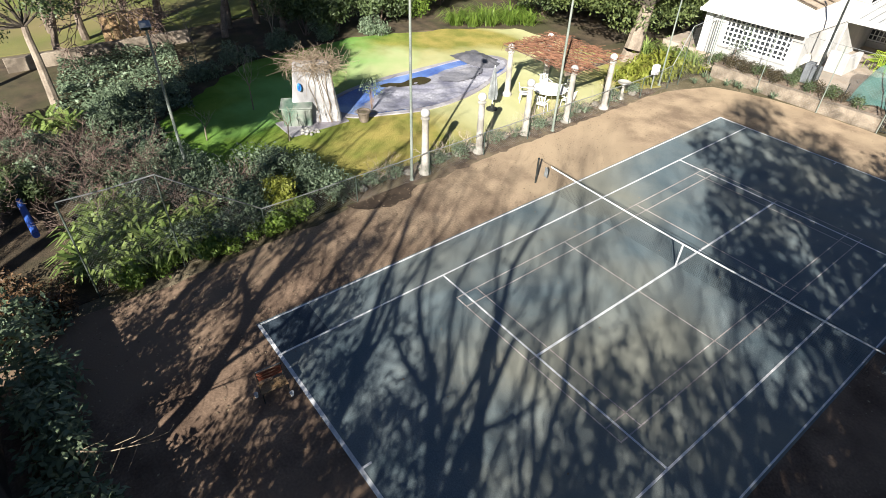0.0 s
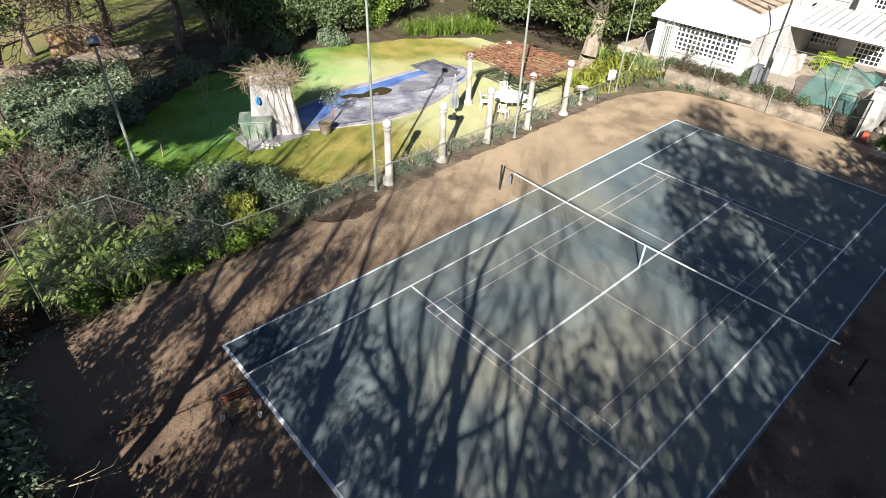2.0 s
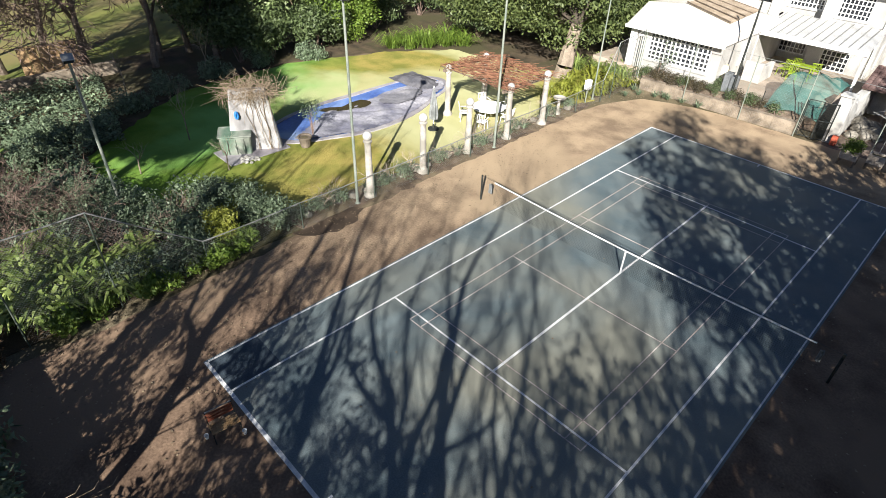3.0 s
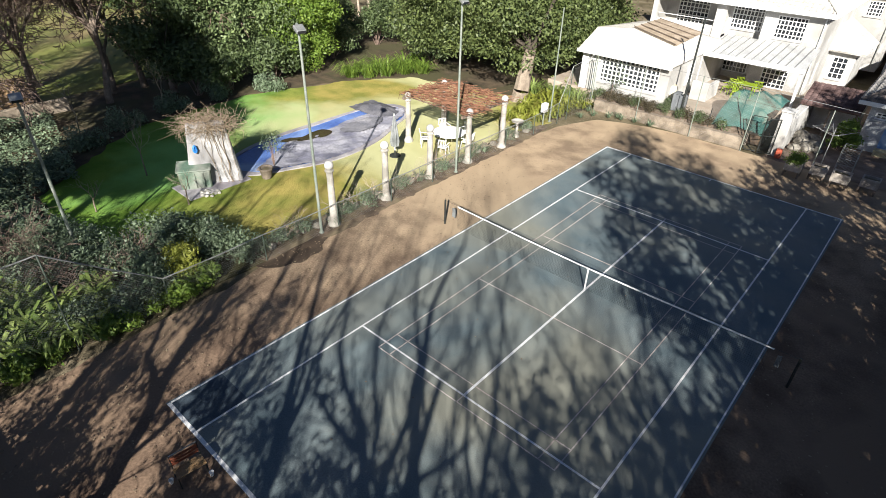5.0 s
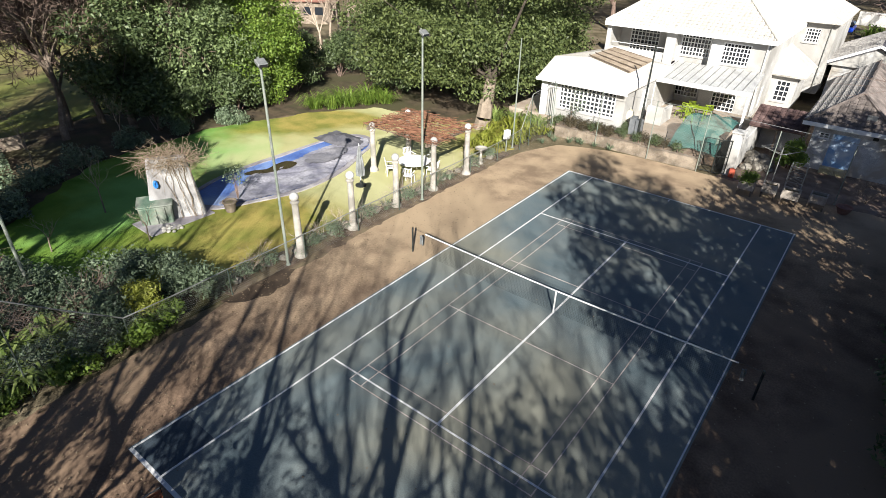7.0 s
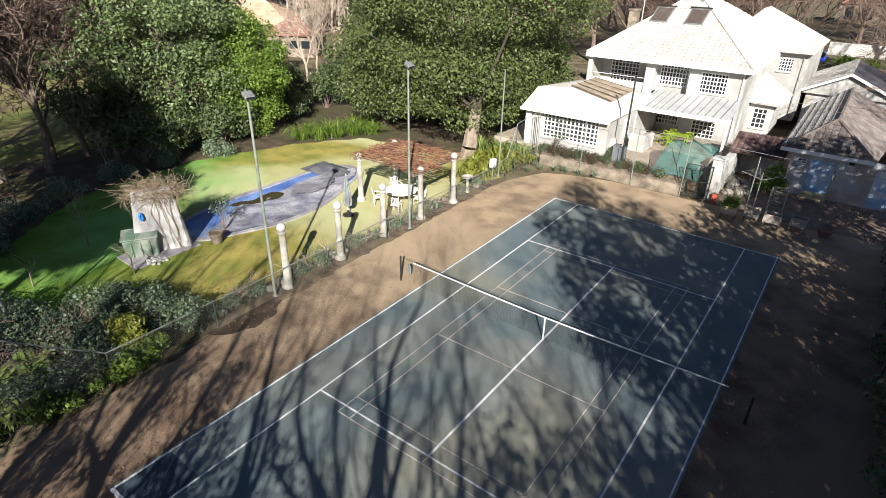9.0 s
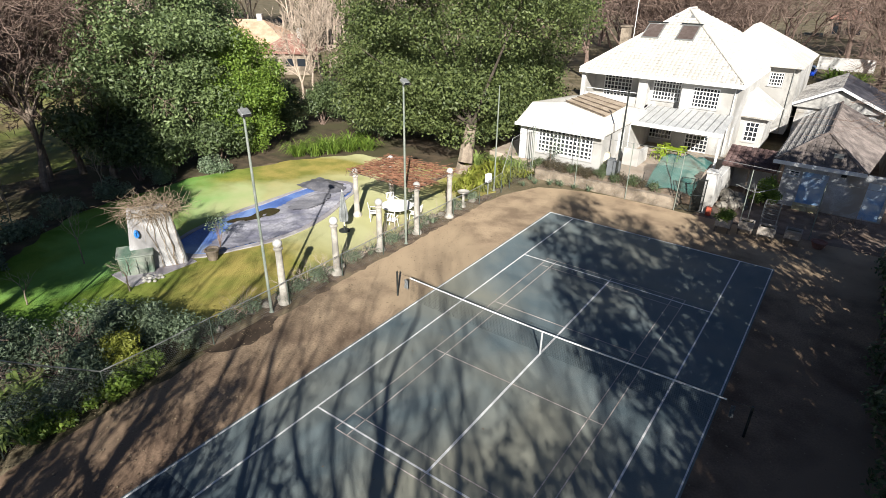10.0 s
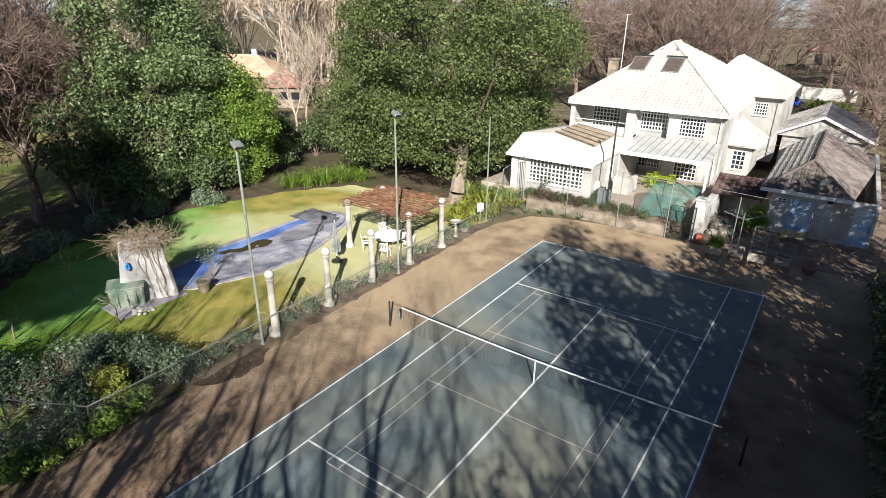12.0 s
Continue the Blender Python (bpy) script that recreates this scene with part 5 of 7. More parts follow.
for i, (x, y, h, lb) in enumerate(((-19.1, -6.3, 3.6, "thin bare young tree on the lawn"), (-17.3, -9.2, 2.0, "small bare sapling on the shaded lawn"), (-15.2, -6.3, 2.2, "slender bare sapling near the garden wall"), (-25.4, -6.8, 4.5, "slim bare tree with upright stems"), (-26.5, -2.0, 4.0, "slim bare tree with upright stems"))):
    bare_tree("sapling", (x, y, 0), h, 0.035, 160 + i, lb, depth=3, spread=0.4, first=0.35, bark=M_BARKPALE, twig=M_TWIGPALE)
for i, (x, y, h) in enumerate(((-31.5, -12.5, 11), (-33, -6.5, 12), (-37, -12, 12), (-28.5, -16.5, 9), (-32, -2.5, 13), (-35, -8, 13), (-33.5, 1.5, 14))):
    bare_tree("bare_tree", (x, y, 0), h, 0.2, 170 + i, "dark leafless tree at the garden's edge", depth=6, spread=0.55, thick=0.012)
for i, (x, y, h) in enumerate(((-40, 26, 9), (-44, 31, 10), (-37, 22, 8), (-33, 25, 7), (-48, 36, 11))):
    bare_tree("bare_tree", (x, y, 0), h, 0.14, 180 + i, "slim pale leafless tree beyond the lawn", depth=5, spread=0.4, thick=0.02, bark=M_TWIGPALE, twig=M_TWIGPALE)

# ---- plants along the low fence and in the sunny bed ----
sheet("ground_fence_soil", wavy([(-8.95, -6.5), (-8.9, -3.0), (-9.0, 0.5), (-9.05, 4.0), (-9.1, 8.5), (-9.25, 12.0), (-9.9, 12.0), (-10.3, 8.5), (-10.25, 4.0), (-10.3, 0.0), (-10.35, -3.5), (-10.6, -6.5)], 33, 0.10, 0.3), 0.004, mat("fence_soil", (0.075, 0.055, 0.04), (0.17, 0.125, 0.09), 2.2, 25, 0.95, bump=0.8, c=(0.20, 0.16, 0.10), big=0.8), "dark uneven soil along the foot of the low fence", "ground")
rng = np.random.default_rng(180)
copies(lambda p: shrub("shrub", p, 0.34, 0.34, 0.55, 181, L_GREY, "small grey-green shrub under the low fence", 700, 0.045, group="fence edge plants"), [(-9.75 - 0.25 * rng.random(), y_, 0) for y_ in (-6.3, -5.4, -4.4, -2.4, -1.2, 0.9, 3.4, 6.2, 9.0, 10.6)], 10)
copies(lambda p: strap_plant("grass_tuft", p, 40, 0.55, 182, L_GREY, "tuft of pale narrow leaves under the fence", 0.018, "fence edge plants"), [(-9.7 - 0.4 * rng.random(), y_, 0) for y_ in (-5.0, -3.0, -2.0, -0.4, 1.1, 2.1, 3.8, 4.9, 5.7, 6.8, 8.6, 9.6)], 11)
for i, y in enumerate((2.9, 3.3, 3.7, 4.2, 4.6, -5.2, -4.6, -2.6, -1.6, -0.7, 0.6, 1.4, 6.0, 6.9, 8.8)):
    bare_tree("bare_shrub", (-9.9, y, 0), 1.5, 0.025, 190 + i, "thin bare shrub behind the low fence", depth=3, spread=0.7, first=0.15, twig=M_TWIGPALE, bark=M_TWIGPALE, kids=(3, 5))
copies(lambda p: strap_plant("clivia", p, 60, 0.8, 200, L_YELLOW, "sunlit yellow-green strap-leaved plant", 0.05, "sunny bed"), [(-10.3, 12.4, 0), (-10.0, 13.6, 0), (-10.7, 13.2, 0), (-10.1, 14.7, 0), (-11.0, 14.3, 0), (-10.4, 15.8, 0), (-11.4, 15.4, 0), (-12.0, 13.8, 0), (-11.6, 12.6, 0), (-12.4, 15.0, 0), (-9.7, 16.2, 0), (-11.0, 16.6, 0), (-12.2, 16.4, 0), (-10.6, 11.2, 0), (-11.7, 11.4, 0)], 12)
copies(lambda p: strap_plant("clivia", p, 90, 1.2, 201, L_STRAP, "tall arching green strap-leaved plant", 0.04, "sunny bed"), [(-11.2, 17.4, 0), (-12.4, 17.6, 0), (-10.4, 17.2, 0), (-13.4, 16.6, 0)], 13)
rock_m = mat("grey_rock", (0.16, 0.145, 0.12), (0.30, 0.275, 0.235), 3, 20, 0.95, bump=0.6, per_object=0.2)


def rock(at, r, seed, label="rounded grey garden stone", group="stones"):
    b = bmesh.new()
    bmesh.ops.create_icosphere(b, subdivisions=2, radius=r)
    for v in b.verts:
        v.co *= 1 + 0.35 * noise.noise(v.co * (1.6 / r) + Vector((seed * 3.1, seed, 0)))
        v.co.z = v.co.z * 0.7
    ob = mesh_ob("rock", b, rock_m)
    ob.location = (at[0], at[1], at[2] + r * 0.45)
    return tagged(ob, label, "rock", group)


for i in range(26):
    rock((-9.75 - 0.35 * random.random(), -6.6 + i * 0.68 + 0.2 * random.random(), 0), 0.12 + 0.12 * random.random(), i)

# ---- trees that shade the court from behind ----
def limbed_tree(at, limbs, seed, label, twigs=1.0, leaves=(), leaf=None, per=70, size=0.10):
    """A leafless tree from its main limbs: (radius at foot, radius at tip, [(across, up), ...]).
    Across runs square to the sunlight; side branches and twigs grow from the upper limbs."""
    rng = np.random.default_rng(seed)
    t = thing("bare_tree", at, label, "tree", "trees behind the boundary wall")
    ax, dx = Vector((0.8, 0.6, 0)), Vector((0.6, -0.8, 0))
    trunk, fine = [], []

    def side(p, d, length, r, level):
        q, dd = p, d
        for _ in range(3):
            dd = (dd + Vector(rng.normal(size=3)) * 0.16 + Vector((0, 0, 0.10))).normalized()
            e = q + dd * (length / 3)
            fine.append((tuple(q), tuple(e), max(r, 0.007), max(r * 0.78, 0.006)))
            q, r = e, r * 0.78
            if level < 3 and rng.random() < 0.85:
                k = Vector(rng.normal(size=3))
                k = (k - dd * k.dot(dd)).normalized()
                side(q, (dd + k * rng.uniform(0.5, 0.95)).normalized(), length * rng.uniform(0.45, 0.7), r * 0.6, level + 1)

    for r0, r1, pts in limbs:
        fine_pts = []
        for (u0, z0), (u1, z1) in zip(pts, pts[1:]):
            n = max(1, int(math.hypot(u1 - u0, z1 - z0) / 0.5))
            fine_pts += [(u0 + (u1 - u0) * k / n, z0 + (z1 - z0) * k / n) for k in range(n)]
        fine_pts.append(pts[-1])
        n = len(fine_pts)
        P_ = [ax * (u + 0.025 * rng.normal()) + dx * (0.04 * rng.normal() + 0.05 * max(0, z - 4)) + Vector((0, 0, z if k else z - 0.15)) for k, (u, z) in enumerate(fine_pts)]
        for k in range(n - 1):
            f0, f1 = k / (n - 1), (k + 1) / (n - 1)
            trunk.append((tuple(P_[k]), tuple(P_[k + 1] + (P_[k + 1] - P_[k]) * 0.06), r0 + (r1 - r0) * f0, r0 + (r1 - r0) * f1))
            if P_[k].z > 4.2 and rng.random() < 0.5 * twigs:
                w = (P_[k + 1] - P_[k]).normalized()
                g = Vector(rng.normal(size=3))
                g = (g - w * g.dot(w)).normalized()
                side(P_[k], (w + g * rng.uniform(0.5, 1.1)).normalized(), rng.uniform(1.0, 2.4), min((r0 + (r1 - r0) * f0) * 0.42, 0.05), 0)
        side(P_[-1], (P_[-1] - P_[-2]).normalized(), rng.uniform(1.6, 2.6), r1, 0)
    soup("trunk", limb_mesh(trunk, 8), 4, M_BARK, t)
    soup("twig_crown", limb_mesh(fine, 3), 4, M_TWIG, t)
    if leaves:
        pts, outs = crown_points(rng, [((ax * u + dx * d).x, (ax * u + dx * d).y, z, r) for u, d, z, r in leaves], per, 0.85, 0.15)
        soup("foliage", leaf_quads(rng, pts, size, 0.45, 0.2, outs), 4, leaf or L_EVER, t)
    return t


def leaf_sprays(seed, n, u0, u1, z0, z1, r0, r1):
    """Loose sprays of leaves spread over a band of the crown."""
    rng = np.random.default_rng(seed)
    return [(rng.uniform(u0, u1), rng.uniform(-0.8, 1.2), rng.uniform(z0, z1), rng.uniform(r0, r1)) for _ in range(n)]


SHADE = "tall leafless tree with long rising limbs"
limbed_tree((7.78, -19.05, 0), [
    (0.27, 0.21, [(0, 0), (0.05, 3.0), (0.1, 5.7)]),
    (0.18, 0.06, [(0.1, 5.6), (0.48, 6.1), (0.22, 7.3), (0.13, 8.2), (0.12, 9.2), (0.08, 10.1), (0.37, 11.0), (0.98, 12.3)]),
    (0.15, 0.05, [(0.05, 5.2), (-0.4, 5.9), (-0.75, 6.5), (-1.13, 7.4), (-1.9, 8.2), (-2.4, 9.0), (-2.7, 10.4)]),
    (0.10, 0.04, [(-1.05, 7.2), (-1.95, 7.5), (-2.6, 8.0), (-3.0, 9.2)]),
    (0.11, 0.05, [(-0.3, 5.8), (-0.29, 6.7), (-0.04, 7.7), (0.0, 8.8), (-0.5, 10.6)]),
    (0.08, 0.03, [(-0.7, 6.6), (-0.75, 7.45), (-1.2, 8.5), (-1.4, 9.4), (-1.3, 10.8)]),
], 41, SHADE, 1.5, leaf_sprays(1, 40, -3.4, 0.4, 2.5, 7.2, 0.4, 0.85), None, 420, 0.085)
limbed_tree((4.0, -19.0, 0), [
    (0.15, 0.12, [(0, 0), (0.1, 3.0), (0.05, 5.3)]),
    (0.12, 0.05, [(0.05, 5.2), (-0.2, 6.0), (-0.36, 6.8), (-0.63, 8.2), (-0.88, 9.7), (-1.0, 11.4)]),
    (0.08, 0.03, [(0.0, 5.5), (0.07, 6.5), (0.0, 7.2), (0.3, 8.8), (0.5, 10.0)]),
], 42, SHADE, 1.5, leaf_sprays(2, 30, -1.4, 1.3, 2.2, 6.4, 0.35, 0.75), None, 420, 0.085)
limbed_tree((10.5, -19.5, 0), [
    (0.12, 0.09, [(0, 0), (-0.1, 4.0), (-0.1, 7.3)]),
    (0.09, 0.04, [(-0.1, 7.2), (0.1, 8.1), (0.3, 8.9), (0.5, 11.0)]),
    (0.06, 0.03, [(-0.1, 6.6), (-0.6, 7.8), (-0.8, 9.4)]),
], 43, SHADE, 1.6, leaf_sprays(3, 28, -1.0, 2.4, 4.0, 8.2, 0.35, 0.8), None, 330, 0.085)
limbed_tree((-0.8, -18.7, 0), [
    (0.22, 0.16, [(0, 0), (0, 2.4), (0.15, 3.2), (0, 4.2), (-0.2, 5.1)]),
    (0.15, 0.07, [(-0.2, 5.0), (0, 6.4), (-0.1, 7.5), (0.3, 9.4), (0.8, 11.0)]),
    (0.10, 0.04, [(-0.15, 4.7), (-1.1, 5.4), (-1.6, 6.8), (-1.9, 8.6)]),
    (0.07, 0.03, [(0.1, 3.6), (1.0, 4.6), (1.4, 6.2), (1.5, 8.0)]),
], 44, SHADE, 1.7, leaf_sprays(4, 66, -2.0, 2.3, 1.9, 7.4, 0.3, 0.75), None, 480, 0.07)
limbed_tree((-3.7, -18.9, 0), [
    (0.14, 0.10, [(0, 0), (0.1, 2.7), (0, 5.0), (-0.2, 8.0)]),
    (0.10, 0.04, [(-0.2, 7.9), (-0.1, 9.6), (-0.2, 11.6)]),
    (0.07, 0.03, [(0.0, 5.4), (0.7, 7.0), (1.0, 9.0), (1.2, 10.6)]),
], 45, SHADE, 1.7, leaf_sprays(5, 56, -1.6, 1.6, 1.9, 6.8, 0.3, 0.7), None, 480, 0.07)
limbed_tree((-6.9, -19.3, 0), [
    (0.12, 0.08, [(0, 0), (-0.1, 3.0), (0.1, 6.0)]),
    (0.08, 0.03, [(0.1, 5.9), (0.0, 8.0), (-0.4, 10.4)]),
    (0.07, 0.03, [(0.0, 5.0), (0.8, 6.8), (1.3, 9.6)]),
], 46, SHADE, 1.2, leaf_sprays(6, 12, -1.5, 1.5, 2.2, 6.6, 0.35, 0.7), None, 480, 0.07)
limbed_tree((1.9, -19.2, 0), [
    (0.11, 0.08, [(0, 0), (0.1, 2.6), (-0.1, 5.2)]),
    (0.08, 0.03, [(-0.1, 5.1), (-0.5, 7.2), (-0.4, 9.8), (-0.8, 11.6)]),
    (0.06, 0.03, [(-0.1, 4.8), (0.5, 6.6), (0.7, 9.0)]),
], 47, SHADE, 1.7, leaf_sprays(7, 42, -0.6, 1.6, 1.8, 5.6, 0.3, 0.7), None, 480, 0.07)
for i, (x, y, h, r) in enumerate(((14.8, -19.8, 18, 0.3), (17.0, -20.5, 19, 0.34), (18.5, -25, 20, 0.36), (12, -30, 19, 0.36), (1.5, -31, 17, 0.34), (13.6, -23.6, 17, 0.2), (4.5, -29, 17, 0.22), (8.5, -30, 19, 0.24), (16, -31, 20, 0.26), (-2.0, -28, 15, 0.2), (-7.4, -18.9, 10.5, 0.2))):
    bare_tree("bare_tree", (x, y, 0), h, r, 40 + i, "tall leafless tree with spreading limbs", depth=5, spread=0.5, first=0.25)
for i, (x, y, h, r) in enumerate(((14.7, -11.4, 17.5, 3.3), (13.4, -4.5, 10.5, 3.8), (14.2, 2.0, 10.8, 3.9), (18.8, -9.5, 15.5, 4.0), (18.5, 5.5, 13.0, 3.6))):
    leafy_tree("tree", (x, y, 0), h, (r, r, h * 0.42), 1.15, (54, 62, 66, 40, 40)[i], 60 + i, L_DARK, "leafy evergreen tree beside the court", per=(150, 140, 140, 100, 100)[i], size=0.17, r0=0.28)
leafy_tree("tree", (14.8, 8.5, 0), 12.0, (3.8, 3.8, 4.8), 1.0, 56, 67, L_DARK, "loose leafy tree beside the court", per=190, size=0.16, r0=0.22)
for i, (x, y, h) in enumerate(((12.8, 7.2, 18), (17.0, 2.5, 20))):
    bare_tree("bare_tree", (x, y, 0), h, 0.26, 95 + i, "tall leafless tree beside the court", depth=5, spread=0.5, first=0.3)
leafy_tree("tree", (13.9, -13.8, 0), 8.4, (2.5, 2.5, 2.7), 1.0, 34, 91, L_DARK, "low leafy tree beside the court", per=90, size=0.16, r0=0.2)
bare_tree("bare_tree", (15.5, 14.5, 0), 9, 0.2, 68, "leafless tree beside the service yard")
for i, (x, y, h, r, c) in enumerate(((-9.3, -23.4, 16.5, 3.0, 3.0), (-12.6, -20.6, 17.5, 2.8, 3.8), (-15.6, -19.8, 18.0, 2.8, 3.6), (-6.6, -24.8, 17.5, 2.3, 3.0))):
    leafy_tree("tree", (x, y, 0), h, (r, r, c), 1.3, 52, 69 + i * 11, L_DARK, "dense evergreen tree behind the court's corner", per=150, size=0.22, r0=0.26)
for i, (x, y, h, r, p_) in enumerate(((17.5, -17.0, 13, 3.2, 120), (19.8, -21.0, 12.5, 3.4, 110), (15.0, -17.6, 8, 2.6, 90), (13.2, -18.7, 10.8, 2.7, 100), (16.8, -12.8, 10, 3.0, 110))):
    leafy_tree("tree", (x, y, 0), h, (r, r, h * 0.25), 0.9, 40, 80 + i, L_EVER, "loose leafy tree behind the boundary wall", per=p_, size=0.13, r0=0.2)

# ---- right-hand border ----
copies(lambda p: shrub("shrub", p, 1.1, 1.3, 2.2, 210, L_DARK, "dark shrub along the shaded side of the court", 2800, 0.1, group="side hedge"), [(10.5, y_, 0) for y_ in (-1.0, 1.2, 3.2, 5.4, 7.6, 9.6, 11.8, 14.0)], 14)
copies(lambda p: strap_plant("strap_lily", p, 60, 0.9, 211, L_STRAP, "strap-leaved plant at the court's shaded edge", 0.05), [(10.4, 16.8, 0), (10.6, 13.0, 0), (11.2, 18.2, 0)], 15)
for y in (4.5, 8.0, 11.5, 15.0):
    po = thing("fence_post", (9.35, y, 0), "short grey timber fence post", "post", "side fence posts")
    part("post", tube(bmesh.new(), (0, 0, -0.1), (0.02, 0, 1.25), 0.05, 0.045), M_BARK, po)

# ---- big evergreen ----
leafy_tree("evergreen_tree", (-13.3, 14.8, 0), 15.5, (10.9, 8.2, 7.4), 1.6, 175, 11, L_EVER, "huge dark evergreen tree with a dense rounded crown", per=310, size=0.115, r0=0.42, lean=(0.05, 0.12), bark=M_BARKPALE, centre=(-4.6, 6.4, 8.6), squash=0.7, skirt=(230, 2.3, 6.0), limb_step=14, clear=(2.6, 6.2))

# ---- woods and houses in the distance ----
WOOD = "leafless brown winter tree in the distance"
protos = [bare_tree("winter_tree", p, h, 0.35, 300 + i, WOOD, depth=5, spread=0.5, first=0.18, bark=M_TWIG, twig=M_TWIG, thick=0.022, kids=(2, 5)) for i, (p, h) in enumerate((((-12, 62, 0), 17), ((-2, 66, 0), 16), ((8, 60, 0), 17)))]
for o in protos:
    o["group"] = "winter woods"
R_ = random.Random(77)
spots = []
for i in range(110):
    a_ = R_.uniform(60, 116)
    d_ = 72 + 90 * R_.random() ** 1.3
    x_, y_ = 6 + d_ * math.cos(math.radians(a_)), -15 + d_ * math.sin(math.radians(a_))
    if y_ > 55 and not (-3 < x_ < 8 and y_ < 88):
        spots.append((x_, y_))
for i, (x, y) in enumerate(spots):
    copy_thing(protos[i % 3], pose(x, y, 0, 0, 0, R_.uniform(0, 360)))
for i, (x, y) in enumerate(((12.8, 27.0), (14.5, 33.0), (13.5, 40.0), (16.5, 24.0), (11.5, 47.0), (18, 52), (11.6, 31.0), (12.6, 36.0), (15.5, 28.5), (10.6, 42.0), (9.5, 52.0), (14.5, 46.0), (13.8, 22.5))):
    bare_tree("bare_tree", (x, y, 0), 10 + i % 3, 0.2, 330 + i, "dark leafless tree beside the outbuilding", depth=6, spread=0.7, first=0.2, bark=M_BARK, thick=0.008)
pop = bare_tree("poplar", (-64, 66, 0), 22, 0.22, 340, "tall pale leafless poplar in the distance", depth=5, spread=0.24, first=0.2, bark=M_TWIGPALE, twig=M_TWIGPALE, kids=(2, 4), thick=0.05)
pop2 = bare_tree("poplar", (-70, 58, 0), 20, 0.22, 341, "tall pale leafless poplar in the distance", depth=5, spread=0.28, first=0.2, bark=M_TWIGPALE, twig=M_TWIGPALE, kids=(2, 4), thick=0.05)
for o in (pop, pop2):
    o["group"] = "poplar row"
for i in range(84):
    a_ = R_.uniform(118, 156)
    d_ = 86 + 84 * (i / 84) ** 0.8
    copy_thing((pop, pop2)[i % 2], pose(6 + d_ * math.cos(math.radians(a_)), -15 + d_ * math.sin(math.radians(a_)), 0, 0, 0, R_.uniform(0, 360)))
M_TERRA = mat("pale_terracotta_tiles", (0.42, 0.27, 0.18), (0.55, 0.38, 0.27), 1.0, 8, 0.9)


def far_house(at, w, d, e, r, turn, roofm, label):
    t = thing("neighbour_house", at, label, "house", "neighbouring houses")
    t.matrix_basis = pose(*at, 0, 0, turn)
    part("wall", boxes((-w, w, -d, d, -0.1, e)), M_WALLSTONE, t)
    k = min(w, d) * 0.95
    part("roof", roof_faces([[(-w - 0.4, -d - 0.4, e), (w + 0.4, -d - 0.4, e), (w - k, 0, r), (-w + k, 0, r)], [(w + 0.4, d + 0.4, e), (-w - 0.4, d + 0.4, e), (-w + k, 0, r), (w - k, 0, r)], [(w + 0.4, -d - 0.4, e), (w + 0.4, d + 0.4, e), (w - k, 0, r)], [(-w - 0.4, d + 0.4, e), (-w - 0.4, -d - 0.4, e), (-w + k, 0, r)]]), roofm, t)
    for x in (-w * 0.5, w * 0.15, w * 0.6):
        part("window", boxes((x - 0.5, x + 0.5, -d - 0.03, -d + 0.02, 1.0, e - 0.7)), M_GLASS, t)
    part("chimney", boxes((w * 0.3, w * 0.3 + 0.7, -0.3, 0.4, r - 0.8, r + 0.7)), M_WHITE, t)
    return t


far_house((-66, 37, 0), 7, 4.5, 3.2, 5.8, 35, M_TERRA, "neighbouring house with a pale terracotta roof")
far_house((-55, 36, 0), 3.2, 3, 2.6, 4.6, 35, M_ROOFRED, "small neighbouring house with a red roof")
far_house((0.5, 150, 0), 4, 3, 4.2, 6.2, 0, M_ROOFRED, "distant house with a red roof")

copies(lambda p: strap_plant("grass_tuft", p, 40, 0.4, 183, L_GREY, "tuft of dull grass at the wall's foot", 0.014, "wall-foot tufts"), [(-8.4, 15.6, 0), (-7.6, 16.0, 0), (-6.9, 16.2, 0), (-6.1, 16.35, 0), (-5.2, 16.45, 0), (-8.8, 14.8, 0), (-7.2, 16.4, 0), (-9.0, 16.1, 0)], 46)

# ---- fallen leaves ----
rng = np.random.default_rng(500)
n_ = 5200
fx = rng.uniform(-9.2, 10.2, n_)
fx[:2600] = -9.2 + np.abs(rng.normal(size=2600)) * 2.2
fy = rng.uniform(-17, 16.3, n_)
inside = (np.abs(fx) < 5.6) & (np.abs(fy) < 12.0)
keep = ~inside | (rng.random(n_) < 0.06)
litter = soup("leaf_litter", leaf_quads(rng, np.stack([fx, fy, np.full(n_, 0.022)], 1)[keep], 0.035, 0.6, 4.0), 4, leaf_mat("fallen_leaves", (0.07, 0.045, 0.025), (0.42, 0.33, 0.22), 0.2, 0.0))
tagged(litter, "scattered dry leaves on the packed earth", "leaves", kind="stuff")

# ---- garden furniture ----
umb = thing("closed_umbrella", (-12.6, 3.2, 0), "closed grey garden umbrella on a stand", "umbrella")
part("pole", tube(bmesh.new(), (0, 0, 0), (0, 0, 2.2), 0.022), M_WHITEPAINT, umb)
b = bmesh.new()
rings = []
for r, z in ((0.17, 0.55), (0.20, 0.8), (0.15, 1.3), (0.08, 1.8), (0.03, 2.1)):
    rings.append([b.verts.new((r * (1.25 if k % 2 else 0.8) * math.cos(k * math.tau / 16), r * (1.25 if k % 2 else 0.8) * math.sin(k * math.tau / 16), z)) for k in range(16)])
for r0, r1 in zip(rings, rings[1:]):
    for k in range(16):
        b.faces.new((r0[k], r0[(k + 1) % 16], r1[(k + 1) % 16], r1[k]))
part("canopy", b, M_CLOTH, umb, "folded grey canopy")
part("base", lathe(bmesh.new(), [(0.28, 0), (0.28, 0.06), (0.06, 0.1), (0.04, 0.3)], 14), M_DARKMETAL, umb)

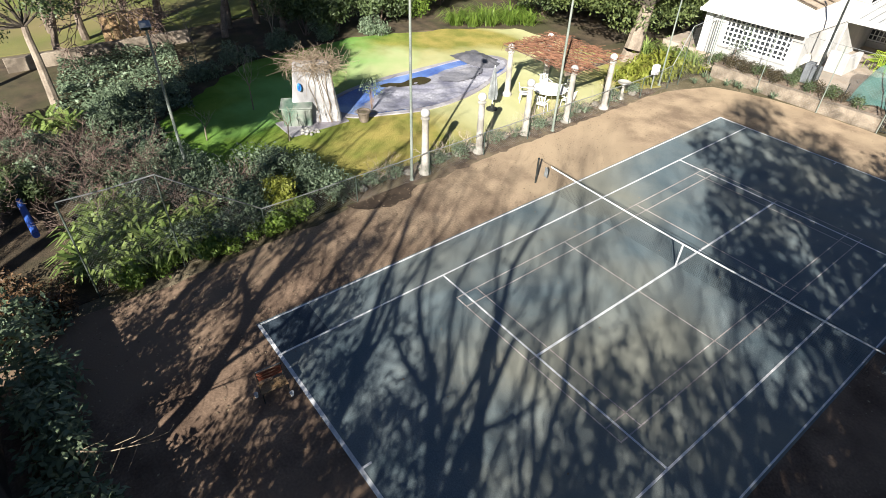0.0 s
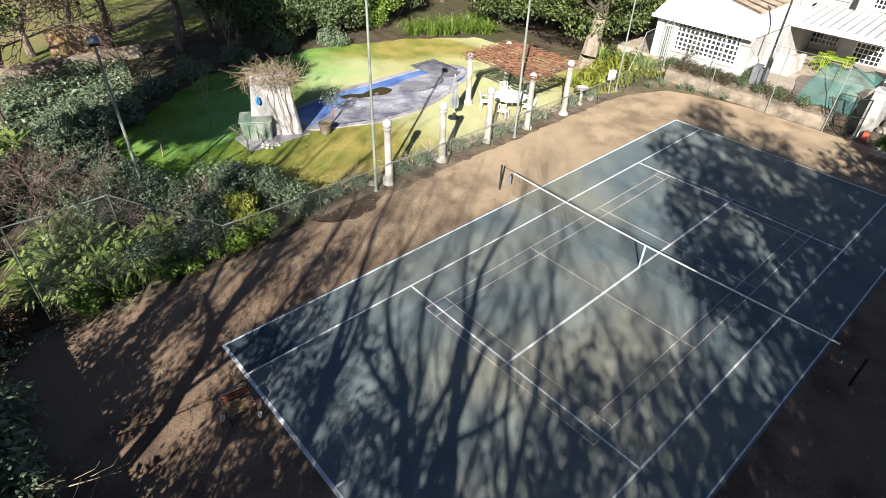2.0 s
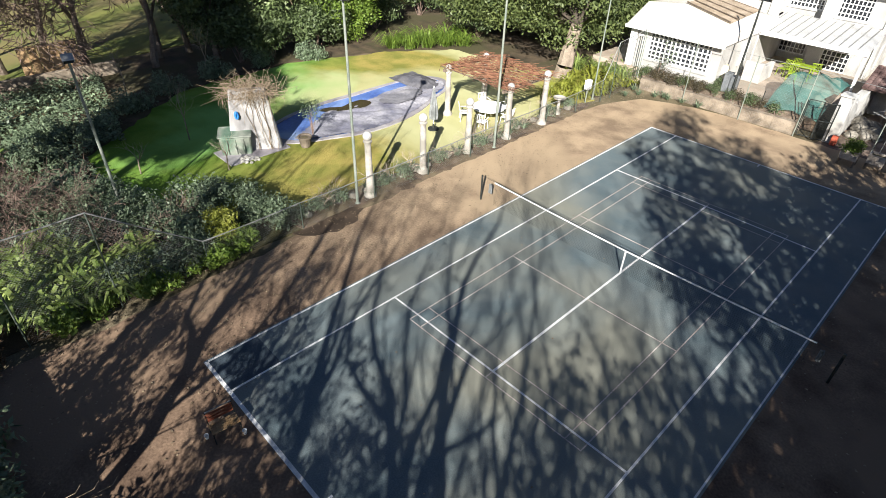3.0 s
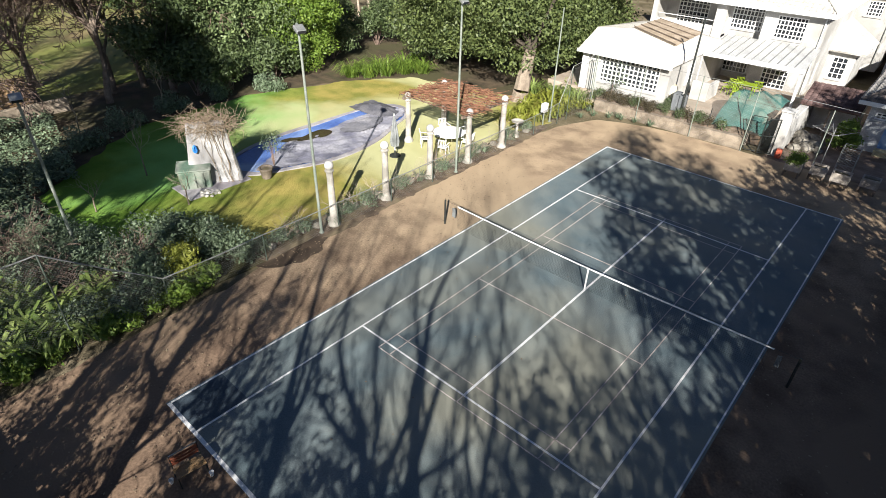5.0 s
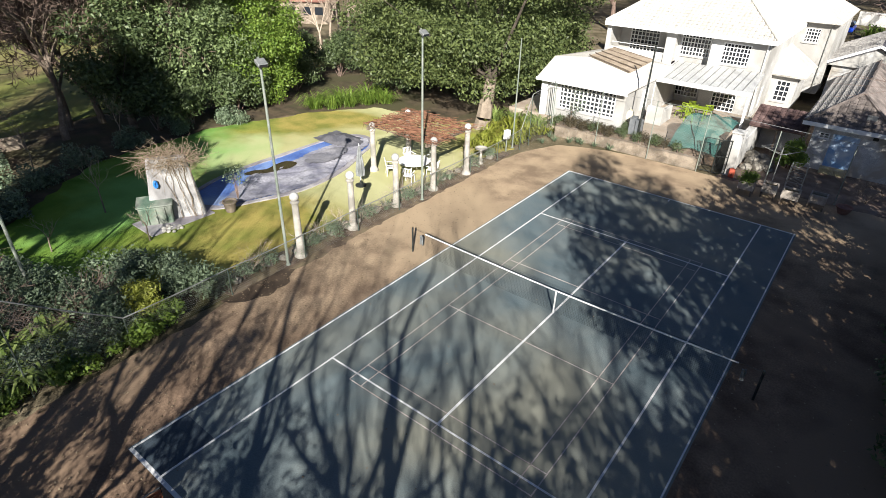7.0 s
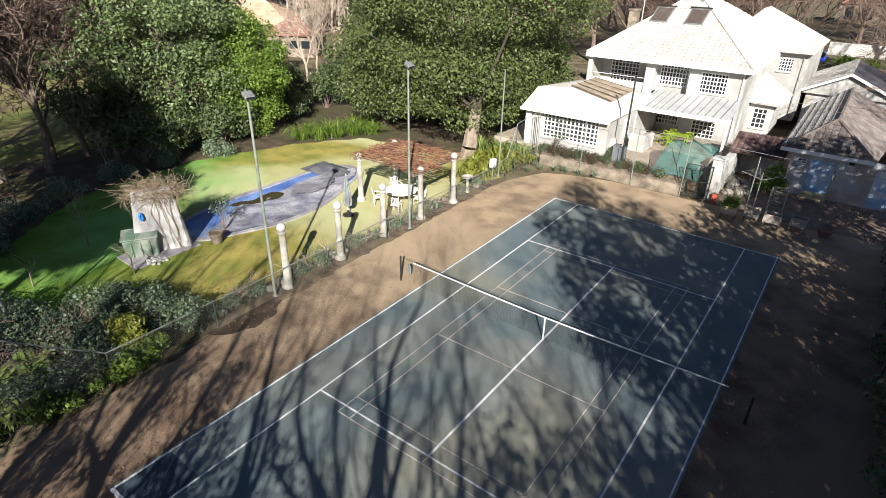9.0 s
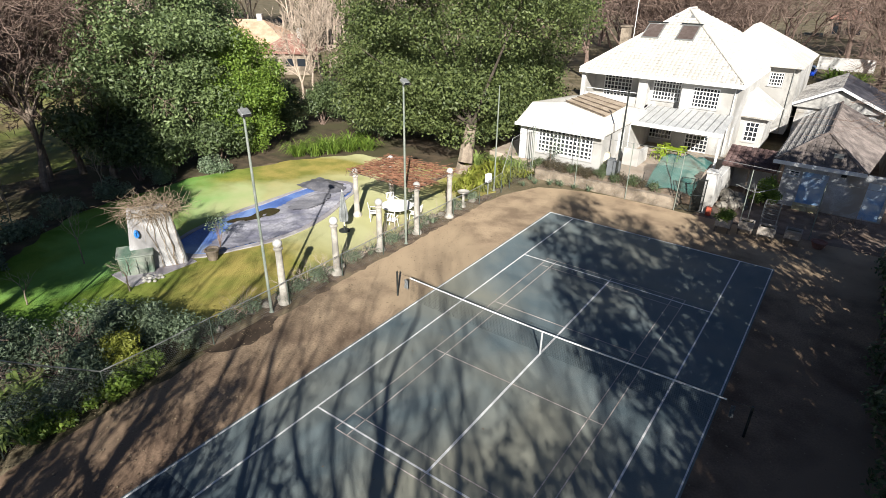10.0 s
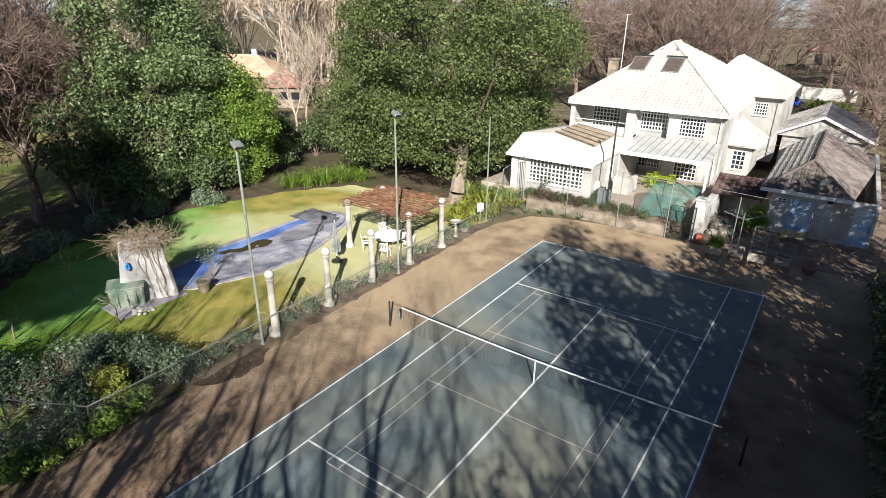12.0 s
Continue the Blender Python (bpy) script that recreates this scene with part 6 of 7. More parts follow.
table = thing("garden_table", (-11.6, 6.1, 0), "white oval garden table under the pergola", "table")
b = bmesh.new()
lathe(b, [(0.80, 0.70), (0.85, 0.71), (0.85, 0.74), (0.80, 0.75)], 24)
part("tabletop", b, M_WHITEPAINT, table)
for k in range(4):
    a = k * math.tau / 4 + 0.4
    b = bmesh.new()
    tube(b, (0.55 * math.cos(a), 0.55 * math.sin(a), 0), (0.35 * math.cos(a), 0.35 * math.sin(a), 0.70), 0.03)
    part("leg", b, M_WHITEPAINT, table)


def garden_chair(at, turn, material, label, group):
    t = thing("garden_chair", at, label, "chair", group)
    t.matrix_basis = pose(*at, 0, 0, turn)
    part("seat", boxes((-0.23, 0.23, -0.22, 0.22, 0.42, 0.45), bevel=0.01), material, t)
    b = bmesh.new()
    for i in range(6):
        x = -0.2 + i * 0.08
        tube(b, (x, -0.23, 0.45), (x * 1.1, -0.31, 0.88), 0.014, sides=6)
    tube(b, (-0.25, -0.31, 0.88), (0.25, -0.31, 0.88), 0.025, sides=6)
    part("backrest", b, material, t)
    for sx in (-1, 1):
        part("armrest", boxes((sx * 0.26 - 0.02, sx * 0.26 + 0.02, -0.26, 0.2, 0.62, 0.65)), material, t)
        for sy in (-1, 1):
            part("leg", tube(bmesh.new(), (sx * 0.25, sy * 0.24, 0), (sx * 0.22, sy * 0.2, 0.43), 0.018, sides=6), material, t)
    return t


c0 = garden_chair((-11.0, 5.0, 0), 20, M_WHITEPAINT, "white wrought garden chair at the oval table", "garden chairs")
for x, y, a in ((-12.4, 5.2, -40), (-10.6, 6.4, 100), (-12.6, 6.9, -110), (-11.5, 7.2, 175)):
    copy_thing(c0, pose(x, y, 0, 0, 0, a))
M_LIME = mat("lime_plastic", (0.20, 0.29, 0.015), (0.27, 0.36, 0.03), 3, 30, 0.45, bump=0.05)
g0 = garden_chair((-3.35, 23.0, 0.84), 160, M_LIME, "bright lime-green plastic terrace chair", "terrace chairs")
for x, y, a in ((-2.7, 22.5, 200), (-2.0, 24.1, 20), (-3.0, 24.4, -10)):
    copy_thing(g0, pose(x, y, 0.84, 0, 0, a))
tt = thing("terrace_table", (-2.45, 23.4, 0.84), "lime-green table on the terrace", "table")
part("tabletop", boxes((-0.55, 0.55, -0.4, 0.4, 0.70, 0.74), bevel=0.01), M_LIME, tt)
for sx in (-1, 1):
    for sy in (-1, 1):
        part("leg", boxes((sx * 0.48 - 0.025, sx * 0.48 + 0.025, sy * 0.33 - 0.025, sy * 0.33 + 0.025, 0, 0.7)), M_LIME, tt)

# sparse shrub in the pot
rng = np.random.default_rng(400)
pts, outs = crown_points(rng, [(0, 0, 1.25, 0.42), (0.25, 0.2, 1.0, 0.3), (-0.25, -0.1, 1.05, 0.35), (0.05, 0.3, 1.4, 0.3)], 900, 1.0, 0.1)
bush = thing("sparse_shrub", (-15.75, -1.75, 0.04), "sparse grey-green shrub standing behind the flower pot", "shrub")
soup("foliage", leaf_quads(rng, pts, 0.042, 0.5, 0.2), 4, L_GREY, bush)
soup("stem", limb_mesh([((0, 0, 0.0), (rng.normal() * 0.25, rng.normal() * 0.25, 1.2), 0.018, 0.006) for _ in range(9)], 4), 4, M_TWIG, bush)
part("soil", lathe(bmesh.new(), [(0.24, 0.40), (0.26, 0.45), (0.05, 0.47)], 14), M_GROUND, pot)
# stones beside the garden wall
M_PALESTONE = mat("pale_pebbles", (0.28, 0.265, 0.24), (0.48, 0.46, 0.42), 5, 30, 0.9, per_object=0.15)
for i in range(16):
    o = rock((-15.75 + 0.14 * (i % 5) + random.uniform(-0.08, 0.08), -5.5 + 0.2 * (i // 4) + random.uniform(-0.08, 0.08), 0.0), 0.06 + 0.05 * random.random(), 50 + i, "pale rounded stone heaped beside the garden wall", "heaped stones")
    o.data.materials[0] = M_PALESTONE
plinth = tagged(mesh_ob("plinth", boxes((-17.1, -15.4, -6.1, -3.2, -0.05, 0.04), bevel=0.01), M_PAVE), "thin stone slab under the garden wall", "slab", kind="structure")
bb = thing("blue_hose", (-16.55, -5.05, 1.75), "bunched blue hose hanging on the garden wall", "hose")
b = bmesh.new()
for k in range(14):
    a, a2 = k * math.tau / 7, (k + 1) * math.tau / 7
    tube(b, (0.22 + 0.004 * k, 0.06 * math.cos(a), 0.15 * math.sin(a)), (0.224 + 0.004 * k, 0.06 * math.cos(a2), 0.15 * math.sin(a2)), 0.045, sides=6)
part("coil", b, mat("blue_rubber", (0.02, 0.16, 0.50), (0.04, 0.22, 0.6), 3, 30, 0.5), bb)

bath = thing("bird_bath", (-9.75, 9.6, 0), "pale stone bird bath behind the fence", "bird bath")
part("stem", lathe(bmesh.new(), [(0.16, -0.05), (0.16, 0.05), (0.08, 0.12), (0.07, 0.7), (0.12, 0.78)], 12), M_STONE, bath)
part("basin", lathe(bmesh.new(), [(0.12, 0.78), (0.32, 0.86), (0.34, 0.92), (0.30, 0.92), (0.1, 0.85)], 16), M_STONE, bath)
mb = thing("white_box_on_post", (-9.75, 12.2, 0), "white electric box on a short post", "electric box")
part("post", tube(bmesh.new(), (0, 0, -0.05), (0, 0, 0.8), 0.04), M_POLE, mb)
part("box", boxes((-0.13, 0.13, -0.18, 0.18, 0.75, 1.25), bevel=0.015), M_WHITEPAINT, mb)

# ---- bench by the baseline ----
bench = thing("bench", (-3.62, -12.45, 0), "small wooden slatted bench on a metal frame", "bench")
bench.matrix_basis = pose(-3.06, -12.5, 0, 0, 0, 84) @ Matrix.Diagonal((0.78, 0.78, 0.78, 1))
M_TANW = mat("weathered_tan_wood", (0.24, 0.15, 0.075), (0.36, 0.24, 0.13), 4, 30, 0.8)
M_REDW = mat("red_brown_wood", (0.20, 0.055, 0.03), (0.28, 0.09, 0.05), 4, 30, 0.7)
for i in range(5):
    part("seat_slat", boxes((-0.42, 0.42, -0.24 + i * 0.085, -0.165 + i * 0.085, 0.42, 0.445)), M_TANW, bench)
for i in range(3):
    part("back_slat", boxes((-0.42, 0.42, 0.22 + 0.015 * i, 0.245 + 0.015 * i, 0.52 + i * 0.11, 0.61 + i * 0.11)), M_REDW, bench, "red-brown slat")
for sx in (-1, 1):
    b = bmesh.new()
    tube(b, (sx * 0.40, -0.26, 0), (sx * 0.40, -0.22, 0.41), 0.018, sides=6)
    tube(b, (sx * 0.40, 0.24, 0), (sx * 0.40, 0.19, 0.41), 0.018, sides=6)
    tube(b, (sx * 0.40, -0.22, 0.41), (sx * 0.40, 0.19, 0.41), 0.018, sides=6)
    tube(b, (sx * 0.40, 0.19, 0.41), (sx * 0.40, 0.28, 0.9), 0.018, sides=6)
    part("frame", b, M_DARKMETAL, bench)
part("top_rail", tube(bmesh.new(), (-0.40, 0.28, 0.9), (0.40, 0.28, 0.9), 0.018, sides=6), M_GALV, bench)
for x, y in ((-3.2, -12.92), (-2.72, -12.2)):
    cup = thing("white_bucket", (x, y, 0), "small white bucket standing beside the bench", "bucket")
    part("body", lathe(bmesh.new(), [(0.04, 0), (0.05, 0.11), (0.057, 0.12), (0.045, 0.115), (0.03, 0.03)], 12), M_WHITEPAINT, cup)
# darker repaint at the court's corner and mud by the fence
part("repainted_patch", boxes((-5.43, -4.15, -11.82, -10.4, 0.0065, 0.0095)), mat("fresh_court_paint", (0.045, 0.065, 0.085), (0.06, 0.08, 0.10), 1.5, 30, 0.7), court, "darker repainted patch")
sheet("ground_mud", wavy([(-9.25, -6.9), (-8.75, -6.6), (-8.3, -5.6), (-8.45, -4.6), (-9.0, -3.9), (-9.3, -4.2)], 21, 0.06, 0.25), 0.006, mat("damp_mud", (0.05, 0.035, 0.024), (0.08, 0.056, 0.038), 2, 25, 0.7, spec=0.4), "damp dark mud beside the fence", "mud")

# ---- terrace clutter ----
copies(lambda p: shrub("clipped_shrub", p, 0.3, 0.3, 0.55, 420, leaf_mat("dull_brown_leaves", (0.035, 0.03, 0.018), (0.12, 0.095, 0.05), 0.2), "round dull brown-green shrub above the retaining wall", 900, 0.04, group="wall-top shrubs"), [(-8.6, 17.3, 0.64), (-7.8, 17.35, 0.66), (-7.0, 17.3, 0.64), (-6.2, 17.3, 0.64), (-5.5, 17.25, 0.62), (-8.1, 17.15, 0.56), (-3.6, 17.4, 0.68), (-2.4, 17.2, 0.58), (-7.3, 17.1, 0.55), (-5.8, 17.1, 0.55)], 16)
copies(lambda p: shrub("clipped_shrub", p, 0.35, 0.3, 0.5, 421, L_DARK, "low dark green shrub above the retaining wall", 800, 0.045, group="wall-top shrubs"), [(-6.6, 17.25, 0.6), (-5.0, 17.3, 0.62), (-4.9, 17.8, 0.84), (-9.0, 17.2, 0.58), (-2.9, 17.3, 0.62), (-3.9, 17.1, 0.55), (-1.6, 17.1, 0.55)], 17)
leafy_tree("small_tree", (-8.3, 17.3, 0.64), 2.2, (0.75, 0.45, 0.75), 0.32, 16, 422, L_GREY, "small sparse leafy tree before the sunroom", per=130, size=0.06, r0=0.04)
for i, (x, y, r) in enumerate(((-7.9, 17.5, 0.22), (-7.2, 17.6, 0.26), (-6.5, 17.55, 0.22), (-5.8, 17.6, 0.2), (-8.7, 17.55, 0.2), (-3.2, 17.6, 0.25), (-2.6, 17.7, 0.2))):
    rock((x, y, 0.72 if y < 17.58 else 0.8), r, 120 + i, "brown weathered stone above the retaining wall", "wall-top stones")
cab = thing("grey_bins", (-4.35, 17.75, 0.84), "pair of tall grey plastic bins", "bin")
M_BIN = mat("grey_plastic", (0.12, 0.13, 0.14), (0.18, 0.19, 0.20), 3, 30, 0.6)
part("bin_body", boxes((-0.32, 0.02, -0.25, 0.25, 0, 0.95), bevel=0.02), M_BIN, cab)
part("bin_body", boxes((0.05, 0.39, -0.25, 0.25, 0, 0.9), bevel=0.02), M_BIN, cab)
part("lid", boxes((-0.34, 0.04, -0.28, 0.27, 0.951, 1.0), bevel=0.015), M_BIN, cab)
tank = thing("cream_tank", (-5.35, 18.6, 0.84), "cream-coloured upright tank by the sunroom", "tank")
part("body", lathe(bmesh.new(), [(0.42, 0), (0.45, 0.05), (0.45, 0.95), (0.36, 1.08), (0.1, 1.12)], 18), mat("cream_plastic", (0.58, 0.52, 0.36), (0.66, 0.60, 0.44), 2, 30, 0.6), tank, smooth=True)
par = tagged(mesh_ob("parapet", boxes((-4.7, -3.7, 20.3, 20.55, 0.84, 1.95), (-3.95, -3.7, 20.55, 22.2, 0.84, 1.75), bevel=0.02), M_WHITE), "white plastered parapet beside the terrace steps", "parapet", kind="structure")

# green shade net over a frame
tent = thing("shade_net", (-0.4, 18.2, 0), "torn teal shade net draped over a frame", "shade net")
m = bpy.data.materials.new("teal_shade_net")
m.use_nodes = True
nt = m.node_tree
bs = nt.nodes["Principled BSDF"]
bs.inputs["Base Color"].default_value = (0.055, 0.165, 0.145, 1)
bs.inputs["Roughness"].default_value = 0.8
tp = nt.nodes.new("ShaderNodeBsdfTransparent")
mxs = nt.nodes.new("ShaderNodeMixShader")
mxs.inputs[0].default_value = 0.62
nt.links.new(tp.outputs[0], mxs.inputs[1])
nt.links.new(bs.outputs[0], mxs.inputs[2])
nt.links.new(mxs.outputs[0], nt.nodes["Material Output"].inputs["Surface"])
b = bmesh.new()
bmesh.ops.create_grid(b, x_segments=26, y_segments=26, size=1)
for v in b.verts:
    u, w = (v.co.x + 1) / 2, (v.co.y + 1) / 2
    x = -1.75 + 2.6 * u + 0.5 * w
    y = -1.0 + 2.6 * w
    z = 0.95 + 1.55 * math.sin(min(w * 1.25, 1) * math.pi / 2) - 0.9 * max(0, w - 0.75) - 0.35 * abs(u - 0.55) + 0.10 * noise.noise((u * 6, w * 6, 2)) + 0.05 * math.sin(u * 18)
    v.co = (x, y, z)
part("net", b, m, tent, smooth=True)
for x, y, h in ((-1.9, -1.05, 1.6), (0.15, -1.05, 1.7), (-0.9, 1.2, 2.3), (1.2, 1.2, 2.2)):
    part("pole", tube(bmesh.new(), (x, y, -0.05), (x, y, h), 0.022), M_DARKMETAL, tent)
b = boxes((-1.5, 0.9, -0.6, 1.2, -0.05, 0.55), bevel=0.25)
bmesh.ops.subdivide_edges(b, edges=b.edges[:], cuts=3, use_grid_fill=True)
for v in b.verts:
    v.co += Vector((0, 0, 0.25 * noise.noise(v.co * 1.7))) if v.co.z > 0.1 else Vector()
part("heap", b, mat("compost", (0.06, 0.04, 0.03), (0.13, 0.09, 0.06), 3, 20, 0.95, bump=0.8), tent, "dark compost heap")

gate = thing("metal_gate", (0.35, 16.7, 0), "dark wire-mesh metal gate standing ajar", "gate")
for ox, oy, turn in ((-0.45, 0.0, 8), (0.25, -0.05, 30)):
    b = bmesh.new()
    c_, s_ = math.cos(math.radians(turn)), math.sin(math.radians(turn))
    P = lambda u, z: (ox + u * c_, oy + u * s_, z)
    for a, e in (((0, 0.08), (0, 1.9)), ((0.65, 0.08), (0.65, 1.9)), ((0, 1.9), (0.65, 1.9)), ((0, 0.08), (0.65, 0.08)), ((0, 1.0), (0.65, 1.0))):
        tube(b, P(*a), P(*e), 0.022, sides=6)
    lf = part("leaf_frame", b, M_DARKMETAL, gate)
    q = []
    for k in range(14):
        u = 0.05 * k
        q.append([P(u, 0.08), P(u + 0.006, 0.08), P(u + 0.006, 1.9), P(u, 1.9)])
    for k in range(36):
        z = 0.1 + 0.05 * k
        q.append([P(0, z), P(0.65, z), P(0.65, z + 0.006), P(0, z + 0.006)])
    soup("mesh", np.array(q).reshape(-1, 3), 4, M_DARKMETAL, lf)
wp = thing("gate_pillar", (1.3, 17.3, 0), "white plastered gate pillar with stained sides", "pillar")
part("shaft", boxes((-0.28, 0.28, -0.3, 0.3, -0.05, 2.3), bevel=0.02), M_WHITE, wp)
part("cap", boxes((-0.33, 0.33, -0.35, 0.35, 2.3, 2.4), bevel=0.02), M_WHITE, wp)
wl = tagged(mesh_ob("wall_steps", boxes((1.0, 1.45, 17.7, 25.0, -0.05, 1.6), bevel=0.03), M_WHITE), "white stepped wall rising to the house", "wall", kind="structure")
red = thing("red_can", (1.55, 16.85, 0), "faded red container at the gate pillar", "container")
part("body", boxes((-0.14, 0.14, -0.1, 0.1, 0, 0.5), bevel=0.03), mat("faded_red", (0.40, 0.07, 0.04), (0.5, 0.12, 0.07), 3, 30, 0.6), red)
for i, (x, y, r) in enumerate(((2.0, 19.6, 0.45), (2.4, 18.9, 0.35), (1.9, 18.6, 0.3), (2.6, 19.8, 0.4), (1.8, 20.3, 0.5), (2.3, 20.6, 0.4), (2.9, 19.2, 0.25))):
    rock((x, y, 0), r, 90 + i, "large pale boulder beside the steps", "boulders")
M_CONC = mat("weathered_concrete", (0.30, 0.26, 0.22), (0.44, 0.39, 0.34), 3, 25, 0.92, bump=0.4)
for i, (x, y, w) in enumerate(((2.65, 15.1, 0.36), (3.65, 15.45, 0.34), (4.6, 15.3, 0.38), (5.72, 15.6, 0.36))):
    t = thing("planter", (x, y, 0), "square weathered planter trough on legs", "planter", "planters")
    part("trough", boxes((-w, w, -w * 0.8, -w * 0.8 + 0.06, 0.3, 0.72), (-w, w, w * 0.8 - 0.06, w * 0.8, 0.3, 0.72), (-w, -w + 0.06, -w * 0.8 + 0.06, w * 0.8 - 0.06, 0.3, 0.72), (w - 0.06, w, -w * 0.8 + 0.06, w * 0.8 - 0.06, 0.3, 0.72)), M_CONC, t)
    part("soil", boxes((-w + 0.05, w - 0.05, -w * 0.75, w * 0.75, 0.3, 0.62)), M_GROUND, t)
    for sx in (-1, 1):
        for sy in (-1, 1):
            part("leg", boxes((sx * (w - 0.05) - 0.04, sx * (w - 0.05) + 0.04, sy * (w * 0.7) - 0.04, sy * (w * 0.7) + 0.04, -0.02, 0.3)), M_BARK, t)
shrub("potted_plant", (2.65, 15.1, 0.62), 0.35, 0.3, 0.42, 430, L_BRIGHT, "bright green bushy plant growing in a planter", 1500, 0.05)
rp = thing("red_pot", (6.85, 15.75, 0), "round terracotta pot in the shade", "pot")
part("bowl", lathe(bmesh.new(), [(0.2, 0), (0.34, 0.3), (0.36, 0.36), (0.3, 0.36), (0.28, 0.3)], 16), M_ROOFRED, rp)
cage = thing("wire_cage", (4.5, 16.4, 0), "tall grey wire cage", "cage")
b = bmesh.new()
for sx in (-0.35, 0.35):
    for sy in (-0.35, 0.35):
        tube(b, (sx, sy, 0), (sx, sy, 1.6), 0.015, sides=6)
for z in (0.02, 0.55, 1.1, 1.6):
    for a, e in (((-.35, -.35), (.35, -.35)), ((.35, -.35), (.35, .35)), ((.35, .35), (-.35, .35)), ((-.35, .35), (-.35, -.35))):
        tube(b, (*a, z), (*e, z), 0.012, sides=6)
part("frame", b, M_GALV, cage)
q = []
for k in range(15):
    u = -0.35 + 0.05 * k
    for f_ in (-0.35, 0.35):
        q.append([(u, f_, 0), (u + 0.005, f_, 0), (u + 0.005, f_, 1.6), (u, f_, 1.6)])
        q.append([(f_, u, 0), (f_, u + 0.005, 0), (f_, u + 0.005, 1.6), (f_, u, 1.6)])
soup("mesh", np.array(q).reshape(-1, 3), 4, M_GALV, cage)
dry = thing("rotary_clothes_line", (3.45, 17.4, 0), "grey rotary clothes line", "clothes line")
part("pole", tube(bmesh.new(), (0, 0, -0.05), (0, 0, 2.0), 0.022), M_GALV, dry)
for k in range(4):
    a = k * math.tau / 4 + 0.3
    part("arm", tube(bmesh.new(), (0, 0, 1.6), (1.0 * math.cos(a), 1.0 * math.sin(a), 1.95), 0.014, sides=6), M_GALV, dry)
for r_ in (0.45, 0.7, 0.95):
    b = bmesh.new()
    for k in range(4):
        a, a2 = k * math.tau / 4 + 0.3, (k + 1) * math.tau / 4 + 0.3
        z = 1.6 + 0.35 * r_
        tube(b, (r_ * math.cos(a), r_ * math.sin(a), z), (r_ * math.cos(a2), r_ * math.sin(a2), z), 0.005, sides=4)
    part("line", b, M_GALV, dry)
lean = thing("lean_to", (2.5, 22.0, 0), "open lean-to with a low red-brown tiled roof", "shelter")
# Darker copy of the red-brown tiles: the shadow over this roof is in the colour.
M_LEANROOF = mat("shadowed_red_tiles", (0.10, 0.06, 0.055), (0.19, 0.125, 0.115), 1.8, 16, 0.9, bump=0.3, per_object=0.2)
lr = part("roof", roof_faces([[(-1.5, -0.7, 1.75), (1.4, -0.7, 1.75), (1.4, 1.2, 2.5), (-1.5, 1.2, 2.5)]], 0.08), M_LEANROOF, lean)
tiles([(-1.5, -0.7, 1.77), (1.4, -0.7, 1.77), (1.4, 1.2, 2.52), (-1.5, 1.2, 2.52)], M_LEANROOF, lr)
for x in (-1.35, 0, 1.25):
    part("post", boxes((x - 0.05, x + 0.05, -0.6, -0.5, -0.05, 1.72)), M_BARK, lean)
part("back_wall", boxes((-1.5, 1.4, 1.2, 1.35, -0.05, 2.4)), M_SHED, lean)
shrub("shrub", (3.75, 20.3, 0), 0.6, 0.5, 1.8, 440, L_BRIGHT, "bright leafy shrub beside the outbuilding", 2400, 0.09)
for i, (x, y) in enumerate(((6.4, 19.5), (7.2, 18.8), (8.2, 19.2), (7.6, 17.8))):
    bare_tree("bare_shrub", (x, y, 0), 1.5, 0.03, 450 + i, "straggly bare shrub before the outbuilding", depth=3, spread=0.8, first=0.15, kids=(3, 5), twig=M_TWIGPALE)
sheet("ground_service_yard", wavy([(0.9, 16.52), (10.4, 16.52), (12, 36), (4, 36), (1.5, 20.4)], 30, 0.05, 1.0), -0.005, mat("yard_earth", (0.14, 0.10, 0.075), (0.25, 0.19, 0.15), 1.2, 22, 0.95, bump=0.5), "littered earth of the service yard", "ground")
sheet("ground_bank", wavy([(10.5, 20), (30, 20), (40, 60), (12, 60)], 31, 0.2, 2.0), -0.02, mat("orange_leaf_litter", (0.28, 0.16, 0.08), (0.42, 0.26, 0.14), 0.8, 18, 0.95, bump=0.6, c=(0.18, 0.12, 0.07), big=0.15), "orange-brown leaf-littered bank", "ground")

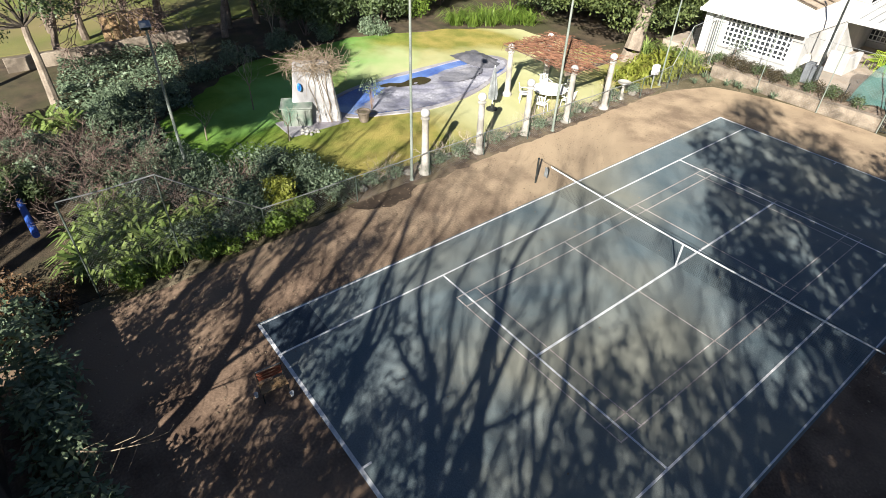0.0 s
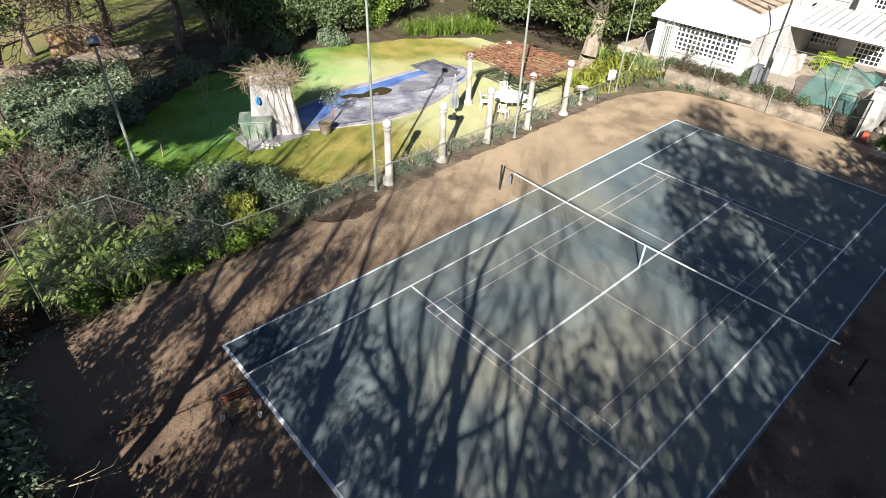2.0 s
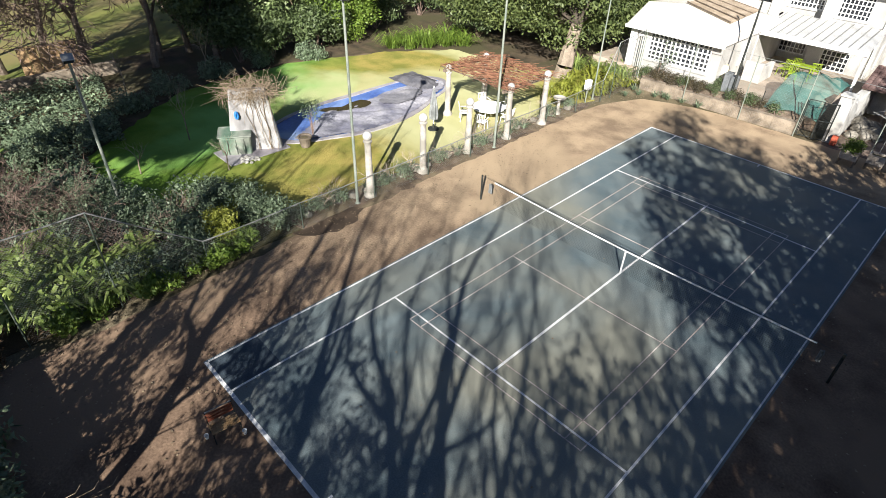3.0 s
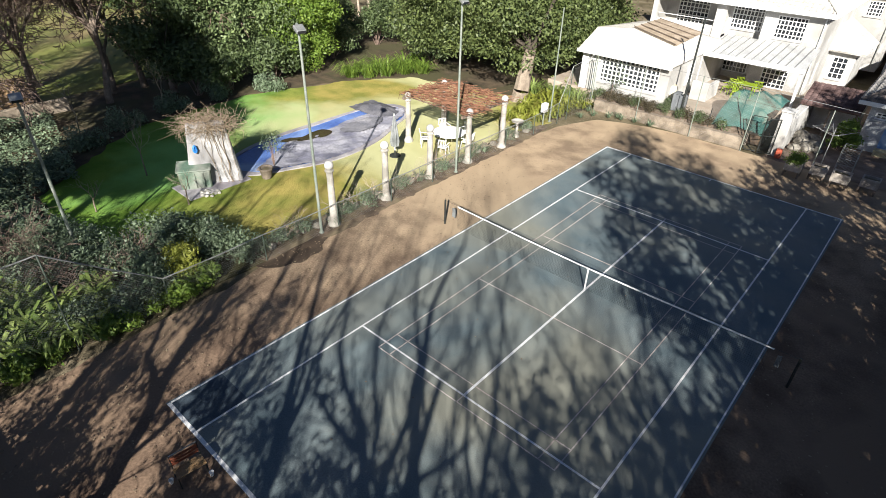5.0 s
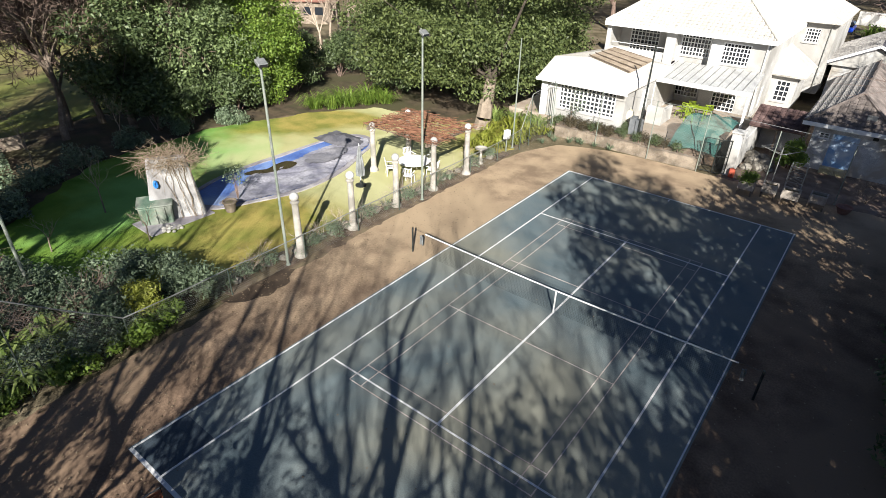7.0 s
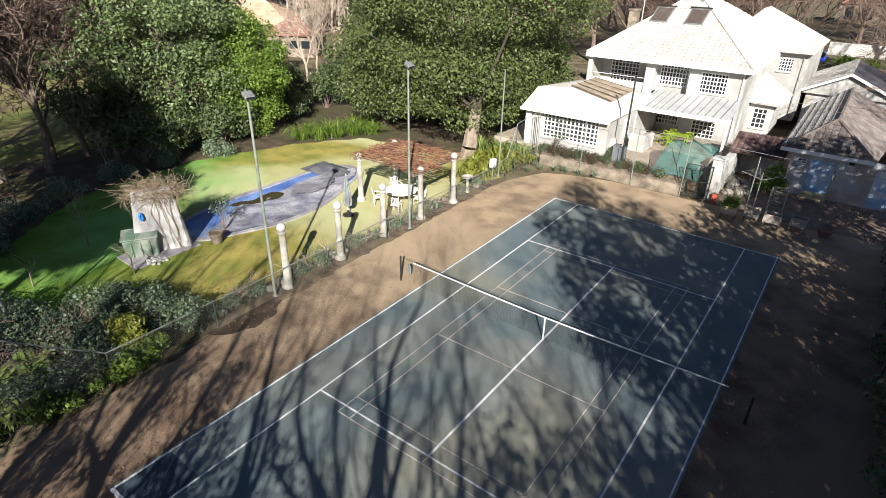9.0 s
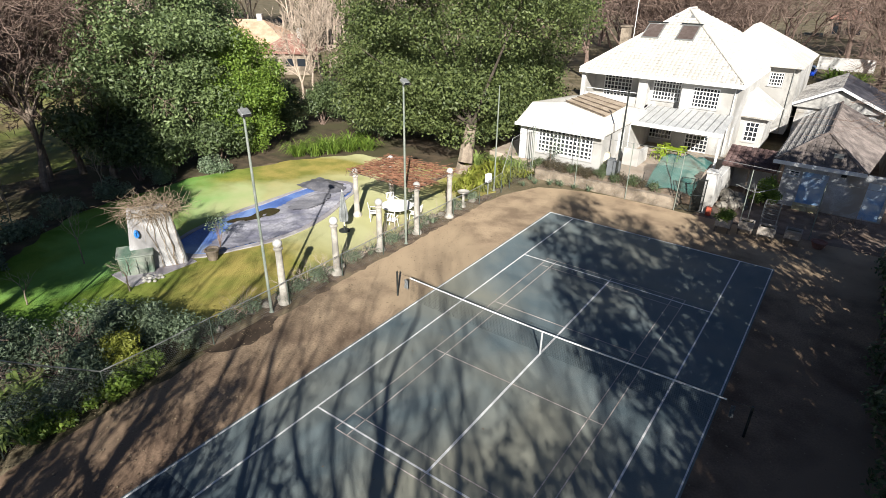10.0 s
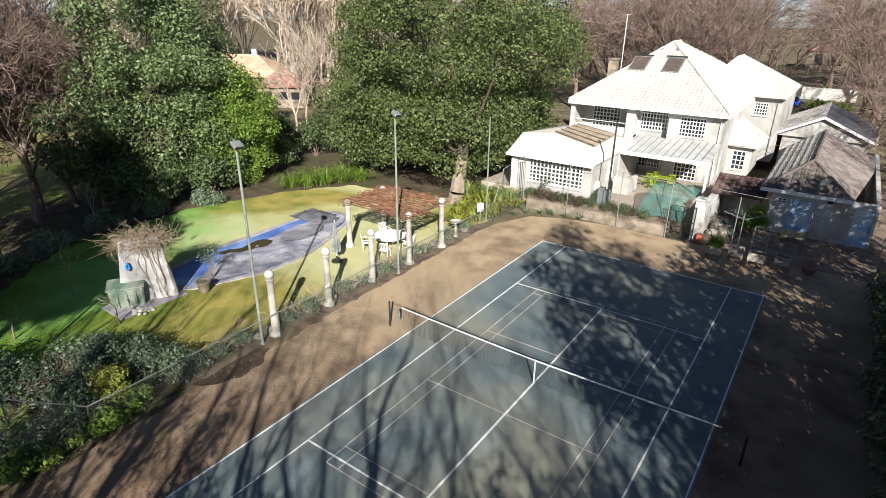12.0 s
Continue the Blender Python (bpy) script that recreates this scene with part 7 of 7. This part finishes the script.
# ---- street end ----
stw = tagged(mesh_ob("wall_street", boxes((0.5, 7.5, 88, 88.3, -0.1, 1.7)), M_WHITE), "pale boundary wall at the street", "wall", kind="structure")
car = thing("parked_car", (0.3, 78, 0), "small blue parked car beyond the house", "car")
M_CARBLUE = mat("blue_car_paint", (0.01, 0.05, 0.42), (0.02, 0.07, 0.5), 2, 30, 0.3, bump=0)
b = bmesh.new()
box(b, -0.85, 0.85, -2.0, 2.0, 0.35, 0.85, 0.12)
part("body", b, M_CARBLUE, car)
b = bmesh.new()
box(b, -0.72, 0.72, -1.1, 1.2, 0.85, 1.42, 0.18)
part("cabin", b, M_GLASS, car, "dark glazed cabin")
for sx in (-1, 1):
    for sy in (-1.25, 1.25):
        part("wheel", tube(bmesh.new(), (sx * 0.72, sy, 0.31), (sx * 0.9, sy, 0.31), 0.31, sides=16), M_DARKMETAL, car)
copies(lambda p: strap_plant("strap_plant", p, 60, 2.0, 460, L_BRIGHT, "bright green spiky plant along the drive", 0.08), [(3.0, 74, 0), (4.2, 75, 0), (5.4, 73, 0), (6.3, 75, 0)], 18)
annex = thing("annex", (0, 0, 0), "low outbuilding with a pale gable edge and slatted roof", "outbuilding")
part("wall", boxes((2.9, 8.6, 37.2, 47, -0.1, 2.9)), M_SHED, annex)
b = bmesh.new()
f_ = b.faces.new([b.verts.new(p) for p in ((2.4, 36.9, 2.9), (8.9, 36.9, 2.9), (5.4, 36.9, 4.4))])
r_ = bmesh.ops.extrude_face_region(b, geom=[f_])
bmesh.ops.translate(b, vec=(0, 0.3, 0), verts=[v for v in r_["geom"] if isinstance(v, bmesh.types.BMVert)])
bmesh.ops.recalc_face_normals(b, faces=b.faces)
part("gable", b, M_WHITE, annex)
part("roof", roof_faces([[(2.2, 36.7, 2.85), (5.4, 36.7, 4.45), (5.4, 47, 4.45), (2.2, 47, 2.85)], [(5.4, 36.7, 4.45), (9.0, 36.7, 2.85), (9.0, 47, 2.85), (5.4, 47, 4.45)]], 0.08), M_SLATE, annex, "dark sheet roof")
part("bargeboard", tube(bmesh.new(), (2.2, 36.66, 2.95), (5.4, 36.66, 4.55), 0.12, sides=4), M_WHITEPAINT, annex)
part("bargeboard", tube(bmesh.new(), (5.4, 36.66, 4.55), (9.0, 36.66, 2.95), 0.12, sides=4), M_WHITEPAINT, annex)
for i in range(16):
    y_ = 37.1 + i * 0.62
    part("slat", tube(bmesh.new(), (2.2, y_, 2.95), (5.4, y_, 4.55), 0.09, sides=4), M_LATH, annex)
